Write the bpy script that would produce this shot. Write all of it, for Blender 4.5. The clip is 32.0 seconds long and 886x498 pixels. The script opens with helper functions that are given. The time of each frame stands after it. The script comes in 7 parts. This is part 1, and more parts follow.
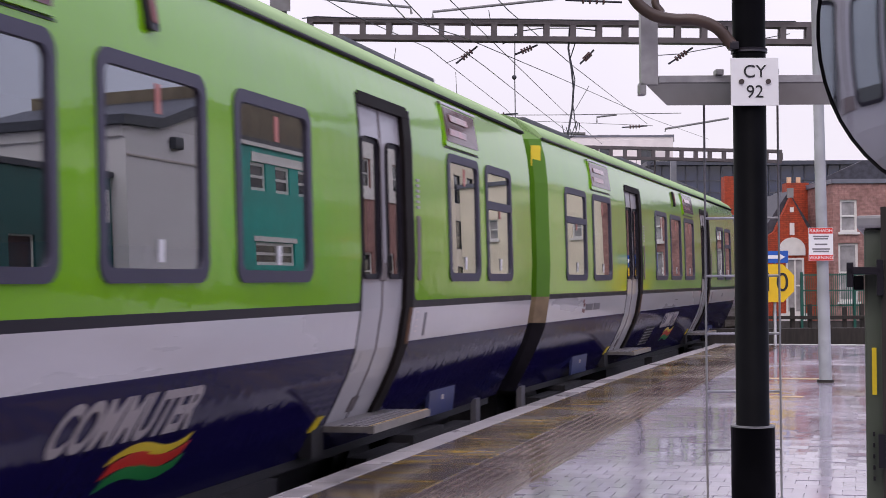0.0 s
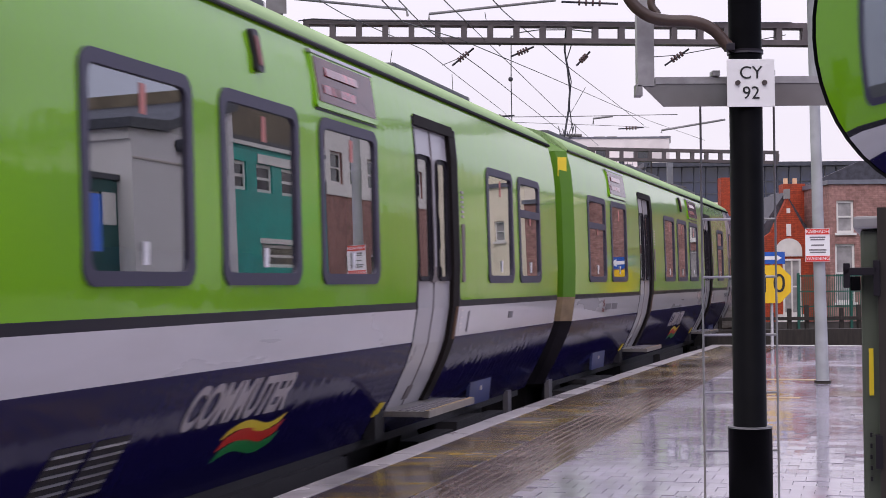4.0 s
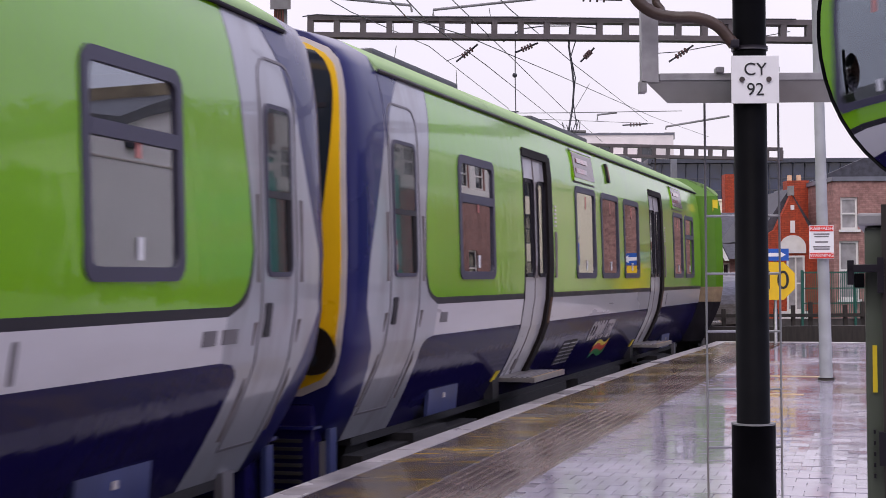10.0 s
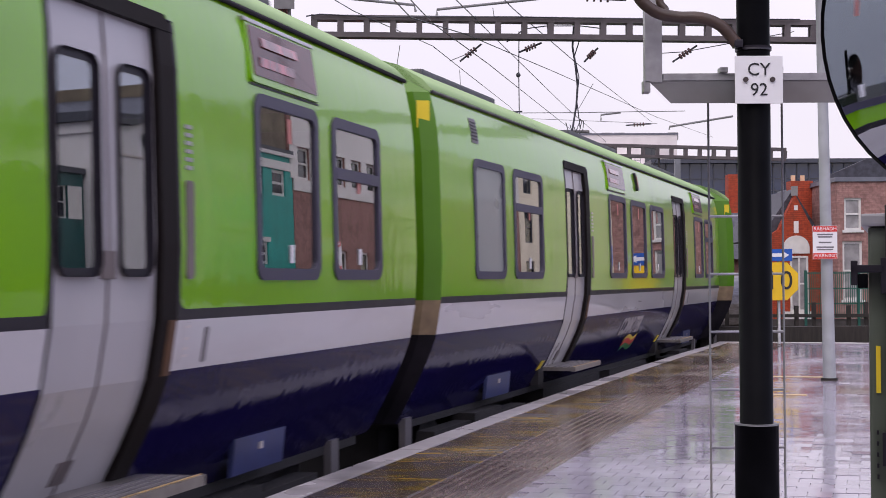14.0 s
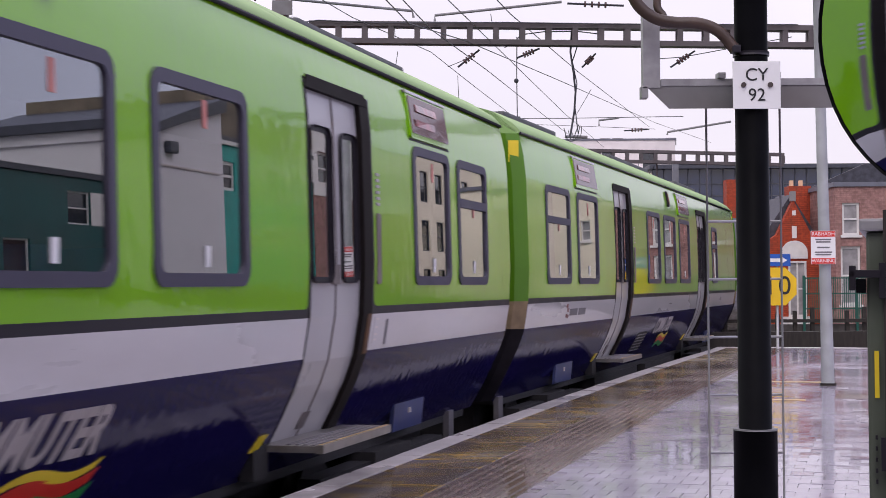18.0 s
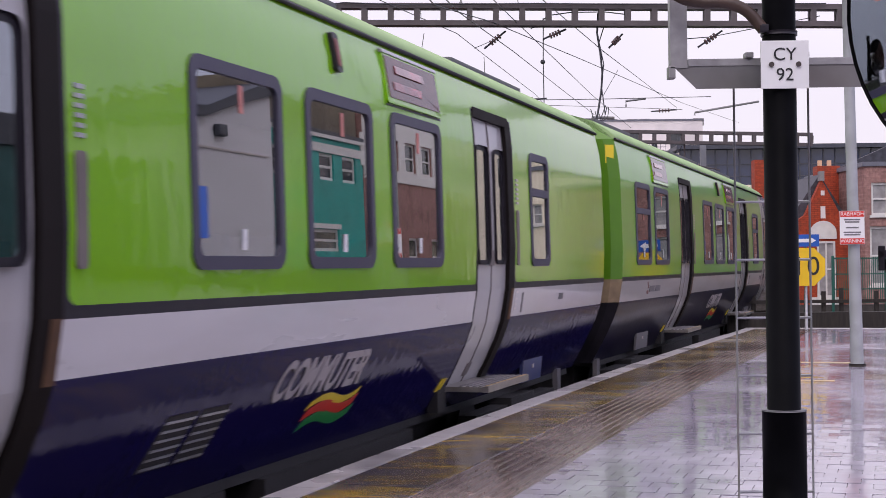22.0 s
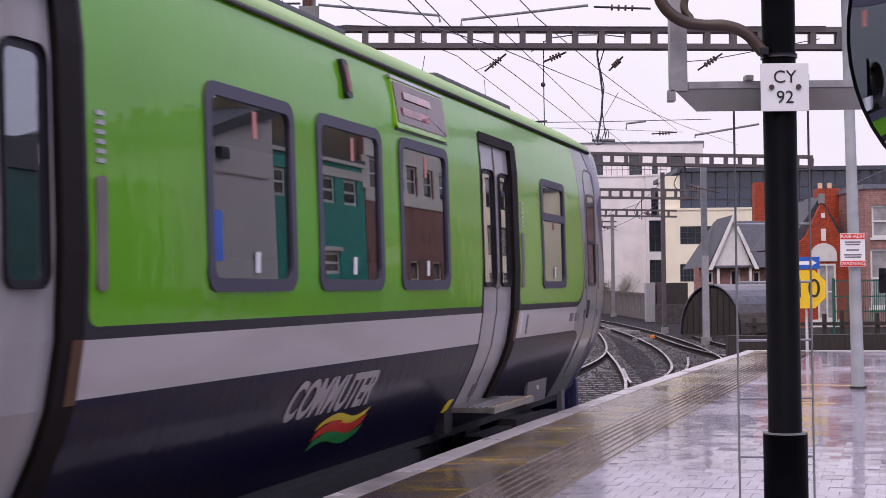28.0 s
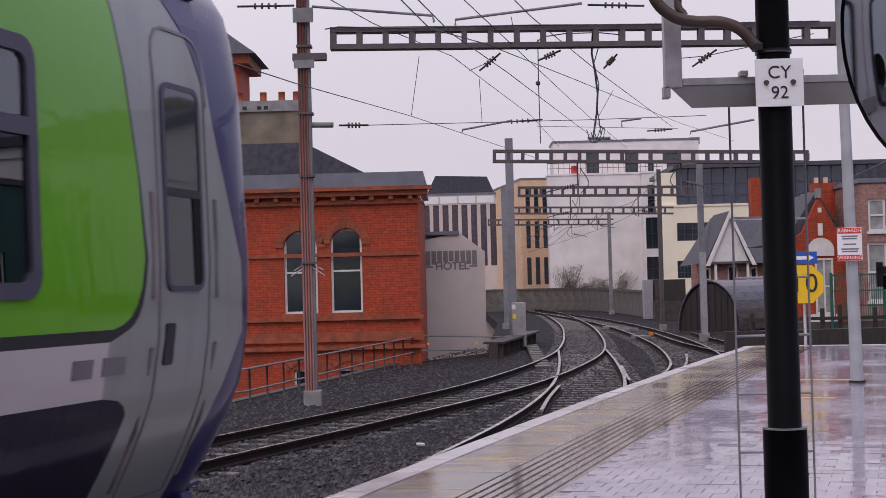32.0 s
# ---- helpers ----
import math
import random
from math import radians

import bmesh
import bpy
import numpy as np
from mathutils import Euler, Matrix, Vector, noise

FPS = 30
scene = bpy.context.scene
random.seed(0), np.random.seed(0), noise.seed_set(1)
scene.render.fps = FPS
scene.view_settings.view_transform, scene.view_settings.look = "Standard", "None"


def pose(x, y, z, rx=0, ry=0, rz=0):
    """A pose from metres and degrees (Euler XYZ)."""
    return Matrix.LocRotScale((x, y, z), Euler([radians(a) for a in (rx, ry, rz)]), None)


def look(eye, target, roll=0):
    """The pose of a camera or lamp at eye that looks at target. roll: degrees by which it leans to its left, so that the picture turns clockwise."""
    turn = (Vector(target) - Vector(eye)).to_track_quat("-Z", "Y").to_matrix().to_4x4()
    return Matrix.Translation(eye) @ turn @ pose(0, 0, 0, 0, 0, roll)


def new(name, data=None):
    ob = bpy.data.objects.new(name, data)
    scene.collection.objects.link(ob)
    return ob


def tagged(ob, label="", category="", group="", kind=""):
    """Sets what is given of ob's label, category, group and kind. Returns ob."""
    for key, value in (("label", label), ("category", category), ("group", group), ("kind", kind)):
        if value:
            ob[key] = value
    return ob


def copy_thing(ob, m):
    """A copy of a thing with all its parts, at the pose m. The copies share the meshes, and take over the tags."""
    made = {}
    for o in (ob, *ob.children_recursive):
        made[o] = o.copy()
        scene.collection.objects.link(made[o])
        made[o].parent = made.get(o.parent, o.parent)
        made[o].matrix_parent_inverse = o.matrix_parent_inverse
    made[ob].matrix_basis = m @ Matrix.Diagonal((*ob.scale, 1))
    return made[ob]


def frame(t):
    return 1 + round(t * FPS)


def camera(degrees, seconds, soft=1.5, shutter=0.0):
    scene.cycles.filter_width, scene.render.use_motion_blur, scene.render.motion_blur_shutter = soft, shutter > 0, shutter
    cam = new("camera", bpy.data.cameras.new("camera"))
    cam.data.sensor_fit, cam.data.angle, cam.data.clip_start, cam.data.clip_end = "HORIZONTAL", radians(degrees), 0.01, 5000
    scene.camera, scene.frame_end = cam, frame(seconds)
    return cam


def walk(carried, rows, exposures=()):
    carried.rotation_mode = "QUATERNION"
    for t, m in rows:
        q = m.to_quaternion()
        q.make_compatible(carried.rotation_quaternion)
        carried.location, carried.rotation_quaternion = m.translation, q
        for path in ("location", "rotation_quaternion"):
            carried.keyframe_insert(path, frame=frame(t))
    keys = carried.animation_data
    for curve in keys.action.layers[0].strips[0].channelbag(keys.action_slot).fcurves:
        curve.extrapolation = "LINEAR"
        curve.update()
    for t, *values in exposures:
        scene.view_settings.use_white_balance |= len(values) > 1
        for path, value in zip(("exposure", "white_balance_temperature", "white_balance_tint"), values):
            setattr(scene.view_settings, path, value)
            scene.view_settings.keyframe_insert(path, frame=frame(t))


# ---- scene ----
EYE = 1.31                       # lens above the platform paving
cam = camera(32.96, 32.0, soft=0.85, shutter=0.45)
PATH = [
    (0, pose(0, 0, EYE, 91.242, 0.351, -0.489)),
    (0.5, pose(0, 0, EYE, 91.336, 0.416, -0.612)),
    (1, pose(0, 0, EYE, 91.079, 0.475, -0.673)),
    (1.5, pose(0, 0, EYE, 90.924, 0.420, -0.458)),
    (2, pose(0, 0, EYE, 90.836, 0.460, -0.456)),
    (2.5, pose(0, 0, EYE, 90.901, 0.452, -0.456)),
    (3, pose(0, 0, EYE, 91.133, 0.476, -0.524)),
    (3.5, pose(0, 0, EYE, 91.312, 0.404, -0.624)),
    (4, pose(0, 0, EYE, 91.318, 0.522, -0.605)),
    (4.5, pose(0, 0, EYE, 91.116, 0.551, -0.549)),
    (6.5, pose(0, 0, EYE, 91.234, 0.502, -0.489)),
    (7, pose(0, 0, EYE, 91.059, 0.445, -0.456)),
    (7.5, pose(0, 0, EYE, 91.093, 0.433, -0.488)),
    (8, pose(0, 0, EYE, 90.982, 0.473, -0.547)),
    (8.5, pose(0, 0, EYE, 90.955, 0.541, -0.517)),
    (9, pose(0, 0, EYE, 91.084, 0.545, -0.523)),
    (9.5, pose(0, 0, EYE, 91.175, 0.463, -0.674)),
    (10, pose(0, 0, EYE, 91.167, 0.397, -0.466)),
    (10.5, pose(0, 0, EYE, 91.089, 0.625, -0.581)),
    (11, pose(0, 0, EYE, 91.163, 0.551, -0.607)),
    (11.5, pose(0, 0, EYE, 91.167, 0.464, -0.532)),
    (12, pose(0, 0, EYE, 91.247, 0.284, -0.597)),
    (12.5, pose(0, 0, EYE, 91.254, 0.412, -0.457)),
    (13, pose(0, 0, EYE, 91.134, 0.376, -0.485)),
    (13.5, pose(0, 0, EYE, 91.030, 0.265, -0.253)),
    (14, pose(0, 0, EYE, 91.159, 0.302, -0.342)),
    (14.5, pose(0, 0, EYE, 91.246, 0.315, -0.535)),
    (16.5, pose(0, 0, EYE, 91.404, 0.424, -0.295)),
    (17, pose(0, 0, EYE, 91.426, 0.333, -0.430)),
    (17.5, pose(0, 0, EYE, 91.465, 0.348, -0.457)),
    (18, pose(0, 0, EYE, 91.377, 0.401, -0.404)),
    (18.5, pose(0, 0, EYE, 91.157, 0.411, -0.330)),
    (19, pose(0, 0, EYE, 91.066, 0.562, -0.069)),
    (19.5, pose(0, 0, EYE, 91.028, 0.510, 0.136)),
    (20, pose(0, 0, EYE, 91.155, 0.523, 0.011)),
    (20.5, pose(0, 0, EYE, 91.331, 0.421, 0.086)),
    (21, pose(0, 0, EYE, 91.125, 0.450, 0.285)),
    (21.5, pose(0, 0, EYE, 90.723, 0.513, 0.349)),
    (22, pose(0, 0, EYE, 90.696, 0.641, 0.637)),
    (22.5, pose(0, 0, EYE, 91.000, 0.792, 0.467)),
    (23, pose(0, 0, EYE, 91.182, 0.705, 0.462)),
    (23.5, pose(0, 0, EYE, 91.291, 0.866, 0.485)),
    (24, pose(0, 0, EYE, 91.285, 0.877, 0.574)),
    (24.5, pose(0, 0, EYE, 91.093, 0.841, 0.665)),
    (25, pose(0, 0, EYE, 91.093, 0.847, 0.729)),
    (25.5, pose(0, 0, EYE, 91.061, 0.870, 0.716)),
    (27.5, pose(0, 0, EYE, 91.507, 0.720, 0.666)),
    (28, pose(0, 0, EYE, 91.551, 0.629, 0.657)),
    (28.5, pose(0, 0, EYE, 91.619, 0.837, 0.583)),
    (29, pose(0, 0, EYE, 91.560, 0.781, 0.562)),
    (29.5, pose(0, 0, EYE, 91.365, 0.765, 0.584)),
    (30, pose(0, 0, EYE, 91.195, 0.853, 0.688)),
    (30.5, pose(0, 0, EYE, 91.422, 0.997, 0.598)),
    (31, pose(0, 0, EYE, 91.577, 1.151, 0.596)),
    (31.5, pose(0, 0, EYE, 91.583, 1.436, 0.508)),
    (32, pose(0, 0, EYE, 91.550, 1.444, 0.572)),
]
walk(cam, PATH, exposures=[(0, 0.02, 6620, 11), (27, 0.03, 6620, 12), (28.3, 0.0, 6600, 16), (29.5, -0.13, 6550, 25), (30.3, -0.25, 6500, 27), (31.2, -0.34, 6600, 18), (32, -0.40, 6650, 11)])

# ---- light: a bright, wet, overcast day ----
world = bpy.data.worlds.new("overcast_sky")
scene.world = world
world.use_nodes = True
wn, wl = world.node_tree.nodes, world.node_tree.links
wn.clear()
w_out = wn.new("ShaderNodeOutputWorld")
w_bg = wn.new("ShaderNodeBackground")
w_sky = wn.new("ShaderNodeTexSky")
w_sky.sky_type, w_sky.sun_disc = "NISHITA", False
w_sky.sun_elevation, w_sky.sun_rotation = radians(51), radians(190)
w_sky.dust_density = 4.0
w_mul = wn.new("ShaderNodeMix")
w_mul.data_type, w_mul.blend_type = "RGBA", "MULTIPLY"
w_mul.inputs[0].default_value = 1.0
w_mul.inputs[7].default_value = (0.10, 0.10, 0.10, 1)
w_mix = wn.new("ShaderNodeMix")
w_mix.data_type = "RGBA"
w_mix.inputs[0].default_value = 0.9
w_co = wn.new("ShaderNodeTexCoord")
w_cloud = wn.new("ShaderNodeTexNoise")
w_cloud.inputs["Scale"].default_value, w_cloud.inputs["Detail"].default_value = 2.2, 5.0
w_ramp = wn.new("ShaderNodeValToRGB")
w_ramp.color_ramp.elements[0].position, w_ramp.color_ramp.elements[0].color = 0.3, (0.80, 0.75, 0.88, 1)
w_ramp.color_ramp.elements[1].position, w_ramp.color_ramp.elements[1].color = 0.7, (0.965, 0.91, 1.0, 1)
wl.new(w_co.outputs["Generated"], w_cloud.inputs["Vector"])
wl.new(w_cloud.outputs[0], w_ramp.inputs[0])
wl.new(w_sky.outputs[0], w_mul.inputs[6])
wl.new(w_mul.outputs[2], w_mix.inputs[6])
wl.new(w_ramp.outputs[0], w_mix.inputs[7])
# an overcast sky is brighter overhead than at the horizon
w_sep = wn.new("ShaderNodeSeparateXYZ")
w_up = wn.new("ShaderNodeMapRange")
w_up.inputs[1].default_value, w_up.inputs[2].default_value = 0.1, 1.0
w_up.inputs[3].default_value, w_up.inputs[4].default_value = 1.0, 1.7
w_gain = wn.new("ShaderNodeVectorMath")
w_gain.operation = "SCALE"
# and thinner, so bluer, above the band of haze round the horizon
w_haze = wn.new("ShaderNodeMapRange")
w_haze.inputs[1].default_value, w_haze.inputs[2].default_value = 0.17, 0.36
w_tint = wn.new("ShaderNodeMix")
w_tint.data_type, w_tint.blend_type = "RGBA", "MULTIPLY"
w_tint.inputs[7].default_value = (1.0, 1.0, 1.05, 1)
wl.new(w_co.outputs["Generated"], w_sep.inputs[0])
wl.new(w_sep.outputs[2], w_up.inputs[0])
wl.new(w_sep.outputs[2], w_haze.inputs[0])
wl.new(w_haze.outputs[0], w_tint.inputs[0])
wl.new(w_mix.outputs[2], w_tint.inputs[6])
# rain clouds, darker and bluer, stand over the street side
w_rain = wn.new("ShaderNodeMapRange")
w_rain.interpolation_type = "SMOOTHSTEP"
w_rain.inputs[1].default_value, w_rain.inputs[2].default_value = 0.29, 0.60
w_side = wn.new("ShaderNodeMix")
w_side.data_type, w_side.blend_type = "RGBA", "MULTIPLY"
w_side.inputs[7].default_value = (0.68, 0.73, 0.86, 1)
wl.new(w_sep.outputs[0], w_rain.inputs[0])
wl.new(w_rain.outputs[0], w_side.inputs[0])
wl.new(w_tint.outputs[2], w_side.inputs[6])
wl.new(w_side.outputs[2], w_gain.inputs[0])
wl.new(w_up.outputs[0], w_gain.inputs["Scale"])
wl.new(w_gain.outputs[0], w_bg.inputs[0])
w_bg.inputs[1].default_value = 1.13
wl.new(w_bg.outputs[0], w_out.inputs[0])

sun = new("sun", bpy.data.lights.new("sun", "SUN"))
sun.data.energy, sun.data.angle, sun.data.color = 0.75, radians(40), (1.0, 0.96, 0.92)
sun.matrix_world = look((0, 0, 60), (8, 48, 0))

# ---- materials ----
def mat(name, color, rough=0.6, metal=0.0, var=0.12, scale=4.0, bump=0.0, bump_scale=60.0, spec=0.5, coat=0.0,
        dirt=None, dirt_amount=0.4, dirt_scale=1.2, stretch=(1, 1, 1), random_tint=0.0, rough_var=0.1, emit=0.0, island=False, wave=0.0, wave_scale=3.0):
    """A procedural surface: base colour with two scales of variation, stains, fine relief."""
    m = bpy.data.materials.new(name)
    m.use_nodes = True
    n, l = m.node_tree.nodes, m.node_tree.links
    b = n["Principled BSDF"]
    co = n.new("ShaderNodeTexCoord")
    mp = n.new("ShaderNodeMapping")
    mp.inputs["Scale"].default_value = stretch
    l.new(co.outputs["Object"], mp.inputs[0])
    big = n.new("ShaderNodeTexNoise")
    big.inputs["Scale"].default_value, big.inputs["Detail"].default_value = scale, 6.0
    l.new(mp.outputs[0], big.inputs["Vector"])
    lo = [max(0.0, c * (1 - var)) for c in color]
    hi = [min(1.0, c * (1 + var)) for c in color]
    ramp = n.new("ShaderNodeValToRGB")
    ramp.color_ramp.elements[0].position, ramp.color_ramp.elements[0].color = 0.32, (*lo, 1)
    ramp.color_ramp.elements[1].position, ramp.color_ramp.elements[1].color = 0.68, (*hi, 1)
    l.new(big.outputs[0], ramp.inputs[0])
    out = ramp.outputs[0]
    if dirt:
        dn = n.new("ShaderNodeTexNoise")
        dn.inputs["Scale"].default_value, dn.inputs["Detail"].default_value = dirt_scale, 8.0
        l.new(mp.outputs[0], dn.inputs["Vector"])
        dr = n.new("ShaderNodeValToRGB")
        dr.color_ramp.elements[0].position, dr.color_ramp.elements[0].color = 0.48, (0, 0, 0, 1)
        dr.color_ramp.elements[1].position, dr.color_ramp.elements[1].color = 0.72, (dirt_amount,) * 3 + (1,)
        l.new(dn.outputs[0], dr.inputs[0])
        mx = n.new("ShaderNodeMix")
        mx.data_type = "RGBA"
        mx.inputs[7].default_value = (*dirt, 1)
        l.new(dr.outputs[0], mx.inputs[0])
        l.new(out, mx.inputs[6])
        out = mx.outputs[2]
    if random_tint:
        oi = n.new("ShaderNodeNewGeometry" if island else "ShaderNodeObjectInfo")
        hs = n.new("ShaderNodeHueSaturation")
        mr = n.new("ShaderNodeMapRange")
        mr.inputs[3].default_value, mr.inputs[4].default_value = 1 - random_tint, 1 + random_tint
        l.new(oi.outputs["Random Per Island" if island else "Random"], mr.inputs[0])
        l.new(mr.outputs[0], hs.inputs["Value"])
        l.new(out, hs.inputs["Color"])
        out = hs.outputs[0]
    l.new(out, b.inputs["Base Color"])
    rn = n.new("ShaderNodeMapRange")
    rn.inputs[3].default_value, rn.inputs[4].default_value = max(0.0, rough - rough_var), min(1.0, rough + rough_var)
    l.new(big.outputs[0], rn.inputs[0])
    l.new(rn.outputs[0], b.inputs["Roughness"])
    b.inputs["Metallic"].default_value = metal
    b.inputs["Specular IOR Level"].default_value = spec
    if coat:
        b.inputs["Coat Weight"].default_value, b.inputs["Coat Roughness"].default_value = coat, 0.012
    if bump:
        fine = n.new("ShaderNodeTexNoise")
        fine.inputs["Scale"].default_value, fine.inputs["Detail"].default_value = bump_scale, 4.0
        l.new(mp.outputs[0], fine.inputs["Vector"])
        bp = n.new("ShaderNodeBump")
        bp.inputs["Strength"].default_value, bp.inputs["Distance"].default_value = bump, 0.02
        l.new(fine.outputs[0], bp.inputs["Height"])
        l.new(bp.outputs[0], b.inputs["Normal"])
    if wave:
        # long shallow dents of sheet metal, in the clear coat as well
        wv = n.new("ShaderNodeTexNoise")
        wv.inputs["Scale"].default_value, wv.inputs["Detail"].default_value = wave_scale, 3.5
        wm = n.new("ShaderNodeMapping")
        wm.inputs["Scale"].default_value = (1, 1.6, 0.8)
        l.new(co.outputs["Object"], wm.inputs[0])
        l.new(wm.outputs[0], wv.inputs["Vector"])
        wb = n.new("ShaderNodeBump")
        wb.inputs["Strength"].default_value, wb.inputs["Distance"].default_value = 1.0, wave
        l.new(wv.outputs[0], wb.inputs["Height"])
        l.new(wb.outputs[0], b.inputs["Normal"])
        l.new(wb.outputs[0], b.inputs["Coat Normal"])
    if emit:
        l.new(out, b.inputs["Emission Color"])
        b.inputs["Emission Strength"].default_value = emit
    return m


def glass(name, color, rough=0.0, ior=1.5, coat=0.0):
    m = bpy.data.materials.new(name)
    m.use_nodes = True
    b = m.node_tree.nodes["Principled BSDF"]
    b.inputs["Base Color"].default_value = (*color, 1)
    b.inputs["Roughness"].default_value = rough
    b.inputs["Transmission Weight"].default_value = 1.0
    b.inputs["IOR"].default_value = ior
    if coat:
        b.inputs["Coat Weight"].default_value, b.inputs["Coat Roughness"].default_value, b.inputs["Coat IOR"].default_value = coat, 0.0, 1.9
    return m


GREEN = mat("train_green_paint", (0.190, 0.452, 0.0005), 0.3, var=0.05, scale=0.7, coat=1.0, spec=0.2, rough_var=0.05, wave=0.0026, wave_scale=5.5, dirt=(0.12, 0.25, 0.05), dirt_amount=0.15)
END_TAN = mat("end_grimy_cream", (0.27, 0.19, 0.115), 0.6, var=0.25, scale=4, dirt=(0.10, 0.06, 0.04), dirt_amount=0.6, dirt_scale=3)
# car ends: near-black below, and a darker green than the bodysides above
END_BLACK = mat("end_near_black", (0.012, 0.010, 0.014), 0.6, var=0.3, scale=4, spec=0.1)
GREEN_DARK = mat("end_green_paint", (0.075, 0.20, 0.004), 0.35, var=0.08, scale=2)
WHITE = mat("train_white_paint", (0.60, 0.57, 0.58), 0.3, var=0.05, scale=1.0, coat=0.8, wave=0.0015, wave_scale=5.0, dirt=(0.35, 0.31, 0.28), dirt_amount=0.3, stretch=(1, 0.4, 2))
NAVY = mat("train_navy_paint", (0.012, 0.009, 0.062), 0.3, var=0.1, scale=1.0, rough_var=0.05, spec=0.0, coat=0.5, wave=0.0036, wave_scale=6.0, dirt=(0.03, 0.025, 0.03), dirt_amount=0.25, stretch=(1, 0.4, 2))
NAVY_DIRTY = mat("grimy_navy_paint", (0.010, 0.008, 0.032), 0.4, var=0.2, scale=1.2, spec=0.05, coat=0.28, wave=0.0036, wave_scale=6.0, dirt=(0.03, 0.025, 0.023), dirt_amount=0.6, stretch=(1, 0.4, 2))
# grime, and a darker tone that puts the last car's lower light into the colour
WHITE_DIRTY_DIM = mat("grimy_dimmed_white_paint", (0.46, 0.42, 0.41), 0.35, var=0.07, scale=1.0, coat=0.5, wave=0.0015, wave_scale=5.0, dirt=(0.27, 0.21, 0.17), dirt_amount=0.55, stretch=(1, 0.4, 2))
BLUE = mat("cab_blue_paint", (0.014, 0.014, 0.095), 0.3, var=0.06, scale=1.5, coat=0.35, spec=0.2, wave=0.001)
YELLOW = mat("cab_yellow_paint", (0.85, 0.50, 0.01), 0.3, var=0.05, scale=2, coat=0.4)
STRIPE = mat("black_stripe_paint", (0.022, 0.019, 0.026), 0.4, var=0.1, spec=0.25)
# darker last-car copies of GREEN, SILVER, GREY_DOOR: its lower light is in the colour
GREEN_DIM = mat("dimmed_green_paint", (0.110, 0.36, 0.0005), 0.3, var=0.06, scale=0.7, coat=0.6, spec=0.2, rough_var=0.05, wave=0.0026, wave_scale=5.5, dirt=(0.09, 0.18, 0.03), dirt_amount=0.2)
SILVER_DIM = mat("dimmed_silver_paint", (0.235, 0.245, 0.235), 0.35, var=0.06, scale=1.5, coat=0.4, wave=0.001, dirt=(0.15, 0.11, 0.085), dirt_amount=0.65, dirt_scale=2.0, stretch=(1, 1.2, 0.35))
DOOR_DIM = mat("dimmed_door_paint", (0.34, 0.32, 0.325), 0.35, var=0.08, scale=2, coat=0.3, dirt=(0.17, 0.12, 0.09), dirt_amount=0.6, stretch=(1, 1, 0.5))
GREY_DOOR = mat("door_grey_paint", (0.45, 0.43, 0.44), 0.3, var=0.06, scale=2, coat=0.3, dirt=(0.24, 0.18, 0.14), dirt_amount=0.5, stretch=(1, 1, 0.5))
SILVER = mat("cab_silver_paint", (0.38, 0.375, 0.40), 0.32, var=0.05, scale=1.5, coat=0.6, wave=0.001, dirt=(0.17, 0.125, 0.10), dirt_amount=0.6, dirt_scale=2.2, stretch=(1, 1.2, 0.35))
RUBBER = mat("window_rubber", (0.054, 0.049, 0.080), 0.5, var=0.1, scale=3)
DARK = mat("door_recess_black", (0.012, 0.009, 0.009), 0.6, var=0.2, spec=0.1)
CONTROL = mat("control_panel_brown", (0.16, 0.13, 0.125), 0.5, var=0.15)
SEAL = mat("seal_rubber", (0.17, 0.14, 0.14), 0.6, var=0.3, scale=6)
NOSING = mat("worn_yellow_nosing", (0.45, 0.30, 0.14), 0.5, var=0.4, scale=9)
NOTICE = mat("notice_film", (0.60, 0.53, 0.50), 0.5, var=0.06)
RUST = mat("rusty_recess", (0.10, 0.045, 0.018), 0.7, var=0.3, scale=6)
ROOFM = mat("roof_pale_green", (0.31, 0.46, 0.20), 0.3, var=0.06, scale=0.8, coat=0.6, dirt=(0.25, 0.3, 0.2), dirt_amount=0.3)
ROOF_DARK = mat("roof_equipment_grey", (0.09, 0.09, 0.10), 0.6, var=0.2)
UNDER = mat("underframe_grime", (0.025, 0.022, 0.024), 0.7, var=0.3, scale=5, bump=0.3)
UNDER_GREY = mat("underframe_grey_panel", (0.05, 0.06, 0.16), 0.4, var=0.2, scale=3)
STEEL = mat("worn_step_metal", (0.36, 0.33, 0.315), 0.35, metal=0.7, var=0.15, scale=12)
# darker, less reflecting copy of PANE that dims the last car's windows
PANE_DULL = glass("dimmed_train_glass", (0.33, 0.37, 0.37), ior=2.0)
PANE = glass("tinted_train_glass", (0.42, 0.48, 0.50), ior=2.2, coat=1.0)
CREW_GLASS = mat("crew_window_glass", (0.02, 0.028, 0.03), 0.05, var=0.3, scale=0.5, spec=0.6, rough_var=0.02, coat=0.5)
CREAM_EDGE = mat("front_edging_cream", (0.55, 0.50, 0.48), 0.4, var=0.08, coat=0.3)
BLANKED = mat("blanked_window_panel", (0.27, 0.29, 0.275), 0.3, var=0.08, scale=2, coat=0.3)
INNER = mat("saloon_lining", (0.20, 0.21, 0.21), 0.7, var=0.15)
SEAT = mat("seat_moquette_blue", (0.05, 0.09, 0.22), 0.9, var=0.3, scale=30)
LED_DARK = mat("display_glass", (0.11, 0.04, 0.04), 0.12, var=0.3, scale=5, spec=0.3, coat=0.28, rough_var=0.02)
LED_RED = mat("display_led_red", (0.24, 0.055, 0.07), 0.2, var=0.7, scale=9, emit=0.12, stretch=(1, 1, 0.6), coat=0.8)
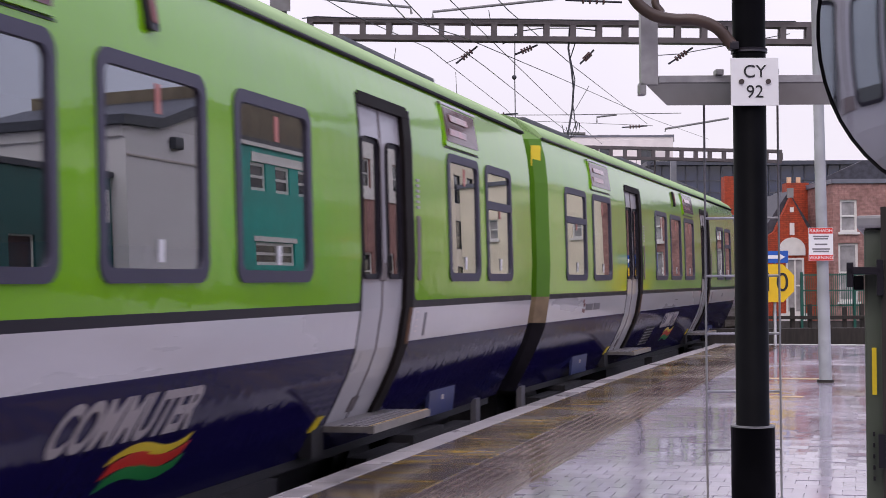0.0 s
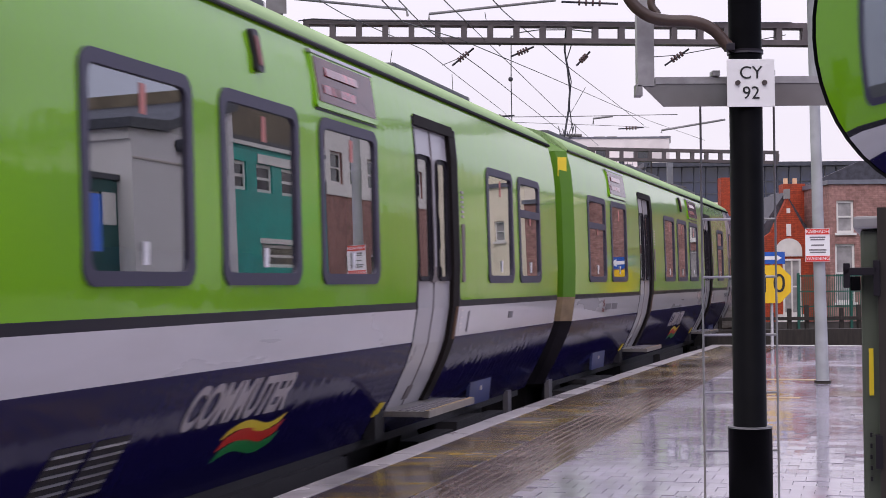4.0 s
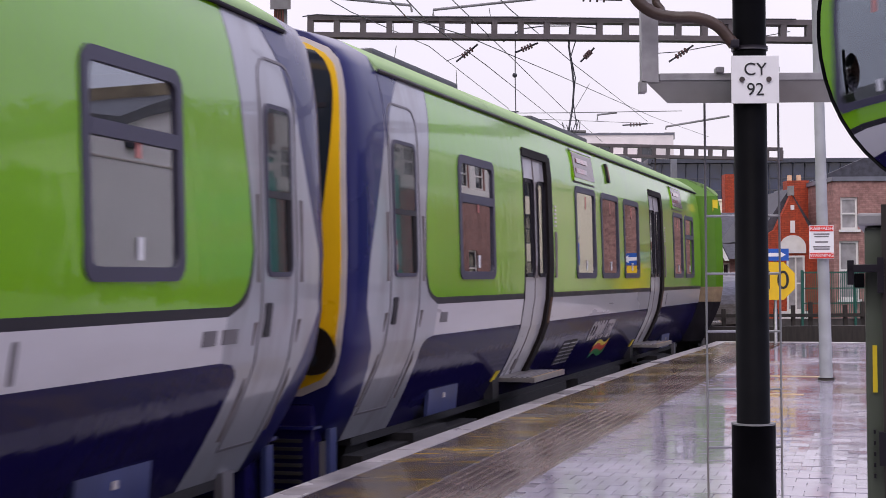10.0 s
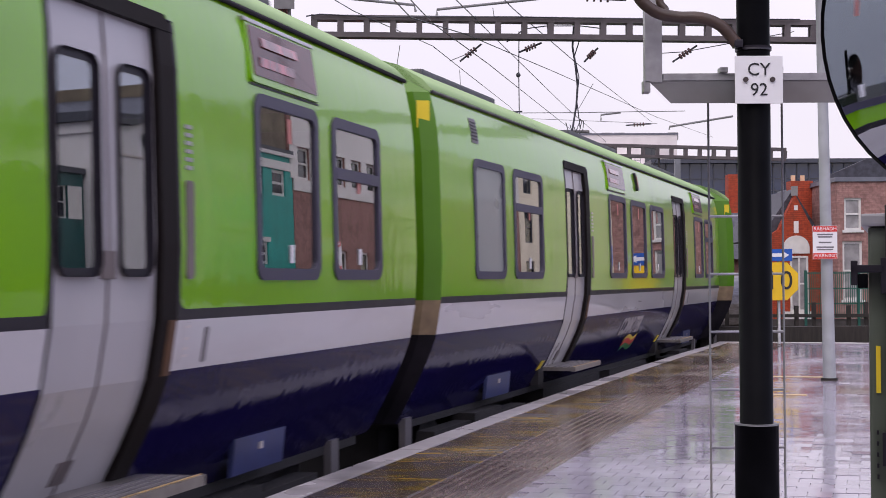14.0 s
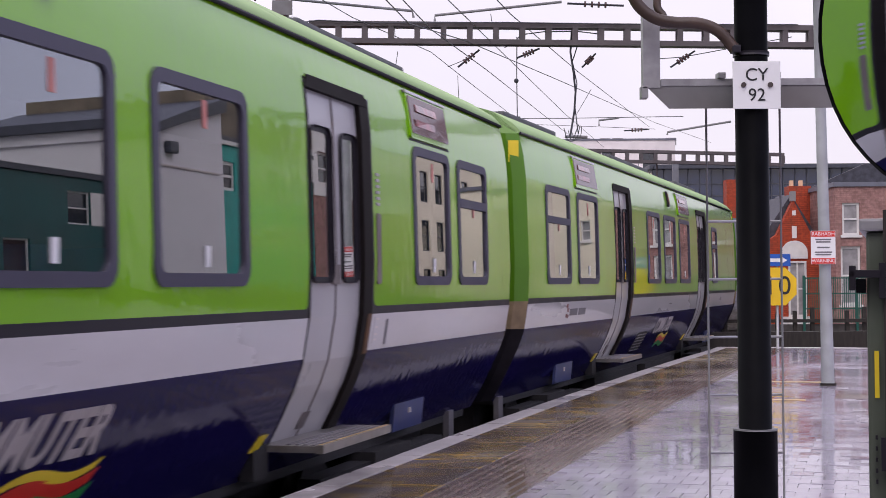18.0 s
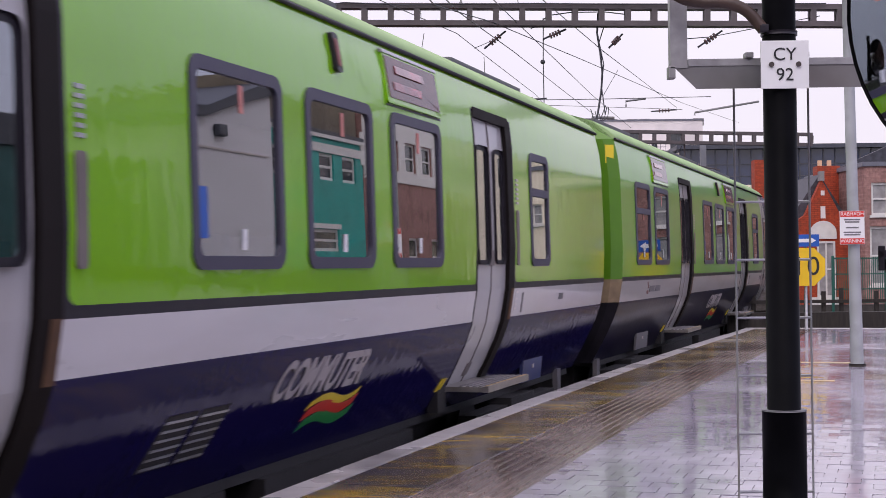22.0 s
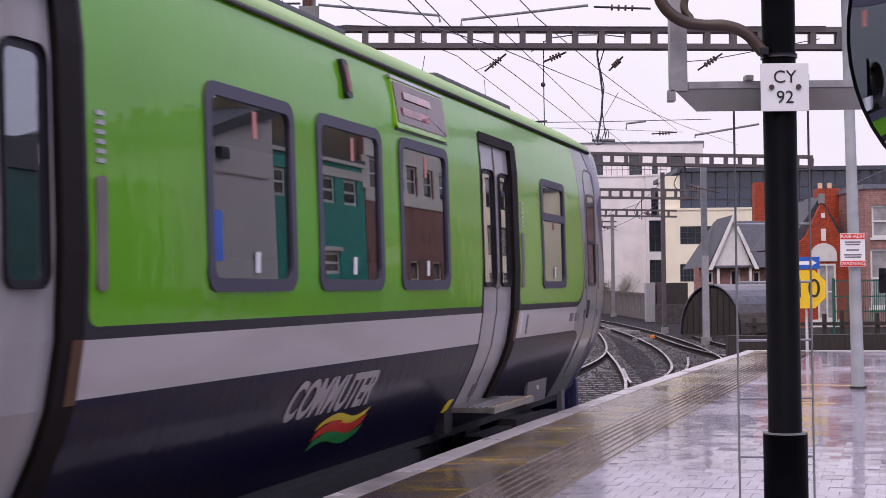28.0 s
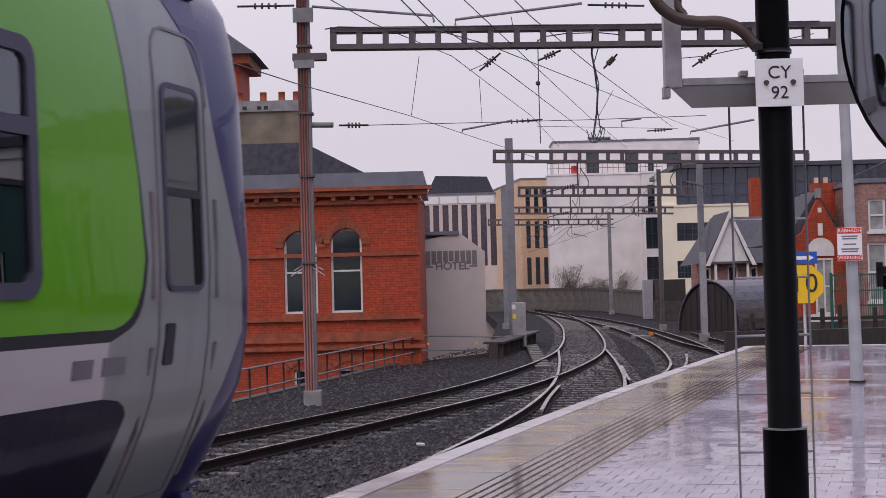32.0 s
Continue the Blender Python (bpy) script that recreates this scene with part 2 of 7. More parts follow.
STICKER = mat("faded_red_film", (0.55, 0.20, 0.17), 0.5, var=0.1)
RED = mat("red_paint", (0.65, 0.03, 0.02), 0.4, var=0.08)
ORANGE = mat("orange_film", (0.75, 0.22, 0.02), 0.4, var=0.08)
YGREEN = mat("flag_green_film", (0.02, 0.25, 0.06), 0.4, var=0.08)
YELLOW_FILM = mat("yellow_film", (0.80, 0.60, 0.03), 0.4, var=0.08)
LETTER = mat("pale_letter_film", (0.40, 0.36, 0.37), 0.4, var=0.08)
BARS = mat("print_grey", (0.17, 0.155, 0.165), 0.5, var=0.1)
BLACK = mat("black_gloss_paint", (0.004, 0.004, 0.005), 0.4, var=0.3, scale=6, spec=0.03)
GALV = mat("galvanised_steel", (0.38, 0.37, 0.39), 0.45, metal=0.5, var=0.15, scale=14, dirt=(0.2, 0.18, 0.17), dirt_amount=0.4)
POLE_GREY = mat("weathered_grey_pole", (0.36, 0.37, 0.39), 0.55, var=0.12, scale=6, dirt=(0.16, 0.17, 0.15), dirt_amount=0.5, dirt_scale=3)
MAST = mat("gantry_steel_grey", (0.20, 0.20, 0.21), 0.6, var=0.2, scale=3, dirt=(0.10, 0.07, 0.06), dirt_amount=0.6)
MAST_GREY = mat("mast_slate_grey", (0.20, 0.205, 0.235), 0.55, var=0.15, scale=4, dirt=(0.12, 0.10, 0.09), dirt_amount=0.5)
GANTRY = mat("gantry_steel_brown", (0.085, 0.07, 0.075), 0.6, var=0.2, scale=3)
CABLE_RED = mat("red_brown_cable", (0.22, 0.08, 0.07), 0.5, var=0.2, scale=2)
CABLE = mat("brown_conduit", (0.06, 0.036, 0.028), 0.45, var=0.25, scale=8, bump=0.1)
WIRE = mat("wire_dark", (0.04, 0.04, 0.05), 0.5, metal=0.3, var=0.1)
INSUL = mat("insulator_brown", (0.08, 0.04, 0.04), 0.25, var=0.2)
PLATE = mat("white_enamel", (0.80, 0.79, 0.80), 0.3, var=0.03, scale=3)
INK = mat("black_ink", (0.012, 0.012, 0.015), 0.5, var=0.1)
SIGN_YEL = mat("sign_yellow", (0.80, 0.50, 0.01), 0.4, var=0.06)
SIGN_BLUE = mat("sign_blue", (0.01, 0.09, 0.42), 0.4, var=0.06)
RAIL = mat("rail_steel", (0.48, 0.46, 0.46), 0.26, metal=0.8, var=0.15, scale=8, dirt=(0.12, 0.07, 0.05), dirt_amount=0.3)
RAIL_SIDE = mat("rail_web_rust", (0.02, 0.014, 0.013), 0.85, spec=0.15, var=0.3, scale=8)
SLEEPER = mat("weathered_sleeper", (0.075, 0.064, 0.062), 0.5, var=0.35, scale=5, bump=0.2, random_tint=0.4)
BALLAST = mat("dark_ballast", (0.016, 0.014, 0.017), 0.8, spec=0.12, var=0.7, scale=14, bump=1.0, bump_scale=22, random_tint=0.0)
STONE = mat("ballast_stone", (0.036, 0.031, 0.034), 0.6, var=0.4, scale=7, spec=0.3, random_tint=0.9, island=True)
BRICK_RED = mat("red_brick", (0.43, 0.058, 0.018), 0.75, var=0.25, scale=7, bump=0.3, bump_scale=30, dirt=(0.20, 0.06, 0.03), dirt_amount=0.5)
BRICK_RED_TRIM = mat("red_terracotta_trim", (0.30, 0.07, 0.03), 0.7, var=0.25, scale=5, dirt=(0.10, 0.04, 0.03), dirt_amount=0.6)
BRICK_BROWN = mat("brown_brick", (0.39, 0.215, 0.195), 0.8, var=0.25, scale=6, bump=0.3, bump_scale=25, dirt=(0.10, 0.05, 0.045), dirt_amount=0.5)
def coursed(m, mortar, amount=0.5):
    """Brick courses over a wall's own colour, for walls seen from afar."""
    n, l = m.node_tree.nodes, m.node_tree.links
    b = n["Principled BSDF"]
    src = b.inputs["Base Color"].links[0].from_socket
    co = n.new("ShaderNodeTexCoord")
    mp = n.new("ShaderNodeMapping")
    mp.inputs["Rotation"].default_value = (radians(-90), 0, 0)
    br = n.new("ShaderNodeTexBrick")
    br.inputs["Scale"].default_value = 1.0
    br.inputs["Brick Width"].default_value, br.inputs["Row Height"].default_value = 0.235, 0.08
    br.inputs["Mortar Size"].default_value, br.inputs["Bias"].default_value = 0.011, -0.2
    br.inputs["Color1"].default_value, br.inputs["Color2"].default_value = (1, 1, 1, 1), (0.62, 0.55, 0.55, 1)
    br.inputs["Mortar"].default_value = (*mortar, 1)
    mx = n.new("ShaderNodeMix")
    mx.data_type, mx.blend_type = "RGBA", "MULTIPLY"
    mx.inputs[0].default_value = amount
    l.new(co.outputs["Object"], mp.inputs[0])
    l.new(mp.outputs[0], br.inputs["Vector"])
    l.new(src, mx.inputs[6])
    l.new(br.outputs[0], mx.inputs[7])
    l.new(mx.outputs[2], b.inputs["Base Color"])


coursed(BRICK_RED, (0.5, 0.45, 0.4), 0.75)
coursed(BRICK_BROWN, (0.75, 0.7, 0.65), 0.75)
RENDER_WHITE = mat("white_render", (0.80, 0.74, 0.73), 0.8, var=0.06, scale=0.6, dirt=(0.45, 0.41, 0.42), dirt_amount=0.35, dirt_scale=0.4)
RENDER_CREAM = mat("cream_render", (0.84, 0.76, 0.60), 0.8, var=0.06, scale=0.6)
STACK = mat("stained_brown_render", (0.17, 0.14, 0.105), 0.85, var=0.3, scale=1.2, dirt=(0.30, 0.26, 0.18), dirt_amount=0.5, dirt_scale=1.0)
PIER = mat("pinkish_stone_cladding", (0.62, 0.50, 0.45), 0.7, var=0.08, scale=0.5)
PURPLE_GLASS = mat("dark_plum_glazing", (0.06, 0.04, 0.06), 0.15, var=0.3, spec=0.6)
RENDER_ORANGE = mat("ochre_cladding", (0.72, 0.48, 0.31), 0.8, var=0.1, scale=0.8)
RENDER_GREY = mat("grey_render", (0.56, 0.50, 0.48), 0.8, var=0.08, scale=0.5, dirt=(0.32, 0.29, 0.28), dirt_amount=0.5, dirt_scale=0.5)
SLATE = mat("grey_slate", (0.055, 0.055, 0.07), 0.6, var=0.3, scale=5, bump=0.3, bump_scale=12, spec=0.3)
LEAD = mat("lead_grey_roof", (0.15, 0.155, 0.19), 0.5, var=0.15, scale=2)
GLASS_DARK = mat("dark_window_glass", (0.02, 0.025, 0.035), 0.06, var=0.3, scale=0.5, spec=0.8, rough_var=0.02)
GLASS_NAVY = mat("navy_curtain_wall", (0.025, 0.035, 0.075), 0.12, var=0.35, scale=0.3, spec=0.7)
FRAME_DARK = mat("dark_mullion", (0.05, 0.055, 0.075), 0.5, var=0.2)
FRAME_WHITE = mat("white_window_frame", (0.74, 0.72, 0.70), 0.5, var=0.06)
TIMBER_DARK = mat("dark_weathered_timber", (0.035, 0.028, 0.025), 0.8, var=0.35, scale=6, stretch=(3, 3, 0.4))
CORRUG = mat("wet_corrugated_sheet", (0.13, 0.12, 0.145), 0.35, metal=0.3, var=0.55, scale=3, stretch=(4, 0.5, 4))
WALL_STONE = mat("lichened_parapet_stone", (0.125, 0.108, 0.098), 0.85, var=0.35, scale=1.5, bump=0.5, bump_scale=8, dirt=(0.05, 0.045, 0.04), dirt_amount=0.6, dirt_scale=0.6)
STONE_WALL = mat("dark_stone_wall", (0.06, 0.052, 0.05), 0.8, var=0.35, scale=3, bump=0.5, bump_scale=8)
CONCRETE = mat("grey_concrete", (0.24, 0.23, 0.23), 0.7, var=0.2, scale=3, bump=0.2)
FENCE_GREEN = mat("green_fence_paint", (0.012, 0.10, 0.075), 0.5, var=0.15)
IRON = mat("rusty_dark_iron", (0.055, 0.04, 0.038), 0.6, var=0.3, scale=6)
CABINET = mat("weathered_green_cabinet", (0.085, 0.10, 0.075), 0.45, var=0.25, scale=4, dirt=(0.26, 0.27, 0.26), dirt_amount=0.6, dirt_scale=1.5)
RENDER_BRIGHT = mat("bright_cream_render", (0.88, 0.82, 0.60), 0.8, var=0.05, scale=0.4)
CURTAIN = mat("curtained_window_glass", (0.36, 0.34, 0.35), 0.12, var=0.25, scale=2.5, spec=0.6, coat=0.4)
RENDER_PALE = mat("pale_grey_render", (0.72, 0.70, 0.72), 0.8, var=0.06, scale=0.5, dirt=(0.5, 0.48, 0.48), dirt_amount=0.4, dirt_scale=0.5)
TEAL_DARK = mat("dark_teal_cladding", (0.008, 0.085, 0.085), 0.5, var=0.2, scale=0.6)
TEAL = mat("teal_cladding", (0.012, 0.36, 0.31), 0.5, var=0.15, scale=0.8)
FOLIAGE = mat("bare_shrub_twigs", (0.17, 0.145, 0.105), 0.8, var=0.4, scale=9)
ASPHALT = mat("asphalt", (0.055, 0.055, 0.06), 0.7, var=0.2, scale=2)


def wet(name, color, pool=0.5, rough_dry=0.45, rough_wet=0.04, var=0.12, scale=3.0, dark=0.6, bump=0.15, tint=0.0, paint=None, island=False, streak=False):
    """Paving under a film of rain: pools are darker and mirror-smooth; paint: worn colour over it."""
    m = bpy.data.materials.new(name)
    m.use_nodes = True
    n, l = m.node_tree.nodes, m.node_tree.links
    b = n["Principled BSDF"]
    geo = n.new("ShaderNodeNewGeometry")
    big = n.new("ShaderNodeTexNoise")
    big.inputs["Scale"].default_value, big.inputs["Detail"].default_value = 0.55, 5.0
    fine = n.new("ShaderNodeTexNoise")
    fine.inputs["Scale"].default_value, fine.inputs["Detail"].default_value = scale, 7.0
    for q in (big, fine):
        l.new(geo.outputs["Position"], q.inputs["Vector"])
    ramp = n.new("ShaderNodeValToRGB")
    ramp.color_ramp.elements[0].position, ramp.color_ramp.elements[0].color = 0.3, (*[c * (1 - var) for c in color], 1)
    ramp.color_ramp.elements[1].position, ramp.color_ramp.elements[1].color = 0.7, (*[min(1, c * (1 + var)) for c in color], 1)
    l.new(fine.outputs[0], ramp.inputs[0])
    col = ramp.outputs[0]
    if paint:
        pn = n.new("ShaderNodeTexNoise")
        pn.inputs["Scale"].default_value, pn.inputs["Detail"].default_value = 2.6, 9.0
        pm = n.new("ShaderNodeMapping")
        pm.inputs["Rotation"].default_value = (0, 0, radians(18))
        pm.inputs["Scale"].default_value = (0.7, 3.2, 1.0) if streak else (1, 1, 1)
        l.new(geo.outputs["Position"], pm.inputs[0])
        l.new(pm.outputs[0], pn.inputs["Vector"])
        pr = n.new("ShaderNodeValToRGB")
        pr.color_ramp.elements[0].position, pr.color_ramp.elements[0].color = 0.49, (0, 0, 0, 1)
        pr.color_ramp.elements[1].position, pr.color_ramp.elements[1].color = 0.56, (0.9, 0.9, 0.9, 1)
        l.new(pn.outputs[0], pr.inputs[0])
        px = n.new("ShaderNodeMix")
        px.data_type = "RGBA"
        px.inputs[7].default_value = (*paint, 1)
        l.new(pr.outputs[0], px.inputs[0])
        l.new(col, px.inputs[6])
        col = px.outputs[2]
    pool_r = n.new("ShaderNodeValToRGB")
    pool_r.color_ramp.elements[0].position, pool_r.color_ramp.elements[0].color = pool - 0.1, (1, 1, 1, 1)
    pool_r.color_ramp.elements[1].position, pool_r.color_ramp.elements[1].color = pool + 0.1, (0, 0, 0, 1)
    l.new(big.outputs[0], pool_r.inputs[0])
    mul = n.new("ShaderNodeMix")
    mul.data_type, mul.blend_type = "RGBA", "MULTIPLY"
    mul.inputs[7].default_value = (dark, dark, dark, 1)
    l.new(pool_r.outputs[0], mul.inputs[0])
    l.new(col, mul.inputs[6])
    out = mul.outputs[2]
    if tint:
        hs = n.new("ShaderNodeHueSaturation")
        mr = n.new("ShaderNodeMapRange")
        mr.inputs[3].default_value, mr.inputs[4].default_value = 1 - tint, 1 + tint
        l.new(geo.outputs["Random Per Island"] if island else n.new("ShaderNodeObjectInfo").outputs["Random"], mr.inputs[0])
        l.new(mr.outputs[0], hs.inputs["Value"])
        l.new(out, hs.inputs["Color"])
        out = hs.outputs[0]
    l.new(out, b.inputs["Base Color"])
    ro = n.new("ShaderNodeMapRange")
    ro.inputs[3].default_value, ro.inputs[4].default_value = rough_dry, rough_wet
    l.new(pool_r.outputs[0], ro.inputs[0])
    l.new(ro.outputs[0], b.inputs["Roughness"])
    bp = n.new("ShaderNodeBump")
    bp.inputs["Strength"].default_value, bp.inputs["Distance"].default_value = bump, 0.004
    l.new(fine.outputs[0], bp.inputs["Height"])
    l.new(bp.outputs[0], b.inputs["Normal"])
    return m


PAVER = wet("wet_block_paving", (0.37, 0.335, 0.41), pool=0.56, rough_dry=0.2, rough_wet=0.08, tint=0.06, dark=0.82, bump=0.1)
PAVER_REST = wet("wet_block_paving_rest", (0.37, 0.335, 0.41), pool=0.56, rough_dry=0.2, rough_wet=0.08, tint=0.06, dark=0.82, bump=0.1, island=True)
GROUT = wet("wet_paving_joint", (0.30, 0.27, 0.32), pool=0.5, rough_dry=0.25, rough_wet=0.06)
COPING = wet("wet_coping_stone", (0.46, 0.42, 0.43), pool=0.40, rough_dry=0.3, rough_wet=0.12, tint=0.06)
SLAB = wet("wet_edge_slab", (0.13, 0.108, 0.112), pool=0.55, rough_dry=0.30, rough_wet=0.12, tint=0.14, bump=0.45, paint=(0.40, 0.25, 0.03), streak=True)
TACTILE = wet("wet_ribbed_slab", (0.20, 0.145, 0.125), pool=0.5, rough_dry=0.2, rough_wet=0.07, tint=0.16, var=0.35, scale=9.0)

# ---- building helpers ----
def part(name, bm, material, parent=None, label="", smooth=False):
    """Links a bmesh as one mesh object, under a thing or a part."""
    me = bpy.data.meshes.new(name)
    bm.normal_update()
    bm.to_mesh(me)
    bm.free()
    for m in (material if isinstance(material, (list, tuple)) else [material]):
        me.materials.append(m)
    if smooth:
        for p in me.polygons:
            p.use_smooth = True
    ob = new(name, me)
    if parent:
        ob.parent = parent
    return tagged(ob, label) if label else ob


def thing(name, label, category, m=None, group="", kind=""):
    ob = new(name)
    ob.empty_display_size = 0.2
    if m is not None:
        ob.matrix_basis = m
    return tagged(ob, label, category, group, kind)


def again(name, mesh_of, m, parent=None):
    """Another object on the same mesh."""
    ob = new(name, mesh_of.data)
    ob.matrix_basis = m
    if parent:
        ob.parent = parent
    return ob


def box(bm, x0, x1, y0, y1, z0, z1, mi=0, m=None, bevel=0.0):
    v = [bm.verts.new((x, y, z)) for x in (x0, x1) for y in (y0, y1) for z in (z0, z1)]
    f = [bm.faces.new([v[i] for i in q]) for q in ((0, 1, 3, 2), (4, 6, 7, 5), (0, 4, 5, 1), (2, 3, 7, 6), (0, 2, 6, 4), (1, 5, 7, 3))]
    for q in f:
        q.material_index = mi
    if bevel:
        es = list({e for q in f for e in q.edges})
        r = bmesh.ops.bevel(bm, geom=es, offset=bevel, segments=2, profile=0.7, affect="EDGES")
        v = list({w for q in r["faces"] for w in q.verts} | {w for w in v if w.is_valid})
        for q in r["faces"]:
            q.material_index = mi
    if m is not None:
        bmesh.ops.transform(bm, matrix=m, verts=v)
    return v


def boxes(*specs, bevel=0.0):
    bm = bmesh.new()
    for s in specs:
        box(bm, *s, bevel=bevel)
    return bm


def tube(bm, pts, r, seg=8, mi=0, close=True, r_end=None):
    """A round bar along a line of points."""
    pts = [Vector(p) for p in pts]
    rings = []
    for i, p in enumerate(pts):
        a = pts[max(i - 1, 0)]
        b = pts[min(i + 1, len(pts) - 1)]
        d = (b - a).normalized()
        side = d.cross(Vector((0, 0, 1)) if abs(d.z) < 0.95 else Vector((1, 0, 0))).normalized()
        up = side.cross(d)
        rr = r if r_end is None else r + (r_end - r) * i / (len(pts) - 1)
        rings.append([bm.verts.new(p + rr * (math.cos(q) * side + math.sin(q) * up)) for q in (2 * math.pi * j / seg for j in range(seg))])
    for a, b in zip(rings, rings[1:]):
        for j in range(seg):
            f = bm.faces.new((a[j], a[(j + 1) % seg], b[(j + 1) % seg], b[j]))
            f.material_index, f.smooth = mi, True
    if close:
        bm.faces.new(rings[0]).material_index = mi
        bm.faces.new(list(reversed(rings[-1]))).material_index = mi
    return bm


def prism(bm, outline, depth, m, mi=0):
    """A flat outline (u, v) with thickness: u, v, depth are taken to x, y, z of m."""
    a = [bm.verts.new(m @ Vector((u, v, 0))) for u, v in outline]
    b = [bm.verts.new(m @ Vector((u, v, depth))) for u, v in outline]
    n = len(outline)
    fs = [bm.faces.new(list(reversed(a))), bm.faces.new(b)]
    for i in range(n):
        fs.append(bm.faces.new((a[i], a[(i + 1) % n], b[(i + 1) % n], b[i])))
    for f in fs:
        f.material_index = mi
    return bm


def round_rect(u0, u1, v0, v1, r, seg=4):
    pts = []
    for cu, cv, a0 in ((u1 - r, v1 - r, 0), (u0 + r, v1 - r, 90), (u0 + r, v0 + r, 180), (u1 - r, v0 + r, 270)):
        for i in range(seg + 1):
            a = radians(a0 + 90 * i / seg)
            pts.append((cu + r * math.cos(a), cv + r * math.sin(a)))
    return pts


def arc_curve(points, n):
    """A smooth line through a few control points (Catmull-Rom)."""
    p = [Vector(q) for q in points]
    p = [2 * p[0] - p[1]] + p + [2 * p[-1] - p[-2]]
    out = []
    for i in range(1, len(p) - 2):
        for j in range(n):
            t = j / n
            a, b, c, d = p[i - 1], p[i], p[i + 1], p[i + 2]
            out.append(0.5 * (2 * b + (c - a) * t + (2 * a - 5 * b + 4 * c - d) * t * t + (3 * b - a - 3 * c + d) * t ** 3))
    out.append(p[-2])
    return out


def text_mesh(name, body, size, material, parent, m, extrude=0.002, label="", bold=0.0):
    cu = bpy.data.curves.new(name, "FONT")
    cu.body, cu.size, cu.align_x, cu.align_y, cu.extrude = body, size, "CENTER", "CENTER", extrude
    cu.offset = bold
    tmp = new(name, cu)
    bpy.context.view_layer.update()
    me = bpy.data.meshes.new_from_object(tmp.evaluated_get(bpy.context.evaluated_depsgraph_get()))
    bpy.data.objects.remove(tmp)
    me.materials.clear()
    me.materials.append(material)
    ob = new(name, me)
    ob.parent, ob.matrix_basis = parent, m
    return tagged(ob, label) if label else ob


# ---- the plan: the platform track's line ----
PHI, SIDE, BEND = radians(14.913), 3.5025, 0.00245
HALF = 1.43                      # half the width of a railcar at its windows
RAIL_Z = -0.85                   # rail head below the platform paving


def _line():
    step, s = 0.5, 0.0
    pts = {0: (-SIDE * math.cos(PHI) - HALF * math.cos(PHI), SIDE * math.sin(PHI) + HALF * math.sin(PHI), PHI)}

    def kappa(q):
        if q < -12:
            return 0.0
        if q < 29:
            return BEND
        if q < 43:
            return -0.0155
        if q < 58:
            return -0.0041
        if q < 100:
            return -0.0019
        return -0.0005
    x, y, h = pts[0]
    for i in range(1, 341):
        k = kappa((i - 0.5) * step)
        x, y = x + step * math.sin(h + k * step / 2), y + step * math.cos(h + k * step / 2)
        h += k * step
        pts[i] = (x, y, h)
    x, y, h = pts[0]
    for i in range(-1, -401, -1):
        k = kappa((i + 0.5) * step)
        x, y = x - step * math.sin(h - k * step / 2), y - step * math.cos(h - k * step / 2)
        h -= k * step
        pts[i] = (x, y, h)
    return pts


LINE = _line()


def line_at(s, off=0.0):
    """A point of the platform track's centreline, s metres along it, off metres towards the platform."""
    i = math.floor(s / 0.5)
    f = s / 0.5 - i
    a, b = LINE[i], LINE[i + 1]
    x, y, h = (a[j] + (b[j] - a[j]) * f for j in range(3))
    return x + off * math.cos(h), y - off * math.sin(h), h

# ---- the platform ----
S0, S1 = -45.0, 31.2             # the platform's reach along the line
GAP = HALF + 0.10                # from the track's centreline to the platform's edge


def strip(s0, s1, o0, o1, z0, z1, n):
    """A band that follows the track: between two offsets from its centreline."""
    bm = bmesh.new()
    rows = []
    for i in range(n + 1):
        s = s0 + (s1 - s0) * i / n
        a, b = line_at(s, o0), line_at(s, o1)
        rows.append([bm.verts.new(q) for q in ((a[0], a[1], z0), (a[0], a[1], z1), (b[0], b[1], z1), (b[0], b[1], z0))])
    for a, b in zip(rows, rows[1:]):
        for j in range(4):
            bm.faces.new((a[j], b[j], b[(j + 1) % 4], a[(j + 1) % 4]))
    bm.faces.new(rows[0]), bm.faces.new(list(reversed(rows[-1])))
    return bm


ground = part("ground", boxes((-900, 900, -900, 2500, -6.2, -6.0)), ASPHALT)
tagged(ground, "dark city ground below the viaduct", "ground", kind="structure")
platform = part("platform", strip(S0, S1, GAP + 0.03, 16.0, -1.3, -0.045, 90), CONCRETE)
tagged(platform, "raised station platform with wet block paving", "platform", kind="structure")
part("paving_bed", strip(S0, S1, GAP + 0.06, 15.9, -0.1, -0.0055, 90), GROUT, platform, "dark wet joints")
part("platform_wall", strip(S0, S1, GAP + 0.12, GAP + 0.03, -1.3, -0.10, 90), STONE_WALL, platform)

# ---- trackbed, tracks ----
bm = bmesh.new()
edge = [(-45, -120), (-14.0, -10), (-5.15, 31), (-1.75, 48), (1.0, 54), (1.5, 70), (2.6, 100), (2.6, 330), (60, 330), (60, 32.2), (14, 32.2), (14, -120)]
lower = [bm.verts.new((x, y, -1.75)) for x, y in edge]
upper = [bm.verts.new((v.co.x, v.co.y, -1.02)) for v in lower]
for i in range(len(lower)):
    j = (i + 1) % len(lower)
    bm.faces.new((lower[i], lower[j], upper[j], upper[i]))
bm.faces.new(upper)
trackbed = part("trackbed", bm, BALLAST)
tagged(trackbed, "dark wet ballast of the railway", "ballast", kind="structure")


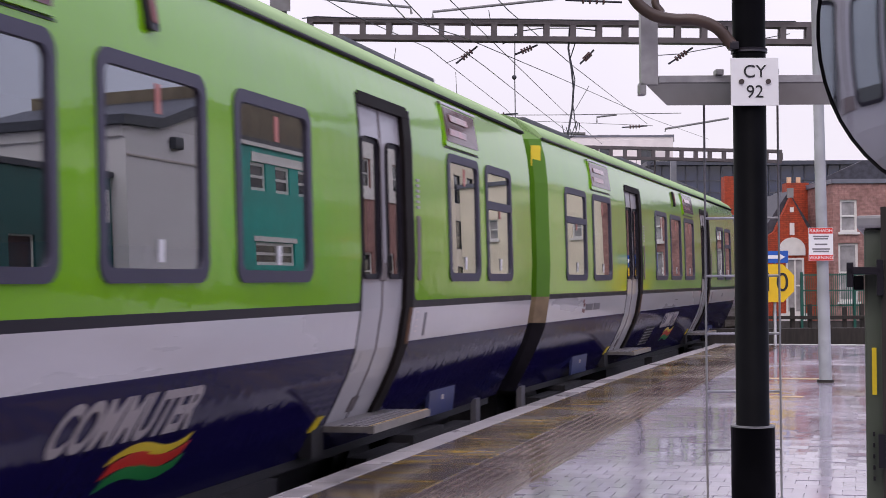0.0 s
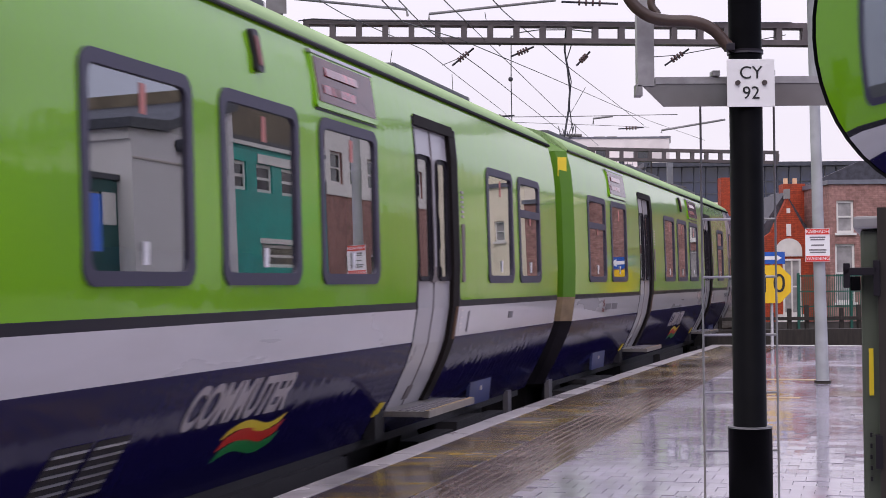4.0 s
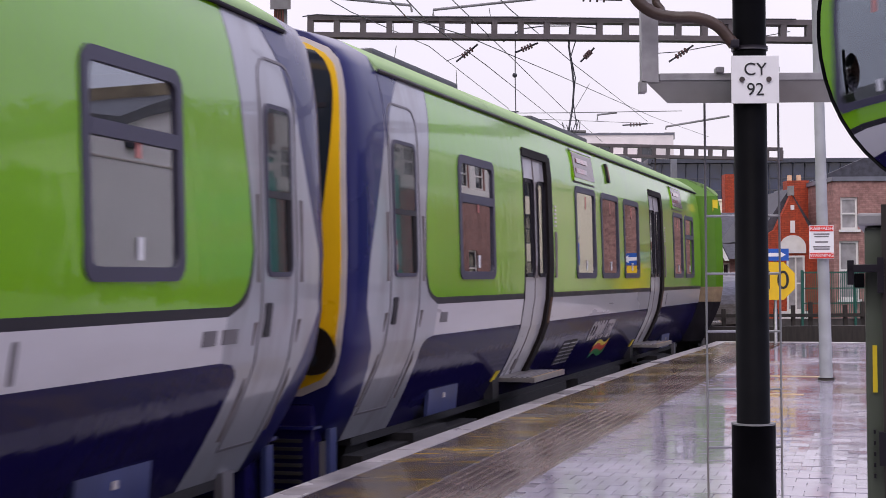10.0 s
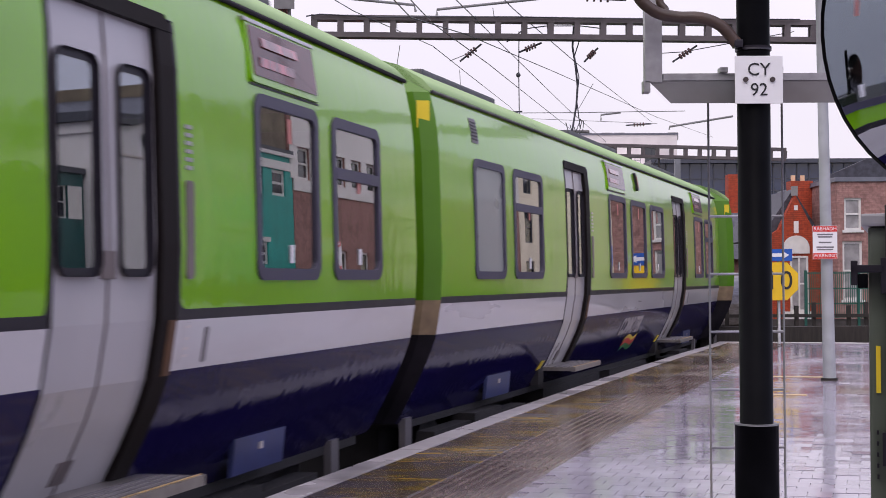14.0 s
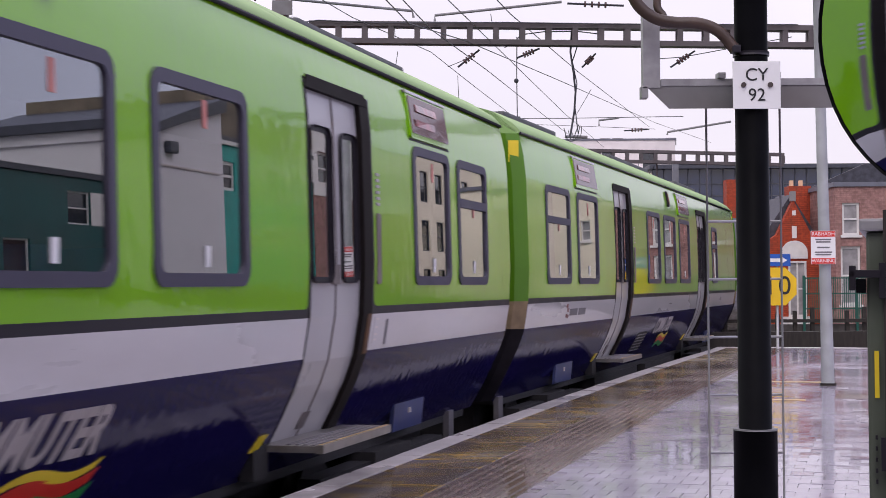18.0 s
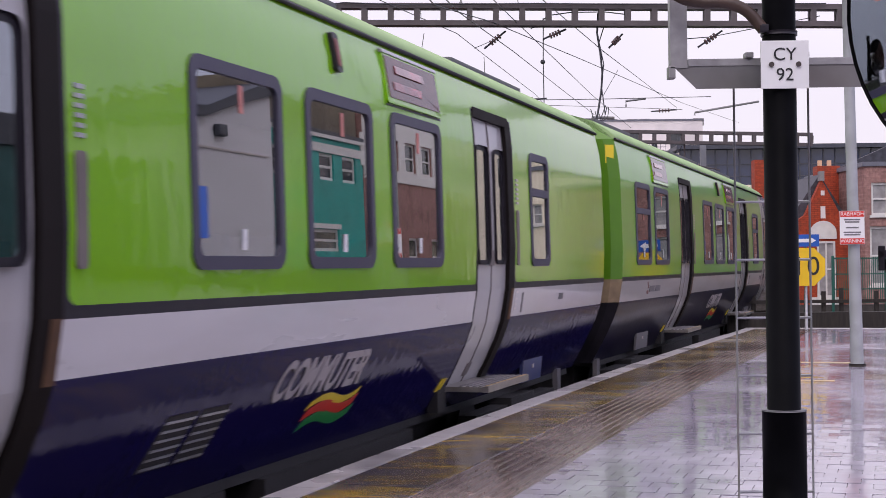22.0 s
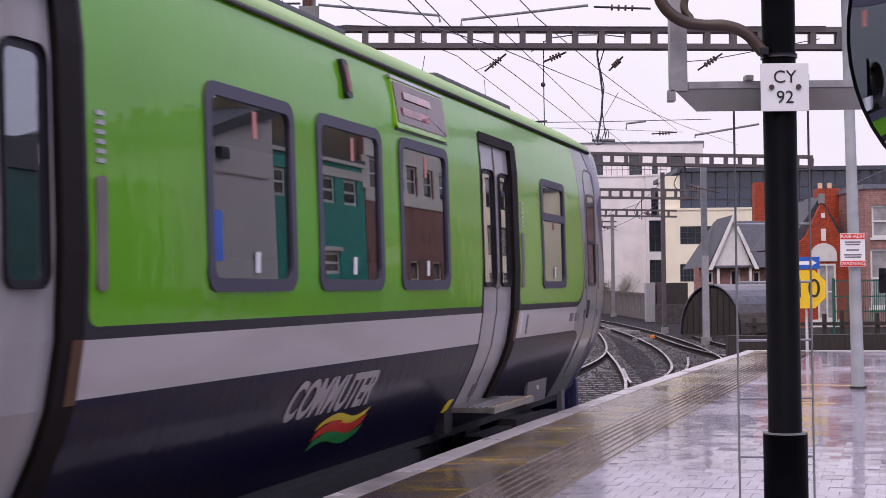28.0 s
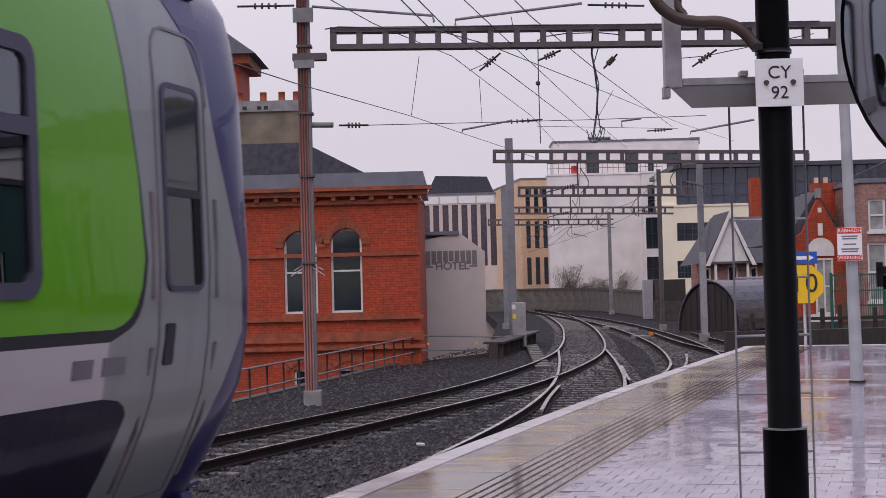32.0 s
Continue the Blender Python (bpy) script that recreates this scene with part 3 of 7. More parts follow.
def rail_mesh(pts):
    bm = bmesh.new()
    prof = [(-0.07, -0.15), (-0.07, -0.13), (-0.012, -0.11), (-0.012, -0.04), (-0.036, -0.03), (-0.036, 0.0), (0.036, 0.0), (0.036, -0.03), (0.012, -0.04), (0.012, -0.11), (0.07, -0.13), (0.07, -0.15)]
    rows = []
    for i, p in enumerate(pts):
        a, b = Vector(pts[max(i - 1, 0)]), Vector(pts[min(i + 1, len(pts) - 1)])
        d = (b - a).normalized()
        s = Vector((d.y, -d.x, 0))
        rows.append([bm.verts.new(Vector(p) + s * u + Vector((0, 0, v))) for u, v in prof])
    n = len(prof)
    for a, b in zip(rows, rows[1:]):
        for j in range(n):
            f = bm.faces.new((a[j], b[j], b[(j + 1) % n], a[(j + 1) % n]))
            f.material_index = 0 if j == 5 else 1
    bm.faces.new(rows[0]), bm.faces.new(rows[-1])
    return bm


def side_line(pts, off):
    out = []
    for i, p in enumerate(pts):
        a, b = pts[max(i - 1, 0)], pts[min(i + 1, len(pts) - 1)]
        d = (b - a).normalized()
        out.append(Vector((p.x + off * d.y, p.y - off * d.x, p.z)))
    return out


def flat(pts, z=RAIL_Z):
    return [Vector((x, y, z)) for x, y in pts]


PLATFORM_LINE = [Vector((*line_at(s)[:2], RAIL_Z)) for s in range(-60, 164, 2)]
MAIN_LINE = arc_curve(flat([(-13.2, -10), (-5.4, 16.0), (-2.35, 24.6), (0.55, 32.8), (2.6, 41.5), (4.12, 51), (5.42, 66), (6.6, 86), (7.45, 112), (7.55, 130), (6.8, 160)]), 8)
LINK_LINE = arc_curve(flat([(-0.85, 14.0), (1.42, 24.0), (2.75, 32.5), (3.55, 41.5), (4.2, 51.5)]), 8)
RIGHT_LINE = arc_curve(flat([(9.9, 36.2), (9.25, 42), (9.0, 48), (8.98, 54), (9.15, 60), (9.5, 67)]), 8)
tracks = []
for nm, line, lab in (("track", PLATFORM_LINE, "platform track with wet shining rails"), ("track", MAIN_LINE, "curving running track with wet rails"),
                      ("track", LINK_LINE, "turnout link between two tracks"), ("track", RIGHT_LINE, "curving siding track beyond the platform end")):
    tr = thing(nm, lab, "railway track", group="railway tracks", kind="structure")
    for off in (-0.8, 0.8):
        part("rail", rail_mesh(side_line(line, off)), [RAIL, RAIL_SIDE], tr, "worn bright rail head")
    tracks.append((tr, line))
_sl = boxes((-1.25, 1.25, -0.12, 0.12, -0.16, -0.155 + 0.05), bevel=0.012)
sleeper_proto = None
for tr, line in tracks:
    run, k = 0.0, 0
    for a, b in zip(line, line[1:]):
        d = (b - a)
        run += d.length
        while run > 0.68:
            run -= 0.68
            p = b - d.normalized() * run
            if p.y < 8 or p.y > 125:
                continue
            m = Matrix.Translation((p.x, p.y, RAIL_Z - 0.052)) @ Matrix.Rotation(math.atan2(-d.x, d.y), 4, "Z")
            if sleeper_proto is None:
                sleeper_proto = part("sleeper", _sl, SLEEPER, tr)
                sleeper_proto.matrix_basis = m
            else:
                again("sleeper", sleeper_proto, m, tr)
# check rails at the crossing
xing = thing("crossing_rails", "check rails of the turnout crossing", "railway track", kind="structure")
for a in ([(1.42, 26.5), (1.75, 29.6), (2.18, 33.0)], [(3.86, 34.2), (4.02, 36.5), (4.36, 40.5)], [(5.58, 37.65), (6.33, 41.9), (6.97, 46.2)]):
    part("check_rail", rail_mesh(arc_curve(flat(a), 6)), [RAIL, RAIL_SIDE], xing)

# loose ballast stones over the visible bed
bm = bmesh.new()
rs = random.Random(5)
for i in range(60000):
    y = 17 + 62 * rs.random() ** 1.7
    x = max(-5.0 + 0.2 * (y - 31), -5.9) + rs.random() * (11 + 0.14 * y)
    r = 0.014 + 0.034 * rs.random() ** 1.6
    c = Vector((x, y, -1.02 + r * 0.3))
    q = [bm.verts.new(c + Vector((r * (0.6 + 0.8 * rs.random()) * ux, r * (0.6 + 0.8 * rs.random()) * uy, r * 0.9 * uz))) for ux, uy, uz in ((-1, -0.4, 0), (0.4, -1, 0.2), (1, 0.5, 0), (-0.5, 1, 0.2), (0.3 * rs.random(), 0.3, 1.1))]
    for t3 in ((0, 1, 4), (1, 2, 4), (2, 3, 4), (3, 0, 4)):
        bm.faces.new([q[j] for j in t3])
tagged(part("ballast_stones", bm, STONE), "loose dark ballast stones on the trackbed", "ballast", kind="stuff")


# ---- lineside steel: masts, portal beams ----
def mast(x, y, z0, z1, w, label, cables=0, mm=None):
    t = thing("catenary_mast", label, "catenary mast", pose(x, y, 0), group="catenary masts")
    bm = boxes((-w / 2, w / 2, -w / 2, -w / 2 + 0.02, z0, z1), (-w / 2, w / 2, w / 2 - 0.02, w / 2, z0, z1), (-0.012, 0.012, -w / 2 + 0.02, w / 2 - 0.02, z0, z1))
    box(bm, -w / 2 - 0.02, -w / 2, -w / 2, w / 2, z0, z1)
    part("shaft", bm, mm or MAST, t)
    part("base", boxes((-w * 0.9, w * 0.9, -w * 0.9, w * 0.9, z0 - 0.3, z0 + 0.25), bevel=0.03), CONCRETE, t, "concrete footing")
    for i in range(cables):
        bm = bmesh.new()
        o = -w / 2 - 0.03 + 0.055 * i
        tube(bm, [(o, -w / 2 - 0.03, z0), (o - 0.01, -w / 2 - 0.03, (z0 + z1) / 2), (o, -w / 2 - 0.03, z1)], 0.022, 6)
        part("cable", bm, CABLE_RED, t, "red-brown feeder cable")
    if cables:
        for z in (1.9, 3.7, 5.0, 6.4):
            part("clamp", boxes((-w / 2 - 0.07, w / 2 + 0.04, -w / 2 - 0.07, w / 2 + 0.02, z, z + 0.05)), GANTRY, t)
    return t


def portal(x0, x1, y, z0, z1, step, label, slope=0.0, dy=0.0):
    t = thing("portal_beam", label, "catenary portal", pose(x0, y, 0), group="catenary portals")
    n = x1 - x0
    th = 0.09 * (z1 - z0) / 0.45 + 0.015
    ang = math.atan2(slope, 1)
    sk = Matrix.Rotation(math.atan2(dy, n), 4, "Z") @ Matrix.Rotation(-ang, 4, "Y")
    for za in (z0, z1 - th):
        bm = boxes((0, n, -0.15, -0.15 + th, za, za + th), (0, n, 0.15 - th, 0.15, za, za + th))
        bmesh.ops.transform(bm, matrix=sk, verts=bm.verts)
        part("chord", bm, GANTRY, t)
    k = int(n / step)
    for i in range(k + 1):
        x = i * step
        bm = boxes((x, x + th * 1.1, -0.145, -0.145 + th, z0 + th, z1 - th), (x, x + th * 1.1, 0.145 - th, 0.145, z0 + th, z1 - th))
        bmesh.ops.transform(bm, matrix=sk, verts=bm.verts)
        part("strut", bm, GANTRY, t)
    return t


mast(-3.05, 31.0, -0.95, 9.5, 0.20, "steel catenary mast with red-brown cables beside the track", 4)
portal(-2.62, 15.5, 31.0, 6.34, 6.80, 0.545, "dark steel portal beam over the tracks", slope=-0.0155)
mast(2.12, 58, -0.95, 7.1, 0.28, "thick grey catenary mast beside the curving track", 0, MAST_GREY)
portal(1.3, 13.5, 58, 6.17, 6.68, 0.55, "dark steel portal beam over the tracks", slope=-0.028)
portal(3.4, 14.0, 85, 6.45, 7.05, 0.62, "distant steel portal beam", slope=-0.02)
portal(3.8, 16.5, 115, 6.95, 7.55, 0.8, "distant steel portal beam", slope=-0.025)
portal(2.7, 14.0, 135, 6.95, 7.55, 0.9, "distant steel portal beam", slope=-0.02)
mast(2.75, 85, -0.95, 7.0, 0.30, "grey catenary mast behind the thick mast", 0, MAST_GREY)
mast(10.2, 75, -0.95, 7.05, 0.18, "slim dark catenary mast beyond the platform end", 0, GANTRY)
mast(9.8, 60, -0.95, 6.2, 0.21, "grey catenary mast beyond the platform end", 0, MAST_GREY)
mast(12.25, 120, -0.95, 7.2, 0.24, "far grey catenary mast by the wall")
mast(5.0, 135, -0.95, 7.4, 0.26, "far grey catenary mast by the wall")

# ---- the black post with its number plate, ladder, bracket ----
post = thing("black_post", "black painted steel post with a thicker socket on the platform", "post", pose(1.60, 7.45, 0))
bm = bmesh.new()
tube(bm, [(0, 0, 0.5), (0, 0, 4.6)], 0.082, 24)
part("shaft", bm, BLACK, post)
bm = bmesh.new()
tube(bm, [(0, 0, 0.0), (0, 0, 0.58)], 0.108, 24)
part("socket", bm, BLACK, post)
bm = bmesh.new()
tube(bm, [(0, 0, 0.58), (0, 0, 0.587)], 0.1095, 24)
part("socket_rim", bm, MAST, post)
bm = bmesh.new()
tube(bm, [(0, 0, 2.44), (0, 0, 2.46)], 0.09, 24)
part("band", bm, STRIPE, post)
plate = thing("number_plate", "square white enamel plate with black lettering bolted to the post", "sign", pose(1.605, 7.35, 2.285))
part("panel", boxes((-0.118, 0.118, -0.004, 0.004, -0.118, 0.118), bevel=0.003), PLATE, plate)
text_mesh("lettering", "CY", 0.088, INK, plate, pose(0, -0.006, 0.048, 90, 0, 0), 0.001)
text_mesh("lettering", "92", 0.088, INK, plate, pose(0, -0.006, -0.052, 90, 0, 0), 0.001)
for x in (-0.066, 0.066):
    bm = bmesh.new()
    tube(bm, [(x, -0.004, 0), (x, -0.014, 0)], 0.013, 10)
    part("bolt", bm, IRON, plate)

ladder = thing("ladder", "slim galvanised access ladder behind the black post", "ladder", pose(0, 7.9, 0))
for x in (1.455, 1.845):
    bm = bmesh.new()
    tube(bm, [(x, 0, 0.02), (x, 0, 2.30)], 0.006, 8)
    part("stile", bm, MAST, ladder)
for i in range(6):
    bm = bmesh.new()
    tube(bm, [(1.455, 0, 0.11 + 0.305 * i), (1.845, 0, 0.11 + 0.305 * i)], 0.0065, 8)
    part("rung", bm, GALV, ladder)

bracket = thing("cage_bracket", "galvanised channel bracket clamped across the black post", "bracket", pose(0, 7.58, 0))
part("cross_channel", boxes((1.165, 2.15, -0.03, 0.03, 2.31, 2.345)), GALV, bracket)
# darker steel on the web and tapered end puts their shade into the colour
part("channel_web", boxes((1.205, 2.15, -0.025, -0.018, 2.195, 2.31)), MAST, bracket, "channel face with its shade put into a darker steel")
part("upright_channel", boxes((1.075, 1.16, -0.03, -0.022, 2.30, 3.3)), GALV, bracket)
for x in (1.075, 1.15):
    part("upright_flange", boxes((x, x + 0.01, -0.022, 0.05, 2.30, 3.3)), GALV, bracket)
bm = bmesh.new()
prism(bm, [(1.09, 2.31), (1.205, 2.195), (1.205, 2.31)], 0.007, Matrix(((1, 0, 0, 0), (0, 0, 1, -0.025), (0, 1, 0, 0), (0, 0, 0, 1))))
part("tapered_end", bm, MAST, bracket)
part("end_bracket", boxes((1.065, 1.10, -0.03, 0.05, 2.25, 2.31), bevel=0.004), GALV, bracket)
for x in (1.47, 1.75):
    part("clamp", boxes((x - 0.02, x + 0.02, -0.05, 0.03, 2.346, 2.375), bevel=0.006), GALV, bracket)
conduit = thing("conduit", "thick brown conduit bending to the black post", "cable", pose(0, 7.4, 0))
bm = bmesh.new()
tube(bm, arc_curve([(0.96, 0, 2.95), (1.01, 0, 2.73), (1.10, 0, 2.635), (1.21, 0, 2.605), (1.33, 0, 2.60), (1.43, 0, 2.56), (1.51, 0.0, 2.47)], 8), 0.03, 12)
part("pipe", bm, CABLE, conduit)
bm = bmesh.new()
tube(bm, arc_curve([(1.20, 0.03, 2.95), (1.13, 0.03, 2.72), (1.16, 0.02, 2.64)], 6), 0.02, 10)
part("branch", bm, CABLE, conduit)
part("gland", boxes((1.49, 1.535, -0.03, 0.03, 2.45, 2.49), bevel=0.008), STRIPE, conduit)

# ---- lamp post with its warning sign ----
lamp = thing("lamp_post", "weathered pale grey tapered lamp post on the platform", "lamp post", pose(5.005, 18.98, 0))
bm = bmesh.new()
tube(bm, [(0, 0, 0.0), (0, 0, 0.06), (-0.02, 0, 1.5), (-0.045, 0, 3.3), (-0.08, 0, 6.0)], 0.088, 16, r_end=0.06)
part("shaft", bm, POLE_GREY, lamp)
bm = bmesh.new()
tube(bm, [(0, 0, 0.0), (0, 0, 0.035)], 0.105, 16)
part("foot", bm, TIMBER_DARK, lamp, "rusty foot ring")
warn = thing("warning_sign", "white sign with red bands strapped to the lamp post", "sign", pose(4.935, 18.86, 1.75))
part("panel", boxes((-0.155, 0.155, -0.004, 0.004, -0.21, 0.21), bevel=0.002), PLATE, warn)
part("red_band", boxes((-0.15, 0.15, -0.008, -0.004, 0.135, 0.205)), RED, warn)
part("red_band", boxes((-0.15, 0.15, -0.008, -0.004, -0.205, -0.135)), RED, warn)
text_mesh("lettering", "RABHADH", 0.062, PLATE, warn, pose(0, -0.010, 0.17, 90, 0, 0), 0.0005)
text_mesh("lettering", "WARNING", 0.062, PLATE, warn, pose(0, -0.010, -0.17, 90, 0, 0), 0.0005)
for z, w in ((0.10, 0.10), (0.07, 0.09), (0.0, 0.08), (-0.06, 0.11), (-0.09, 0.10)):
    part("text_bar", boxes((-w, w, -0.007, -0.004, z - 0.009, z + 0.009)), BARS, warn)

# ---- yellow octagon with a blue arrow plate, at the platform's end ----
octo = thing("speed_sign", "yellow octagonal sign with black numerals under a blue arrow plate", "sign", pose(6.83, 29.6, 0))
prism_m = Matrix(((1, 0, 0, 0), (0, 0, -1, 0), (0, 1, 0, 1.235), (0, 0, 0, 1)))
bm = bmesh.new()
prism(bm, [(0.405 * math.cos(radians(22.5 + 45 * i)), 0.405 * math.sin(radians(22.5 + 45 * i))) for i in range(8)], 0.012, prism_m)
part("panel", bm, SIGN_YEL, octo)
text_mesh("numeral", "1", 0.52, INK, octo, pose(-0.15, -0.018, 1.235, 90, 0, 0), 0.002)
text_mesh("numeral", "0", 0.52, INK, octo, pose(0.14, -0.018, 1.235, 90, 0, 0), 0.002)
part("arrow_plate", boxes((-0.26, 0.26, -0.012, 0.0, 1.635, 1.875), bevel=0.002), SIGN_BLUE, octo)
bm = bmesh.new()
prism(bm, [(-0.2, -0.035), (0.06, -0.035), (0.06, -0.08), (0.2, 0.0), (0.06, 0.08), (0.06, 0.035), (-0.2, 0.035)], 0.004, Matrix(((1, 0, 0, 0), (0, 0, -1, -0.013), (0, 1, 0, 1.755), (0, 0, 0, 1))))
part("arrow", bm, PLATE, octo)
bm = bmesh.new()
tube(bm, [(0, 0.05, 0), (0, 0.05, 1.85)], 0.03, 10)
part("post", bm, GALV, octo)

# ---- round convex mirror, signal cabinet beside the camera ----
def mirror_glass():
    m = bpy.data.materials.new("convex_mirror")
    m.use_nodes = True
    b = m.node_tree.nodes["Principled BSDF"]
    b.inputs["Base Color"].default_value = (0.85, 0.88, 0.88, 1)
    b.inputs["Metallic"].default_value, b.inputs["Roughness"].default_value = 1.0, 0.02
    return m


MIRROR_R, MIRROR_CURVE = 0.325, 1.743
mirror = thing("platform_mirror", "round convex mirror with a dark rim facing the train", "mirror", look((0.965, 2.62, 1.775), (-0.606, 1.386, 1.671)))
bm = bmesh.new()
rings = []
for i in range(11):
    r = MIRROR_R * i / 10
    zz = math.sqrt(MIRROR_CURVE ** 2 - r * r) - MIRROR_CURVE
    rings.append([bm.verts.new((r * math.cos(a), r * math.sin(a), -zz - 0.045)) for a in (2 * math.pi * j / 48 for j in range(48))] if i else [bm.verts.new((0, 0, -0.045))])
for j in range(48):
    bm.faces.new((rings[0][0], rings[1][(j + 1) % 48], rings[1][j]))
for a, b in zip(rings[1:], rings[2:]):
    for j in range(48):
        bm.faces.new((a[j], a[(j + 1) % 48], b[(j + 1) % 48], b[j]))
part("mirror_glass", bm, mirror_glass(), mirror, "silvered convex glass", smooth=True)
bm = bmesh.new()
for (ra, za), (rb, zb) in zip(((0.325, -0.010), (0.331, -0.018), (0.335, 0.0), (0.33, 0.03), (0.0, 0.05)), ((0.331, -0.018), (0.335, 0.0), (0.33, 0.03), (0.0, 0.05), (0.0, 0.051))):
    for j in range(48):
        a0, a1 = 2 * math.pi * j / 48, 2 * math.pi * (j + 1) / 48
        q = [(ra * math.cos(a0), ra * math.sin(a0), za), (ra * math.cos(a1), ra * math.sin(a1), za), (rb * math.cos(a1), rb * math.sin(a1), zb), (rb * math.cos(a0), rb * math.sin(a0), zb)]
        vs = [bm.verts.new(p) for p in q]
        bm.faces.new(vs)
bmesh.ops.remove_doubles(bm, verts=bm.verts, dist=0.0005)
part("rim", bm, BLACK, mirror, "dark rim")
bm = bmesh.new()
tube(bm, [(0.0, 0.0, 0.05), (0.0, 0.0, 0.16)], 0.03, 10)
part("stalk", bm, BLACK, mirror)
mpost = thing("mirror_post", "dark post that carries the round mirror", "post", pose(1.06, 2.80, 0))
bm = bmesh.new()
tube(bm, [(0, 0, 0), (0, 0, 2.2)], 0.045, 14)
part("shaft", bm, BLACK, mpost)

cabinet = thing("signal_cabinet", "weathered grey-green metal cabinet with a latch on the platform", "cabinet", pose(0.79, 2.72, 0, 0, 0, -17.5))
part("body", boxes((0.0, 0.62, 0.0, 0.45, 0.0, 1.40), bevel=0.006), CABINET, cabinet)
part("lid", boxes((-0.012, 0.64, -0.012, 0.46, 1.402, 1.425), bevel=0.005), GALV, cabinet)
part("corner_post", boxes((0.030, 0.10, -0.018, 0.0, 0.0, 1.44)), TIMBER_DARK, cabinet, "dark edge angle")
part("latch", boxes((-0.03, 0.03, -0.03, -0.006, 1.318, 1.332), (-0.03, -0.018, -0.03, -0.006, 1.295, 1.34), (0.022, 0.034, -0.03, -0.006, 1.28, 1.345), bevel=0.002), STRIPE, cabinet)
part("padlock", boxes((-0.018, 0.0, -0.03, -0.008, 1.29, 1.316), bevel=0.003), BLACK, cabinet)
part("yellow_label", boxes((0.012, 0.020, -0.004, -0.001, 1.10, 1.185)), YELLOW_FILM, cabinet)
part("hinge", boxes((0.022, 0.034, -0.022, -0.002, 0.97, 1.03)), STRIPE, cabinet)
for i in range(5):
    part("stud", boxes((0.012, 0.016, -0.006, 0.0, 0.945 + 0.02 * i, 0.953 + 0.02 * i)), STRIPE, cabinet)

# ---- unseen canopy and walls added behind the camera to cut skylight, and the street side of the platform (seen in the train's windows) ----
canopy = part("unseen_canopy", strip(-70, -2.5, 1.2, 15.5, 5.1, 5.45, 60), FRAME_DARK)
tagged(canopy, "unseen dark canopy added behind the camera to block skylight", "canopy", kind="structure")
tagged(part("unseen_wall", strip(-70, -4, 13.0, 13.4, 0.0, 4.6, 20), BRICK_BROWN), "unseen brown brick wall added behind the camera", "wall", kind="structure")
tagged(part("unseen_end_wall", strip(-70, -69.5, 3.0, 15.5, -1.3, 4.6, 2), BRICK_BROWN), "unseen brown brick end wall added behind the camera", "wall", kind="structure")


def street_side(u, v):
    """A point beside the track: u along its heading at the camera, v to the platform's side."""
    x, y, h = line_at(8)
    return x + u * math.sin(h) + v * math.cos(h), y + u * math.cos(h) - v * math.sin(h), -90 - math.degrees(h)

# ---- the train: railcars of two coupled four-car sets ----
CAR0, CAR1 = 0.96, 20.20         # a body's two ends along the car's 20 m pitch


def side_x(z):
    """Half width of the body at a height over the platform."""
    tab = ((0.02, 0.985), (0.2, 1.09), (0.32, 1.155), (0.42, 1.207), (0.52, 1.255), (0.62, 1.301), (0.72, 1.34), (0.8, 1.366), (1.1, 1.415), (1.5, 1.43), (2.46, 1.405), (2.75, 1.375), (2.98, 1.32))
    if z <= tab[0][0]:
        return tab[0][1]
    for (a, xa), (b, xb) in zip(tab, tab[1:]):
        if z <= b:
            return xa + (xb - xa) * (z - a) / (b - a)
    return tab[-1][1]


def on_side(bm, outline, proud, thick, mi=0):
    """An outline (along, height) laid on the platform side of a body."""
    zs = [z for y, z in outline]
    za, zb = min(zs), max(zs)
    xs = [side_x(z) for z in zs]
    if zb - za > 0.6 and za > 1.2:
        # glass lies in one plane
        xs = [side_x(za) + (side_x(zb) - side_x(za)) * (z - za) / (zb - za) for z in zs]
    a = [bm.verts.new((x + proud, y, z)) for x, (y, z) in zip(xs, outline)]
    b = [bm.verts.new((x + proud - thick, y, z)) for x, (y, z) in zip(xs, outline)]
    n = len(a)
    f0 = bm.faces.new(a)
    fs = [f0, bm.faces.new(list(reversed(b)))]
    for i in range(n):
        fs.append(bm.faces.new((a[i], b[i], b[(i + 1) % n], a[(i + 1) % n])))
    for f in fs:
        f.material_index = mi
    return f0


def ring_on_side(bm, outer, inner, proud, thick):
    n = len(outer)
    a = [bm.verts.new((side_x(z) + proud, y, z)) for y, z in outer]
    b = [bm.verts.new((side_x(z) + proud, y, z)) for y, z in inner]
    c = [bm.verts.new((side_x(z) + proud - thick, y, z)) for y, z in inner]
    d = [bm.verts.new((side_x(z) - 0.004, y, z)) for y, z in outer]
    for i in range(n):
        j = (i + 1) % n
        bm.faces.new((a[i], a[j], b[j], b[i]))
        bm.faces.new((b[i], b[j], c[j], c[i]))
        bm.faces.new((d[i], d[j], a[j], a[i]))


WIN_Z0, WIN_Z1 = 1.31, 2.47
DOOR_Z1 = 2.74
ROWS = (0.02, 0.2, 0.32, 0.42, 0.52, 0.62, 0.72, 0.765, 0.80, 0.82, 0.95, 1.095, 1.155, 1.175, 1.21, 1.27, 1.36, 1.5, 1.9, 2.34, 2.43, 2.5, 2.6, 2.72, 2.85, 2.98)
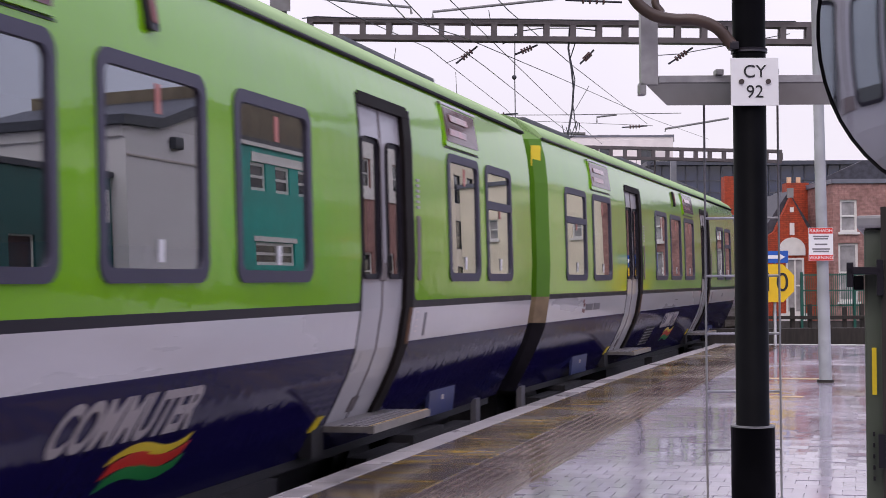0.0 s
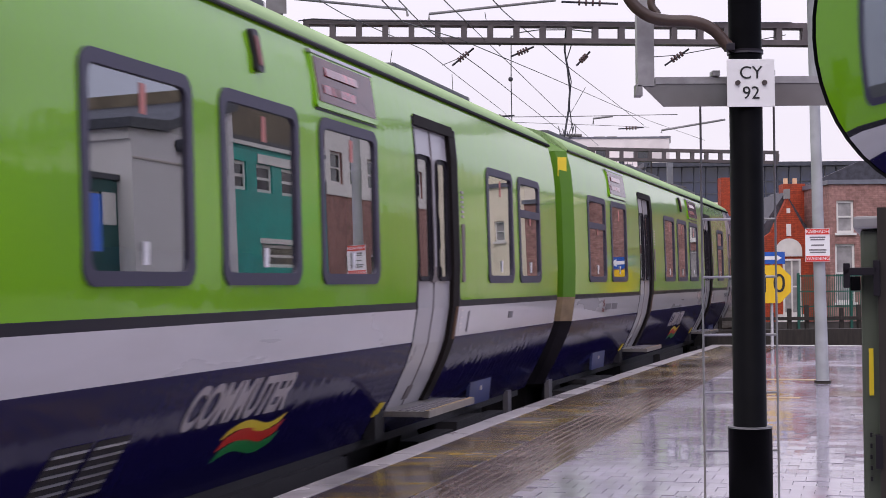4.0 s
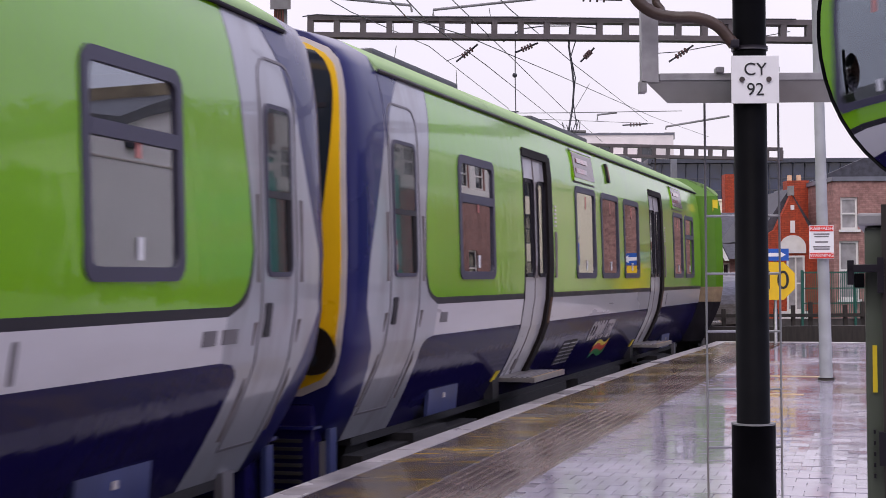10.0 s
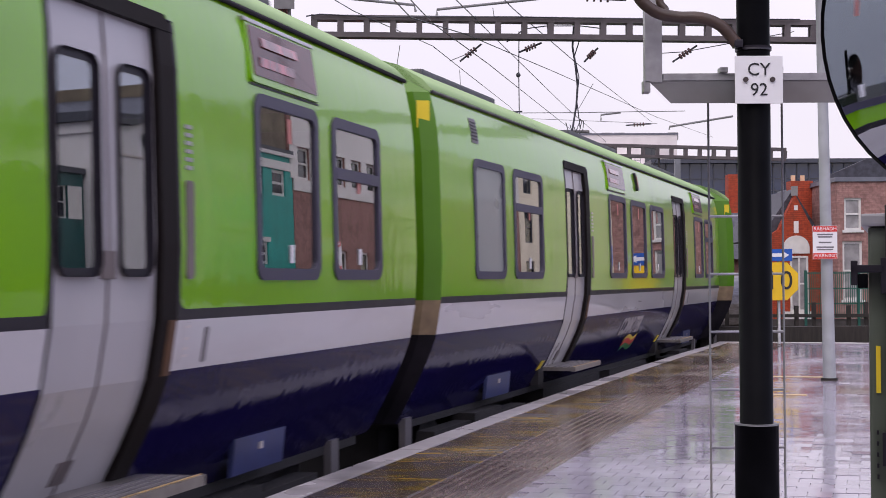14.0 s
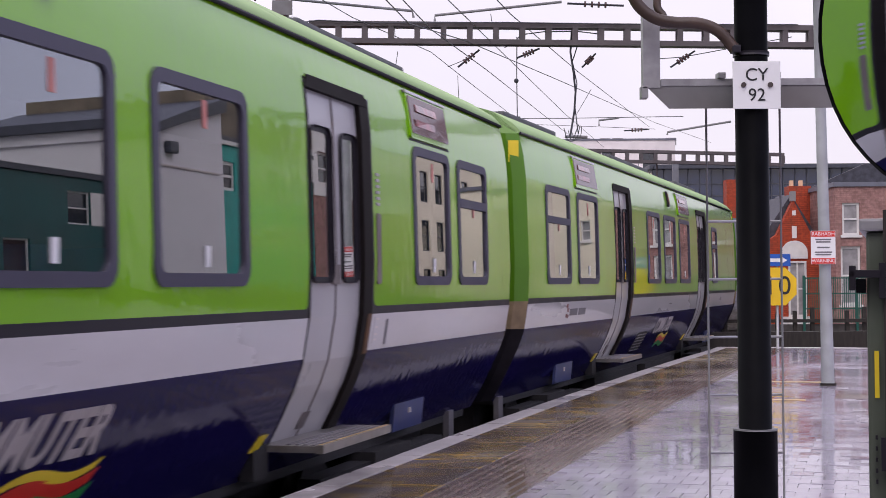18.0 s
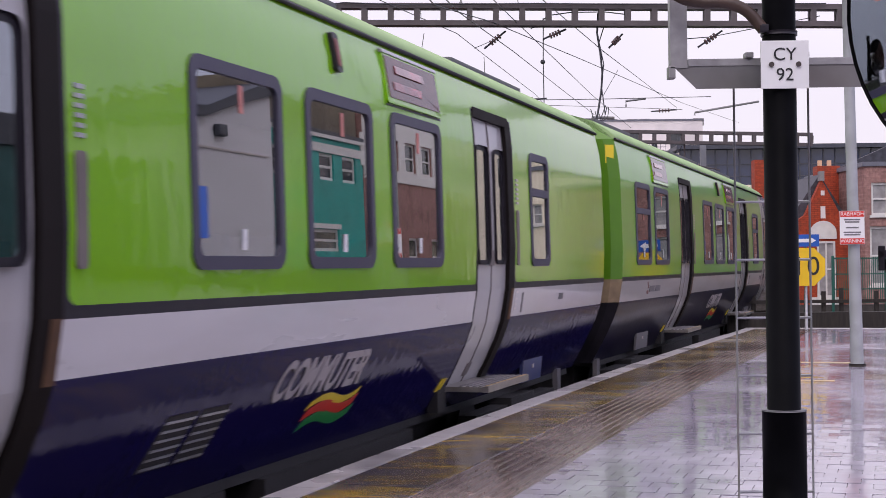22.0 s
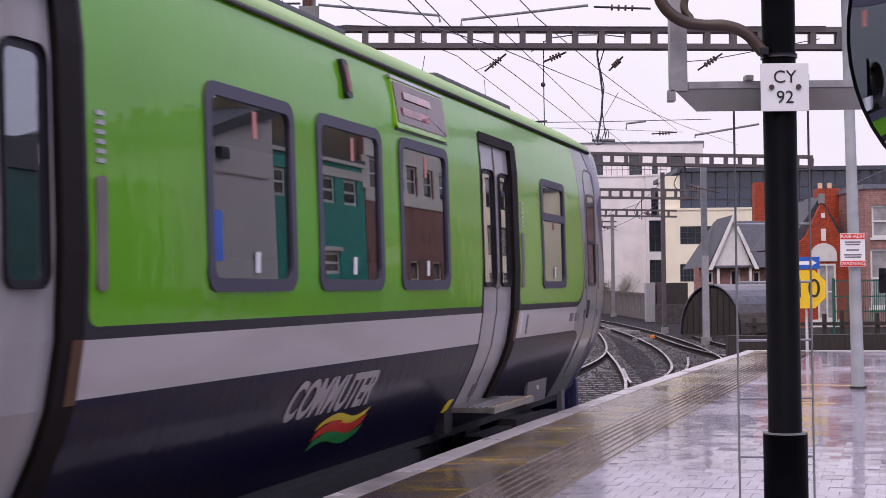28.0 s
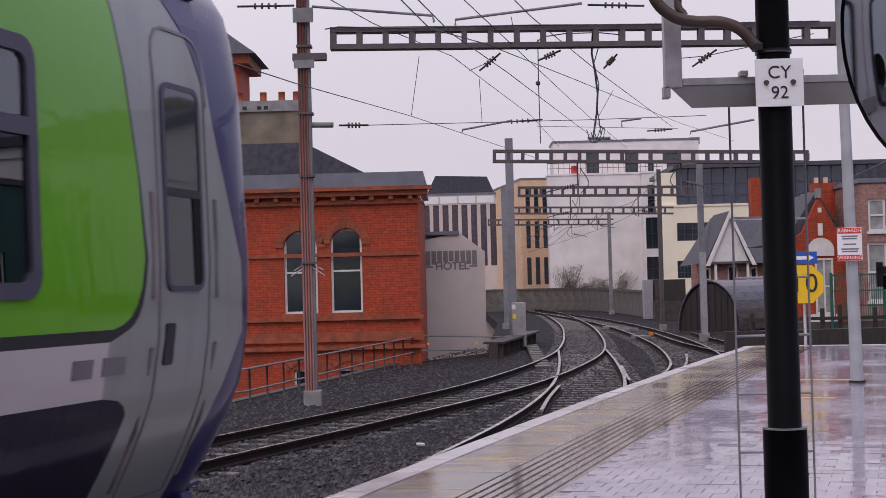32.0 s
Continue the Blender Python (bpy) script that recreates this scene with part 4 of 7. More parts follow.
# how the green panel's rounded end, its dark border and the skirt's end run beside a cab
CAB_EDGE = ((0.02, -0.12), (0.72, -0.02), (0.765, -0.06), (0.80, -0.14), (0.82, -0.31), (1.095, -0.31), (1.155, -0.27), (1.175, -0.17), (1.21, -0.09), (1.27, -0.02), (1.36, 0.03), (1.5, 0.06), (1.9, 0.02), (2.98, -0.22))
CAB_LINE = ((0.02, 0.015), (0.95, 0.015), (1.095, 0.015), (1.155, 0.18), (1.175, 0.12), (1.21, 0.085), (1.27, 0.06), (1.36, 0.045), (1.5, 0.035), (1.9, 0.02), (2.98, 0.014))


def along(tab, z):
    for (a, xa), (b, xb) in zip(tab, tab[1:]):
        if z <= b:
            return xa + (xb - xa) * (z - a) / (b - a)
    return tab[-1][1]


def row_paint(z, y, cab0, cab1):
    """Green over black line, white band and navy skirt; silver at a cab."""
    if y < cab0 or y > cab1:
        near = y > cab0 - 0.2 if y < cab0 else y < cab1 + 0.2
        return 1 if near and z > 1.095 else 4
    return 0 if z > 1.155 else 1 if z > 1.095 else 2 if z > 0.82 else 3


def body_side(sign, holes, cab0, cab1, y0, y1):
    """One bodyside as a sheet with real openings at the windows and doors."""
    bm = bmesh.new()
    ys = sorted({y0, y1, *[q for h in holes for q in h[:2]], *[q for q in (cab0, cab0 - 0.2, cab1, cab1 + 0.2) if y0 < q < y1]})
    cols = {}
    for y in ys:
        shift = {cab0: (-1, 0), cab0 - 0.2: (-1, 1), cab1: (1, 0), cab1 + 0.2: (1, 1)}.get(y)
        base = y
        if shift:
            base = cab0 if shift[0] < 0 else cab1
        cols[y] = [bm.verts.new((sign * side_x(z), base - 10 + (shift[0] * (along(CAB_EDGE, z) + shift[1] * along(CAB_LINE, z)) if shift else 0), z)) for z in ROWS]
    for a, b in zip(ys, ys[1:]):
        mid = (a + b) / 2
        for i in range(len(ROWS) - 1):
            zm = (ROWS[i] + ROWS[i + 1]) / 2
            if any(h[0] < mid < h[1] and h[2] < zm < h[3] for h in holes):
                continue
            q = (cols[a][i], cols[b][i], cols[b][i + 1], cols[a][i + 1])
            f = bm.faces.new(q if sign > 0 else tuple(reversed(q)))
            f.material_index = row_paint(zm, mid, cab0, cab1)
            f.smooth = True
    return bm


def roof_mesh(y0, y1):
    bm = bmesh.new()
    prof = [(1.32, 2.98), (1.345, 3.0), (1.25, 3.1), (1.02, 3.24), (0.68, 3.34), (0.3, 3.385)]
    prof = prof + [(-x, z) for x, z in reversed(prof)]
    rows = []
    for y in (y0, y1):
        rows.append([bm.verts.new((x, y - 10, z)) for x, z in prof])
    for i in range(len(prof) - 1):
        f = bm.faces.new((rows[0][i], rows[1][i], rows[1][i + 1], rows[0][i + 1]))
        f.smooth = 0 < i < len(prof) - 2
    for r in rows:
        bm.faces.new(r)
    return bm


def end_wall(y, sign):
    """A flat car end with rounded corners: dark green, grimy cream and near-black."""
    bm = bmesh.new()
    for za, zb, mi in ((0.02, 0.2, 2), (0.2, 0.42, 2), (0.42, 0.62, 2), (0.62, 0.82, 2), (0.82, 1.125, 1), (1.125, 1.5, 0), (1.5, 2.46, 0), (2.46, 2.75, 0), (2.75, 2.98, 0)):
        xa, xb = side_x(za), side_x(zb)
        ra = []
        for x, d in ((-1, 0.0), (-0.9, 0.075), (-0.72, 0.1), (0.72, 0.1), (0.9, 0.075), (1, 0.0)):
            ra.append(((x * xa, y - 10 + sign * d, za), (x * xb, y - 10 + sign * d, zb)))
        for (a, b), (c, d) in zip(ra, ra[1:]):
            f = bm.faces.new([bm.verts.new(q) for q in (a, c, d, b)])
            f.material_index = mi
    top = [(-1, 0.0), (-0.9, 0.075), (-0.72, 0.1), (0.72, 0.1), (0.9, 0.075), (1, 0.0)]
    bm.faces.new([bm.verts.new((x * 1.32, y - 10 + sign * d, 2.98)) for x, d in top] + [bm.verts.new((x, y - 10, z)) for x, z in ((1.02, 3.24), (0.68, 3.34), (-0.68, 3.34), (-1.02, 3.24))])
    bmesh.ops.remove_doubles(bm, verts=bm.verts, dist=0.001)
    return bm


NOSE = 0.68                      # how far a cab's nose reaches past the body


def nose_lean(z, u):
    return (0.10 * max(0.0, (z - 1.3) / 2.0) ** 1.5 + 0.26 * max(0.0, (0.9 - z) / 0.9) ** 1.2) * u


def nose_width(z, u):
    """How far the section has narrowed: the corners are tight, and squarer towards the roof."""
    w = along(((0.0, 1.0), (0.4, 1.0), (0.62, 0.997), (0.78, 0.989), (0.9, 0.974), (0.97, 0.953), (1.0, 0.93)), u)
    return w + (1 - w) * 0.3 * min(1.0, max(0.0, (z - 2.4) / 0.6))


def nose_mesh(y, sign):
    """The cab end: an upright front with rounded corners, blue from the corners forward."""
    bm = bmesh.new()
    prof = [(side_x(z), z) for z in (0.02, 0.24, 0.42, 0.62, 0.79, 0.95, 1.1, 1.3, 1.5, 1.75, 2.0, 2.25, 2.46, 2.65, 2.82, 2.98)] + [(1.25, 3.1), (1.02, 3.24), (0.68, 3.34), (0.3, 3.385)]
    prof = prof + [(-x, z) for x, z in reversed(prof)]
    secs, n = [], len(prof)
    # the blue paint's edge sweeps back as it rises, and again below the waist
    edge = ((0.02, 0.03), (0.24, 0.06), (0.5, 0.2), (0.82, 0.4), (1.1, 0.68), (1.46, 0.65), (1.88, 0.38), (2.34, 0.09), (2.5, 0.02), (3.4, 0.01))
    for step in (0, 1.0, 1.25, 1.45, 1.6, 1.72, 1.81, 1.88, 1.94, 1.975, 2.0):
        ring = []
        for x, z in prof:
            e = along(edge, z)
            u = e * step if step <= 1 else e + (1 - e) * (step - 1)
            ring.append(bm.verts.new((x * nose_width(z, u), y - 10 + sign * (u * NOSE - nose_lean(z, u)), z - 0.03 * u * max(0.0, z - 2.4))))
        secs.append(ring)
    for k, (a, b) in enumerate(zip(secs, secs[1:])):
        for i in range(n):
            j = (i + 1) % n
            q = (a[i], b[i], b[j], a[j])
            f = bm.faces.new(q if sign > 0 else tuple(reversed(q)))
            f.material_index = 1 if k >= 1 else 0
            f.smooth = True
    last = secs[-1]
    for i in range(n // 2 - 1):
        bm.faces.new((last[i], last[i + 1], last[n - 2 - i], last[n - 1 - i])).material_index = 1
    return bm


def front_panel(rows, y, sign, proud, thick):
    """A panel on the front face: rows of (half width, height)."""
    bm = bmesh.new()
    ring = []
    for w, z in rows:
        yy = y - 10 + sign * (NOSE - nose_lean(z, 1.0) + proud)
        ring.append([bm.verts.new(q) for q in ((w, yy, z), (-w, yy, z), (-w, yy - sign * thick, z), (w, yy - sign * thick, z))])
    for a, b in zip(ring, ring[1:]):
        bm.faces.new((a[0], a[1], b[1], b[0]))
        bm.faces.new((a[1], a[2], b[2], b[1]))
        bm.faces.new((a[0], b[0], b[3], a[3]))
    bm.faces.new(ring[0]), bm.faces.new(ring[-1])
    bmesh.ops.recalc_face_normals(bm, faces=bm.faces)
    return bm


def window(car, y0, y1, vented, blank=False, pane=None):
    ow = [(q - 10, z) for q, z in round_rect(y0, y1, WIN_Z0, WIN_Z1, 0.11)]
    iw = [(q - 10, z) for q, z in round_rect(y0 + 0.075, y1 - 0.075, WIN_Z0 + 0.075, WIN_Z1 - 0.075, 0.07)]
    bm = bmesh.new()
    on_side(bm, iw, -0.004, 0.008)
    w = part("window", bm, BLANKED if blank else pane or PANE, car, "blanked grey window" if blank else "tinted glass window")
    w.visible_shadow = False
    bm = bmesh.new()
    ring_on_side(bm, ow, iw, 0.014, 0.022)
    part("window_frame", bm, RUBBER, w, "dark rubber frame")
    mid = (y0 + y1) / 2 - 10 + 0.05
    if not blank and y1 - y0 > 1.0:
        for a, b, z0, z1, mm in ((mid - 0.03, mid + 0.03, 2.2 - 0.25 * vented, 2.36 - 0.25 * vented, STICKER), (mid - 0.035, mid + 0.035, 1.42, 1.54, PLATE)):
            bm = bmesh.new()
            on_side(bm, [(a, z0), (b, z0), (b, z1), (a, z1)], -0.0015, 0.001)
            part("sticker", bm, mm, w)
        if abs(y0 - 8.52) < 0.01:
            bm = bmesh.new()
            on_side(bm, [(y0 - 9.90, 1.48), (y0 - 9.80, 1.48), (y0 - 9.80, 1.76), (y0 - 9.90, 1.76)], -0.0015, 0.001)
            part("seat_sticker", bm, SIGN_BLUE, w, "blue priority seat sticker")
    if vented:
        bm = bmesh.new()
        on_side(bm, [(y0 + 0.07 - 10, 2.03), (y1 - 0.07 - 10, 2.03), (y1 - 0.07 - 10, 2.11), (y0 + 0.07 - 10, 2.11)], 0.016, 0.024)
        part("vent_bar", bm, RUBBER, w)
    return w


def door(car, y0, y1, leaf_m=None):
    """A pair of plug leaves in a dark recess, with a step."""
    mid = (y0 + y1) / 2 - 0.06
    zs = (0.2, 0.42, 0.62, 0.79, 1.1, 1.5, 2.46, DOOR_Z1 - 0.04)
    def post_strip(a, b, proud):
        bm = bmesh.new()
        f = [[bm.verts.new((side_x(z) + proud - dx, q - 10, z)) for z in zs] for q, dx in ((a, 0.12), (a, 0.0), (b, 0.0), (b, 0.12))]
        for p, q in zip(f, f[1:] + f[:1]):
            for i in range(len(zs) - 1):
                bm.faces.new((p[i], q[i], q[i + 1], p[i + 1]))
        bm.faces.new([c[0] for c in f]), bm.faces.new([c[-1] for c in f])
        return bm
    for sg, e in ((-1, y0), (1, y1)):
        # the green panel ends beside the door in a dark border with a rounded foot
        bm = bmesh.new()
        k = 0.55 if sg < 0 else 1.0
        lo = [(0.115, 1.15), (0.115, 1.157), (0.085, 1.162), (0.06, 1.178), (0.045, 1.205), (0.04, 1.25), (0.036, 1.5), (0.034, 2.0), (0.034, 2.46), (0.034, 2.72)]
        for (wa, za), (wb, zb) in zip(lo, lo[1:]):
            on_side(bm, [(e - 10, za), (e - 10 + sg * wa * k, za), (e - 10 + sg * wb * k, zb), (e - 10, zb)], 0.003, 0.006)
        part("panel_border", bm, STRIPE, car)
    part("door_jamb", post_strip(y0, y0 + 0.022, 0.004), DARK, car, "black door jamb")
    part("door_jamb", post_strip(y1 - 0.20, y1, 0.006), DARK, car, "wide black door jamb")
    bm = bmesh.new()
    on_side(bm, [(y0 - 10, DOOR_Z1 - 0.09), (y1 - 10, DOOR_Z1 - 0.09), (y1 - 10.08, DOOR_Z1), (y0 - 9.95, DOOR_Z1)], 0.010, 0.12)
    part("door_header", bm, DARK, car)
    bm = bmesh.new()
    for za, zb in ((0.80, 0.95), (0.95, 1.1)):
        on_side(bm, [(y1 - 0.10 - 10, za), (y1 - 0.005 - 10, za), (y1 - 0.005 - 10, zb), (y1 - 0.10 - 10, zb)], 0.010, 0.02)
    part("kick_strip", bm, RUST, car, "rusty edge strip")
    for a, b in ((y0 + 0.022, mid), (mid + 0.006, y1 - 0.20)):
        bm = bmesh.new()
        cols = [a, a + 0.10, b - 0.13, b] if a < mid - 0.3 and b <= mid else [a, a + 0.13, b - 0.10, b]
        rows = list(zs[:-2]) + [1.55, 2.38, DOOR_Z1 - 0.09]
        rows = sorted(set(rows) - {1.5, 2.46} | {1.36})
        for ya, yb in zip(cols, cols[1:]):
            for za, zb in zip(rows, rows[1:]):
                if ya == cols[1] and za >= 1.36 and zb <= 2.38:
                    continue
                on_side(bm, [(ya - 10, za), (yb - 10, za), (yb - 10, zb), (ya - 10, zb)], -0.035, 0.035)
        leaf = part("door_leaf", bm, leaf_m or GREY_DOOR, car, "pale grey sliding door leaf")
        bm = bmesh.new()
        on_side(bm, [(q - 10, z) for q, z in round_rect(cols[1] + 0.012, cols[2] - 0.012, 1.372, 2.37, 0.05)], -0.03, 0.012)
        g = part("door_glass", bm, PANE, leaf)
        g.visible_shadow = False
        bm = bmesh.new()
        ring_on_side(bm, [(q - 10, z) for q, z in round_rect(cols[1] - 0.03, cols[2] + 0.03, 1.33, 2.41, 0.08)],
                     [(q - 10, z) for q, z in round_rect(cols[1] + 0.012, cols[2] - 0.012, 1.372, 2.37, 0.05)], -0.027, 0.02)
        part("door_glass_frame", bm, STRIPE, leaf)
    bm = boxes((side_x(1.1) - 0.06, side_x(1.1) - 0.012, mid - 10.08, mid - 9.93, 1.32, 1.46), bevel=0.006)
    part("door_control", bm, CONTROL, car, "brown-grey door control panel")
    bm = bmesh.new()
    for za, zb in zip(zs, zs[1:]):
        on_side(bm, [(mid - 10.006, za), (mid - 9.99, za), (mid - 9.99, zb), (mid - 10.006, zb)], -0.028, 0.02)
    part("door_seal", bm, SEAL, car, "dark rubber seal between the leaves")
    bm = bmesh.new()
    on_side(bm, [(mid - 10.09, 0.30), (mid - 9.95, 0.30), (mid - 9.95, 0.42), (mid - 10.09, 0.42)], -0.026, 0.02)
    part("door_foot_guide", bm, SEAL, car)
    bm = boxes((1.0, 1.48, y0 - 10.02, y1 - 9.86, 0.20, 0.245))
    box(bm, 1.47, 1.52, y0 - 10.02, y1 - 9.86, 0.195, 0.252)
    st = part("step", bm, STEEL, car, "worn metal door step")
    bm = boxes(*[(1.24 + 0.06 * i, 1.27 + 0.06 * i, y0 - 9.98, y1 - 9.9, 0.245, 0.252) for i in range(4)])
    part("step_tread", bm, BARS, st)
    bm = boxes((1.485, 1.505, y0 - 10.01, y1 - 9.87, 0.253, 0.256))
    part("step_nosing", bm, NOSING, st, "worn yellow step edge")
    bm = boxes((1.02, 1.12, y0 - 10.25, y0 - 10.0, 0.03, 0.30))
    part("step_bracket", bm, UNDER, car)
    bm = bmesh.new()
    on_side(bm, [(y0 - 10.30, 0.22), (y0 - 10.18, 0.22), (y0 - 10.12, 0.33), (y0 - 10.24, 0.33)], 0.012, 0.012)
    part("reflector", bm, YELLOW_FILM, car, "yellow reflector tab")
    # handrail panel and small louvres beside the door
    bm = bmesh.new()
    on_side(bm, [(q - 10, z) for q, z in round_rect(y1 + 0.10, y1 + 0.20, 1.32, 1.86, 0.03)], 0.012, 0.014)
    gp = part("grab_panel", bm, CONTROL, car)
    for i in range(6):
        bm = bmesh.new()
        z = 1.92 + 0.045 * i
        on_side(bm, [(y1 + 0.11 - 10, z), (y1 + 0.19 - 10, z), (y1 + 0.19 - 10, z + 0.022), (y1 + 0.11 - 10, z + 0.022)], 0.010, 0.012)
        part("louvre_slot", bm, SILVER, gp)


def display(car, y0, y1):
    bm = bmesh.new()
    on_side(bm, [(q - 10, z) for q, z in round_rect(y0 - 0.03, y1 + 0.03, 2.53, 2.925, 0.03)], 0.022, 0.03)
    d = part("destination_display", bm, GREEN, car, "side destination display")
    bm = bmesh.new()
    on_side(bm, [(q - 10, z) for q, z in round_rect(y0 + 0.01, y1 - 0.01, 2.575, 2.89, 0.015)], 0.026, 0.01)
    scr = part("display_screen", bm, LED_DARK, d, "dark reflecting screen")
    for z, a, b in ((2.77, 0.16, 0.70), (2.64, 0.10, 0.62)):
        bm = bmesh.new()
        w = y1 - y0
        p, q = y0 + w * a - 10, y0 + w * b - 10
        on_side(bm, [(p, z), (q, z), (q, z + 0.06), (p, z + 0.06)], 0.0285, 0.004)
        part("led_line", bm, LED_RED, scr, "glowing red row of the display")
    bm = bmesh.new()
    on_side(bm, [(y0 - 10.04, 2.908), (y1 - 9.96, 2.908), (y1 - 9.96, 2.932), (y0 - 10.04, 2.932)], 0.030, 0.03)
    part("display_trim", bm, SILVER, d, "pale upper trim")
    # black strip painted where the display's shadow falls below it
    bm = bmesh.new()
    on_side(bm, [(y0 - 10.04, 2.512), (y1 - 9.96, 2.512), (y1 - 9.96, 2.526), (y0 - 10.04, 2.526)], 0.006, 0.008)
    part("display_shadow_strip", bm, STRIPE, d)


def lamp_box(car, y):
    bm = bmesh.new()
    on_side(bm, [(q - 10, z) for q, z in round_rect(y - 0.055, y + 0.055, 2.63, 2.90, 0.03)], 0.035, 0.045)
    b = part("marker_box", bm, STRIPE, car, "black side indicator box")
    bm = bmesh.new()
    on_side(bm, [(q - 10, z) for q, z in round_rect(y - 0.03, y + 0.03, 2.67, 2.86, 0.02)], 0.040, 0.006)
    part("marker_lens", bm, CABLE_RED, b)


def wave(y0, y1, z0, z1, amp, n=12):
    lo = [(y0 + (y1 - y0) * i / n, z0 + amp * math.sin(2.0 * math.pi * i / n) + 0.04 * i / n) for i in range(n + 1)]
    hi = [(a + 0.06, b + (z1 - z0)) for a, b in reversed(lo)]
    return [(a - 10, b) for a, b in lo + hi]


def livery_badge(car, y):
    """The pale service name over three waving stripes."""
    badge = text_mesh("badge_word", "COMMUTER", 0.40, LETTER, car, Matrix(), 0.002, "pale slanted lettering", 0.012)
    lo = min(v.co.x for v in badge.data.vertices)
    wide = max(v.co.x for v in badge.data.vertices) - lo
    for v in badge.data.vertices:
        z = 0.59 + v.co.y * 0.85
        v.co = Vector((side_x(z) + 0.006 + v.co.z, y - 10 + (v.co.x - lo) / wide * 1.62 + v.co.y * 0.35, z))
    for z, w, mm in ((0.36, 0.05, YELLOW_FILM), (0.285, 0.075, RED), (0.215, 0.07, YGREEN)):
        bm = bmesh.new()
        pts = wave(y + 0.72, y + 1.66, z, z + w, 0.035)
        n = len(pts) // 2
        lo, hi = pts[:n], list(reversed(pts[n:]))
        for i in range(n - 1):
            on_side(bm, [lo[i], lo[i + 1], hi[i + 1], hi[i]], 0.006, 0.004)
        part("badge_stripe", bm, mm, car)


def operator_mark(car, y):
    bm = bmesh.new()
    for a, z in ((0, 0.90), (0.05, 0.97), (0.0, 1.02), (0.07, 0.89)):
        on_side(bm, [(y + a - 10, z), (y + a - 9.93, z), (y + a - 9.93, z + 0.045), (y + a - 10, z + 0.045)], 0.005, 0.004)
    part("emblem", bm, CABLE_RED, car, "dark red emblem")
    bm = bmesh.new()
    for a, b in ((0.2, 0.62), (0.70, 1.1)):
        on_side(bm, [(y + a - 10, 0.92), (y + b - 10, 0.92), (y + b - 10, 1.005), (y + a - 10, 1.005)], 0.005, 0.004)
    part("name_bar", bm, BARS, car, "grey printed bars")


def louvres(car, y):
    for k in (0.0, 0.42):
        bm = bmesh.new()
        on_side(bm, [(y + k - 9.97, 0.23), (y + k - 9.60, 0.23), (y + k - 9.49, 0.53), (y + k - 9.86, 0.53)], 0.004, 0.006)
        g = part("vent_grille", bm, UNDER, car, "slatted vent grille")
        for i in range(6):
            bm = bmesh.new()
            z = 0.24 + 0.049 * i
            o = y + k + 0.36 * (z - 0.23)
            on_side(bm, [(o - 9.95, z), (o - 9.62, z), (o - 9.615, z + 0.014), (o - 9.945, z + 0.014)], 0.014, 0.012)
            part("vent_slat", bm, SILVER, g)


def bogie(car, yc):
    bm = bmesh.new()
    for x in (-1.02, 1.02):
        box(bm, x - 0.09, x + 0.09, yc - 11.7, yc - 8.3, -0.35, -0.12)
        box(bm, x - 0.13, x + 0.13, yc - 10.5, yc - 9.5, -0.5, -0.05)
    box(bm, -1.0, 1.0, yc - 10.3, yc - 9.7, -0.4, -0.1)
    b = part("bogie", bm, UNDER, car, "black bogie frame")
    for yy in (-1.15, 1.15):
        for x in (-0.8, 0.8):
            bm = bmesh.new()
            tube(bm, [(x - 0.06, yc - 10 + yy, RAIL_Z + 0.42), (x + 0.06, yc - 10 + yy, RAIL_Z + 0.42)], 0.42, 20)
            part("wheel", bm, UNDER, b)
        bm = boxes((1.06, 1.22, yc - 10.14 + yy, yc - 9.86 + yy, -0.56, -0.28), bevel=0.02)
        part("axle_box", bm, UNDER_GREY, b)


def seats(car, y0, y1):
    for i in range(int((y1 - y0) / 0.85)):
        y = y0 + 0.3 + 0.85 * i
        for x in (0.55, 1.0, -0.75):
            bm = boxes((x - 0.2, x + 0.2, y - 10.06, y - 9.96, 0.7, 1.52), bevel=0.03)
            box(bm, x - 0.2, x + 0.2, y - 9.96, y - 9.56, 0.62, 0.76, bevel=0.03)
            part("seat", bm, SEAT, car, "blue moquette seat")


